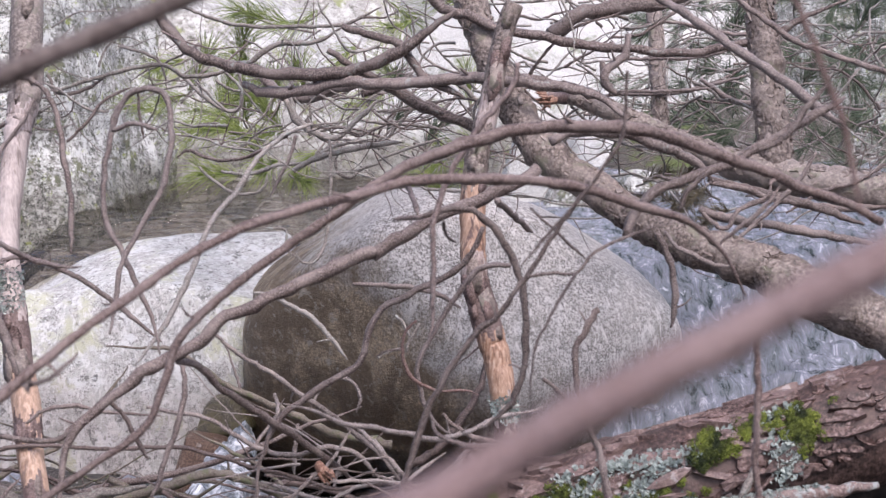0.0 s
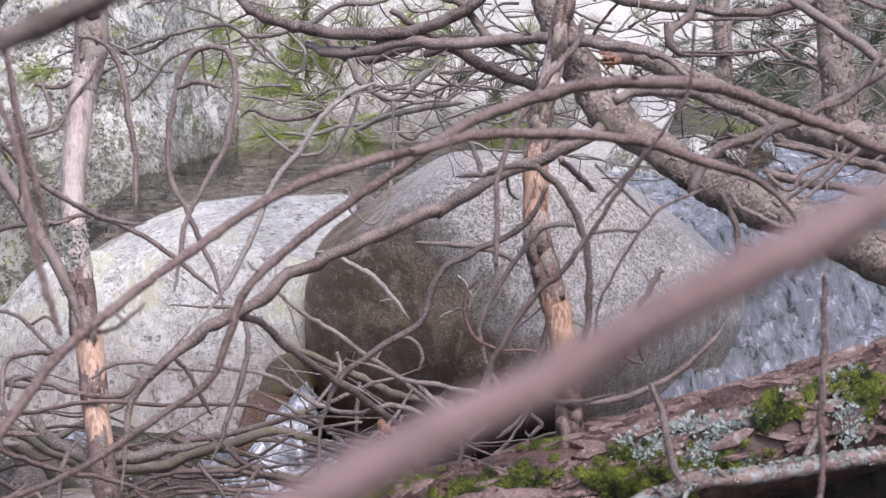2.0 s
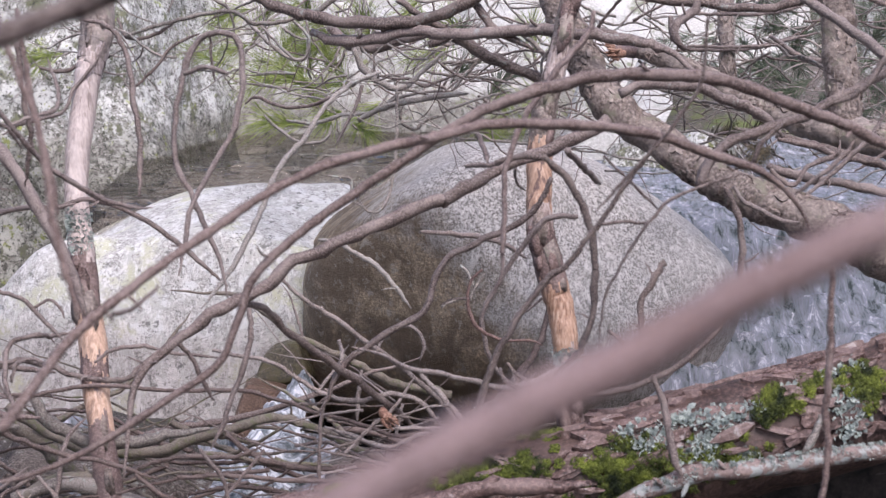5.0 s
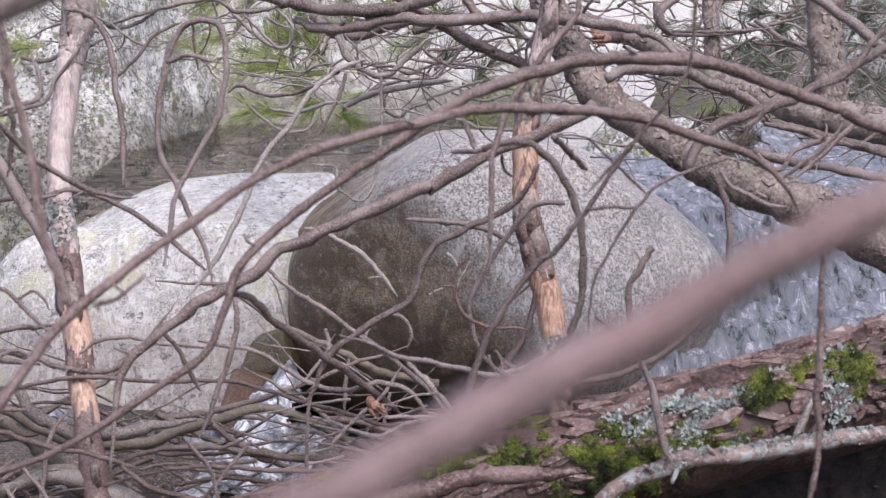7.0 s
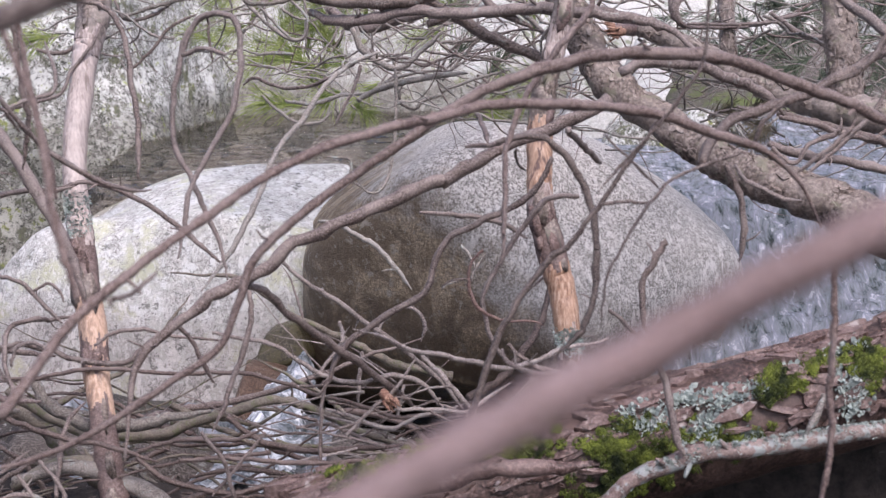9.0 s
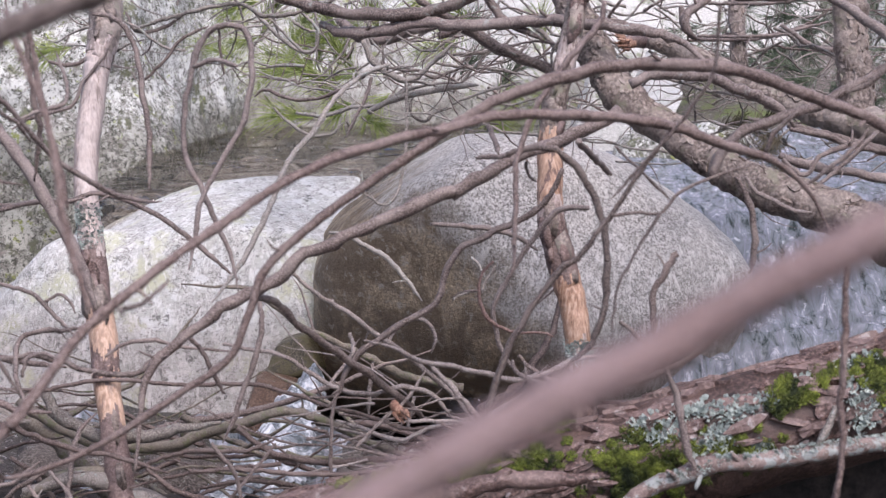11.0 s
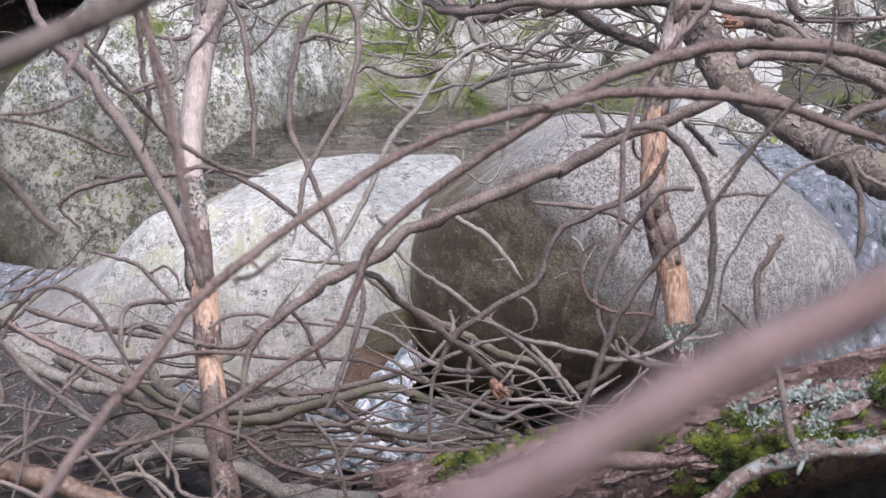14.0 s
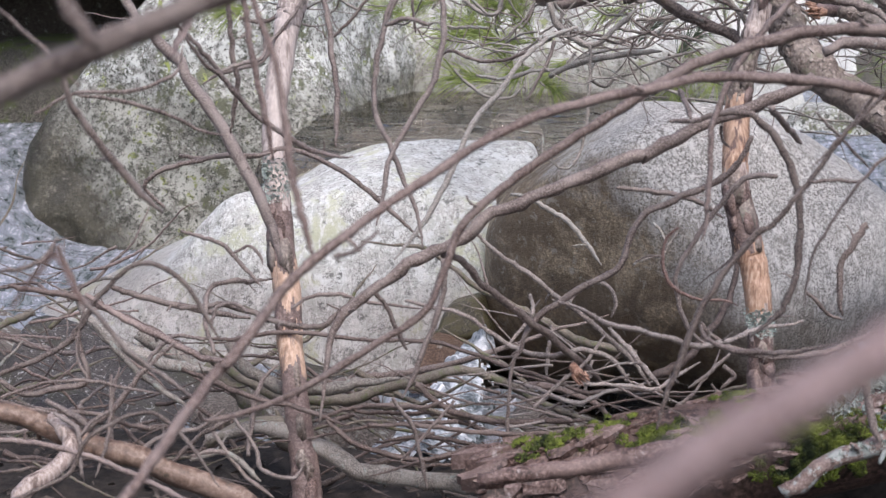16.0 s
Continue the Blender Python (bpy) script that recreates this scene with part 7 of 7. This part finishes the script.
pine_spray("yellow-green pine spray with long drooping needles", NEEDLE, (-0.332, 5.980, 1.070), (-0.262, 5.928, 1.046), 70, 0.090, 109)
pine_spray("yellow-green pine spray with long drooping needles", NEEDLE, (-0.799, 6.643, 1.284), (-0.681, 6.631, 1.485), 105, 0.150, 110)
pine_spray("yellow-green pine spray with long drooping needles", NEEDLE, (-0.409, 6.542, 1.291), (-0.538, 6.525, 1.467), 105, 0.150, 111)
pine_spray("yellow-green pine spray with long drooping needles", NEEDLE, (-0.243, 6.449, 1.565), (-0.543, 6.421, 1.654), 105, 0.150, 112)
pine_spray("yellow-green pine spray with long drooping needles", NEEDLE, (-0.422, 6.090, 1.183), (-0.562, 6.051, 1.229), 105, 0.150, 113)
pine_spray("yellow-green pine spray with long drooping needles", NEEDLE, (-0.560, 6.538, 1.433), (-0.509, 6.514, 1.609), 105, 0.150, 114)
pine_spray("yellow-green pine spray with long drooping needles", NEEDLE, (-1.589, 7.045, 1.259), (-1.720, 6.990, 1.239), 105, 0.150, 115)
pine_spray("pine spray with long needles, their green darkened for shade", NEEDLE_SHADED, (-0.009, 6.312, 1.155), (0.120, 6.290, 1.306), 80, 0.120, 116)
pine_spray("pine spray with long needles, their green darkened for shade", NEEDLE_SHADED, (0.142, 6.304, 1.113), (0.248, 6.278, 1.243), 80, 0.120, 117)
pine_spray("pine spray with long needles, their green darkened for shade", NEEDLE_SHADED, (-0.053, 6.441, 1.297), (0.078, 6.412, 1.407), 80, 0.120, 118)
pine_spray("pine spray with long needles, their green darkened for shade", NEEDLE_SHADED, (1.305, 6.216, 1.185), (1.169, 6.186, 1.292), 80, 0.120, 119)
pine_spray("pine spray with long needles, their green darkened for shade", NEEDLE_SHADED, (1.345, 6.019, 1.221), (1.192, 5.958, 1.166), 80, 0.120, 120)
pine_spray("pine spray with long needles, their green darkened for shade", NEEDLE_SHADED, (1.263, 6.232, 1.268), (1.337, 6.206, 1.395), 80, 0.120, 121)
pine_spray("pine spray with long needles, their green darkened for shade", NEEDLE_SHADED, (1.530, 6.039, 1.322), (1.578, 6.008, 1.425), 80, 0.120, 122)
pine_spray("pine spray with long needles, their green darkened for shade", NEEDLE_SHADED, (1.288, 5.946, 1.219), (1.136, 5.910, 1.285), 80, 0.120, 123)
pine_spray("pine spray with long needles, their green darkened for shade", NEEDLE_SHADED, (1.349, 5.854, 1.287), (1.177, 5.793, 1.193), 80, 0.120, 124)
pine_spray("pine spray with long needles, their green darkened for shade", NEEDLE_SHADED, (1.647, 5.785, 1.546), (1.713, 5.747, 1.644), 80, 0.120, 125)
pine_spray("pine spray with long needles, their green darkened for shade", NEEDLE_SHADED, (1.607, 5.773, 1.468), (1.671, 5.709, 1.392), 80, 0.120, 126)
pine_spray("pine spray with long needles, their green darkened for shade", NEEDLE_SHADED, (1.766, 5.784, 1.565), (1.633, 5.725, 1.490), 80, 0.120, 127)
pine_spray("pine spray with long needles, their green darkened for shade", NEEDLE_SHADED, (1.579, 5.991, 1.561), (1.464, 5.929, 1.463), 80, 0.120, 128)
pine_spray("pine spray with long needles, their green darkened for shade", NEEDLE_SHADED, (1.348, 5.931, 1.138), (1.156, 5.897, 1.204), 80, 0.120, 129)
pine_spray("pine spray with long needles, their green darkened for shade", NEEDLE_SHADED, (1.080, 6.218, 1.623), (0.966, 6.158, 1.541), 80, 0.120, 130)
pine_spray("pine spray with long needles, their green darkened for shade", NEEDLE_SHADED, (1.105, 6.106, 1.562), (1.198, 6.040, 1.481), 80, 0.120, 131)
pine_spray("pine spray with long needles, their green darkened for shade", NEEDLE_SHADED, (1.683, 5.519, 1.155), (1.535, 5.468, 1.124), 80, 0.120, 132)
pine_spray("pine spray with long needles, their green darkened for shade", NEEDLE_SHADED, (1.704, 5.549, 1.344), (1.575, 5.488, 1.254), 80, 0.120, 133)
pine_spray("dead brown pine spray with dry needles", NEEDLE_DEAD, (0.927, 5.666, 0.978), (0.796, 5.580, 1.056), 90, 0.08, 200)
pine_spray("dead brown pine spray with dry needles", NEEDLE_DEAD, (1.023, 5.779, 1.033), (1.103, 5.692, 1.111), 90, 0.08, 201)
pine_spray("dead brown pine spray with dry needles", NEEDLE_DEAD, (1.101, 5.863, 0.942), (0.983, 5.775, 1.014), 90, 0.08, 202)
pine_spray("dead brown pine spray with dry needles", NEEDLE_DEAD, (1.243, 5.968, 0.960), (1.121, 5.879, 1.022), 90, 0.08, 203)
pine_spray("dead brown pine spray with dry needles", NEEDLE_DEAD, (0.951, 6.078, 0.999), (1.038, 5.988, 1.060), 90, 0.08, 204)
pine_spray("dead brown pine spray with dry needles", NEEDLE_DEAD, (1.161, 5.683, 1.064), (1.045, 5.567, 0.990), 90, 0.08, 205)
pine_spray("dead brown pine spray with dry needles", NEEDLE_DEAD, (1.003, 5.762, 0.946), (1.083, 5.670, 0.997), 90, 0.08, 206)
pine_spray("dead brown pine spray with dry needles", NEEDLE_DEAD, (1.282, 5.863, 0.942), (1.162, 5.760, 0.936), 90, 0.08, 207)
pine_spray("dead brown pine spray with dry needles", NEEDLE_DEAD, (0.894, 5.961, 0.919), (0.960, 5.871, 0.982), 90, 0.08, 208)
pine_spray("dead brown pine spray with dry needles", NEEDLE_DEAD, (1.180, 6.074, 0.978), (1.058, 5.984, 1.040), 90, 0.08, 209)
pine_spray("dead brown pine spray with dry needles", NEEDLE_DEAD, (0.947, 5.672, 1.006), (0.844, 5.569, 1.000), 90, 0.08, 210)
pine_spray("dead brown pine spray with dry needles", NEEDLE_DEAD, (1.221, 5.758, 0.926), (1.103, 5.653, 0.911), 90, 0.08, 211)


# ---- tangle of fine twigs ----
def crooked(start, way, length, radius, rng, wander=0.5, bias=(0, 0, 0)):
    """Points of a crooked twig that wanders as it grows and tapers to its tip."""
    p, d, out = Vector(start), Vector(way).normalized(), []
    n = max(4, int(length / 0.05))
    for k in range(n + 1):
        out.append((*p, radius * (1 - 0.7 * k / n)))
        d = (d + Vector((rng.gauss(0, wander), rng.gauss(0, wander * 0.6), rng.gauss(0, wander))) * 0.55 + Vector(bias) * 0.2).normalized()
        p = p + d * length / n
    return out


rng = random.Random(77)
for k in range(190):
    x, y, z = rng.uniform(-0.55, 2.1), rng.uniform(4.9, 6.3), rng.uniform(1.02, 1.62)
    if x < 0.1 and z < 1.2:
        z += 0.2
    main = crooked((x, y, z), (rng.choice((-1, 1)), rng.gauss(0, 0.3), rng.gauss(0, 0.35)), rng.uniform(0.25, 0.6), rng.uniform(0.0025, 0.006), rng)
    b = branch("pine_twig", "fine crooked bare pine twig", BARK if k % 4 == 0 else BARK_GREY, main, "fine twigs of the pines")
    for _ in range(2):
        q = main[rng.randrange(1, len(main) - 1)]
        twig(b, "side_twig", BARK, crooked(q[:3], (rng.gauss(0, 1), rng.gauss(0, 0.4), rng.gauss(0, 1)), rng.uniform(0.07, 0.2), q[3] * 0.7, rng))

for k in range(34):
    x, y, z = rng.uniform(-1.65, -0.5), rng.uniform(4.9, 5.5), rng.uniform(1.28, 1.66)
    main = crooked((x, y, z), (rng.choice((-1, 1)), rng.gauss(0, 0.3), rng.gauss(-0.1, 0.5)), rng.uniform(0.2, 0.45), rng.uniform(0.002, 0.005), rng)
    b = branch("pine_twig", "fine crooked bare pine twig", BARK if k % 4 == 0 else BARK_GREY, main, "fine twigs of the pines")
    q = main[rng.randrange(1, len(main) - 1)]
    twig(b, "side_twig", BARK, crooked(q[:3], (rng.gauss(0, 1), rng.gauss(0, 0.4), rng.gauss(0, 1)), rng.uniform(0.07, 0.18), q[3] * 0.7, rng))

for k in range(60):
    x, y, z = rng.uniform(0.0, 1.3), rng.uniform(4.9, 6.0), rng.uniform(1.32, 1.8)
    main = crooked((x, y, z), (rng.choice((-1, 1)), rng.gauss(0, 0.3), rng.gauss(0, 0.5)), rng.uniform(0.25, 0.55), rng.uniform(0.003, 0.006), rng)
    b = branch("pine_twig", "fine crooked bare pine twig", BARK if k % 3 == 0 else BARK_GREY, main, "fine twigs of the pines")
    q = main[rng.randrange(1, len(main) - 1)]
    twig(b, "side_twig", BARK, crooked(q[:3], (rng.gauss(0, 1), rng.gauss(0, 0.4), rng.gauss(0, 1)), rng.uniform(0.07, 0.2), q[3] * 0.7, rng))
for k in range(26):
    x, y, z = rng.uniform(-1.95, -1.45), rng.uniform(4.3, 4.7), rng.uniform(0.36, 0.72)
    main = crooked((x, y, z), (rng.choice((-1, 1)), rng.gauss(0, 0.4), rng.gauss(0.1, 0.6)), rng.uniform(0.2, 0.5), rng.uniform(0.003, 0.007), rng, 0.35, (0, 0, -0.15))
    b = branch("dead_branch", "thin dry reddish branch standing out of the brush", rng.choice((BARK_RED, BARK, BARK_GREY)), main, "branches in the brush pile")
    q = main[rng.randrange(1, len(main) - 1)]
    twig(b, "side_twig", BARK, crooked(q[:3], (rng.gauss(0, 1), rng.gauss(0, 0.4), rng.gauss(0, 1)), rng.uniform(0.07, 0.2), q[3] * 0.7, rng))

# ---- brush pile on the bank ----
for k in range(84):
    x, y = rng.uniform(-2.6, 0.55), rng.uniform(4.05, 4.85)
    z = 0.05 + abs(rng.gauss(0, 0.14)) + (0.05 if x < -0.3 else 0)
    line = crooked((x, y, z), (rng.choice((-1, 1)), rng.gauss(0, 0.35), rng.gauss(0, 0.28)), rng.uniform(0.2, 0.75), rng.uniform(0.0022, 0.0075), rng, 0.22)
    branch("fallen_stick", "thin dry brown stick in the brush pile", rng.choice((BARK_DARK, BARK_DARK, BARK, BARK_MOSSY)), line, "sticks in the brush pile")

for k in range(52):
    x, y = rng.uniform(-2.9, 0.3), rng.uniform(4.35, 5.15)
    z = 0.06 + abs(rng.gauss(0, 0.15))
    line = crooked((x, y, z), (rng.choice((-1, 1)), rng.gauss(0, 0.5), rng.gauss(0.05, 0.55)), rng.uniform(0.4, 1.0), rng.uniform(0.006, 0.015), rng, 0.24)
    b = branch("fallen_branch", "dry brown branch lying in the brush pile", rng.choice((BARK_DARK, BARK, BARK_MOSSY, BARK_MOSSY)), line, "branches in the brush pile")
    q = line[rng.randrange(1, len(line) - 1)]
    twig(b, "side_twig", BARK, crooked(q[:3], (rng.gauss(0, 1), rng.gauss(0, 0.4), rng.gauss(0.2, 0.8)), rng.uniform(0.1, 0.3), q[3] * 0.6, rng, 0.25))

for k in range(26):
    x, y, z = rng.uniform(-0.38, 0.06), rng.uniform(4.10, 4.30), rng.uniform(0.33, 0.56)
    line = crooked((x, y, z), (rng.choice((-1, 1)), rng.gauss(0, 0.2), rng.gauss(0, 0.35)), rng.uniform(0.15, 0.40), rng.uniform(0.0022, 0.0048), rng, 0.18)
    branch("fallen_stick", "thin pale dry stick on top of the brush pile", rng.choice((BARK_PALE, BARK_PALE, BARK)), line, "sticks in the brush pile")

# ---- lichen on limbs ----
def crusted(parent, points, start, end, count, size, seed):
    """Leafy lichen along the upper side of a limb."""
    rng = random.Random(seed)
    line = spline(points, 0.02)
    bm = bmesh.new()
    for _ in range(count):
        q = line[int((start + (end - start) * rng.random()) * (len(line) - 1))]
        a = rng.gauss(-0.35, 0.6)
        out = Vector((rng.gauss(0, 0.15), math.sin(a), math.cos(a))).normalized()
        lichen_tuft(bm, Vector(q[:3]) + out * q[3] * 0.95, out, size * rng.uniform(0.6, 1.3), rng, 6)
    tagged(part("lichen", bm, LICHEN, parent, "pale grey-green leafy lichen"), kind="stuff")


def splinters(label, root, tip, count, seed):
    """The torn end of a broken branch: a bundle of ragged wooden spikes."""
    rng = random.Random(seed)
    a, b = Vector(root), Vector(tip)
    ahead = (b - a).normalized()
    s = ahead.orthogonal().normalized()
    t = ahead.cross(s)
    bm = bmesh.new()
    tube(bm, [(*(a - ahead * 0.03), 0.012), (*a, 0.013), (*(a + ahead * 0.012), 0.009)], 9, 0.25, 0.006)
    stub = tagged(finish("broken_wood", bm, ROTTEN_WOOD), label, "broken wood")
    for _ in range(count):
        off = (s * rng.gauss(0, 1) + t * rng.gauss(0, 1)) * 0.008
        end = a + off * 1.3 + (b - a) * rng.uniform(0.3, 1.0) + s * rng.gauss(0, 0.004)
        w = rng.uniform(0.003, 0.006)
        bm = bmesh.new()
        tube(bm, [(*(a + off), w), (*((a + off).lerp(end, 0.6)), w * 0.8), (*end, w * 0.15)], 5, 0.2, 0.008)
        part("splinter", bm, ROTTEN_WOOD, stub)
    return stub


splinters("ragged red-brown splinters of a snapped branch", (0.507, 4.853, 1.406), (0.468, 4.824, 1.411), 16, 1092)
splinters("ragged red-brown splinters of a snapped branch", (-0.135, 4.051, 0.527), (-0.108, 4.017, 0.511), 9, 690)
crusted(bpy.data.objects["fallen_limb"], [(0.361, 3.729, 0.341, 0.0181), (0.397, 3.737, 0.371, 0.0194), (0.470, 3.749, 0.419, 0.0203), (0.561, 3.759, 0.453, 0.0204), (0.634, 3.767, 0.479, 0.0204), (0.725, 3.771, 0.483, 0.0204), (0.816, 3.777, 0.499, 0.0209), (0.907, 3.783, 0.512, 0.0209), (1.057, 3.791, 0.528, 0.0200), (1.210, 3.799, 0.544, 0.0173)], 0.15, 0.85, 380, 0.0065, 1)

# ---- dark pine foliage on the far bank ----
rng = random.Random(5)
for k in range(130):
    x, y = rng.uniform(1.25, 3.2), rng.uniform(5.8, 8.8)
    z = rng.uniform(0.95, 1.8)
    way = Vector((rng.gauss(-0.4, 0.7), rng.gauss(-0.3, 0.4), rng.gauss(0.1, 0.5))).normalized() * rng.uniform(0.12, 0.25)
    pine_spray("pine spray with long needles, their green darkened for shade", NEEDLE_SHADED, (x, y, z), Vector((x, y, z)) + way, 75, 0.11, 300 + k)
for k in range(26):
    x, y = rng.uniform(-0.95, 0.55), rng.uniform(6.2, 7.4)
    z = rng.uniform(1.02, 1.75) if x > -0.7 else rng.uniform(1.2, 1.75)
    way = Vector((rng.gauss(-0.5, 0.6), rng.gauss(-0.3, 0.4), rng.gauss(-0.1, 0.5))).normalized() * rng.uniform(0.12, 0.22)
    pine_spray("yellow-green pine spray with long drooping needles", NEEDLE, (x, y, z), Vector((x, y, z)) + way, 60, 0.14, 400 + k)

# ---- litter on the bank ----
LEAF = plain_material("fallen_leaves", (0.020, 0.014, 0.011), (0.17, 0.135, 0.115), 30, 0.8, 0.002)
bm = bmesh.new()
rng = random.Random(91)
for k in range(3600):
    x, y = rng.uniform(-2.9, 1.9), rng.uniform(3.7, 5.5)
    z = ground_height(x, y) + rng.uniform(0.0, 0.03)
    a, size = rng.uniform(0, 6.28), rng.uniform(0.008, 0.03)
    long, wide = Vector((math.cos(a), math.sin(a), rng.gauss(0, 0.35))) * size, Vector((-math.sin(a), math.cos(a), rng.gauss(0, 0.35))) * size * rng.uniform(0.12, 0.5)
    p = Vector((x, y, z))
    v = [bm.verts.new(q) for q in (p - long, p + wide + Vector((0, 0, size * 0.2)), p + long, p - wide)]
    bm.faces.new((v[0], v[1], v[2]))
    bm.faces.new((v[0], v[2], v[3]))
tagged(finish("leaf_litter", bm, LEAF, smooth=False), "brown fallen leaves, bark chips and needles on the bank", "leaf litter", kind="stuff")
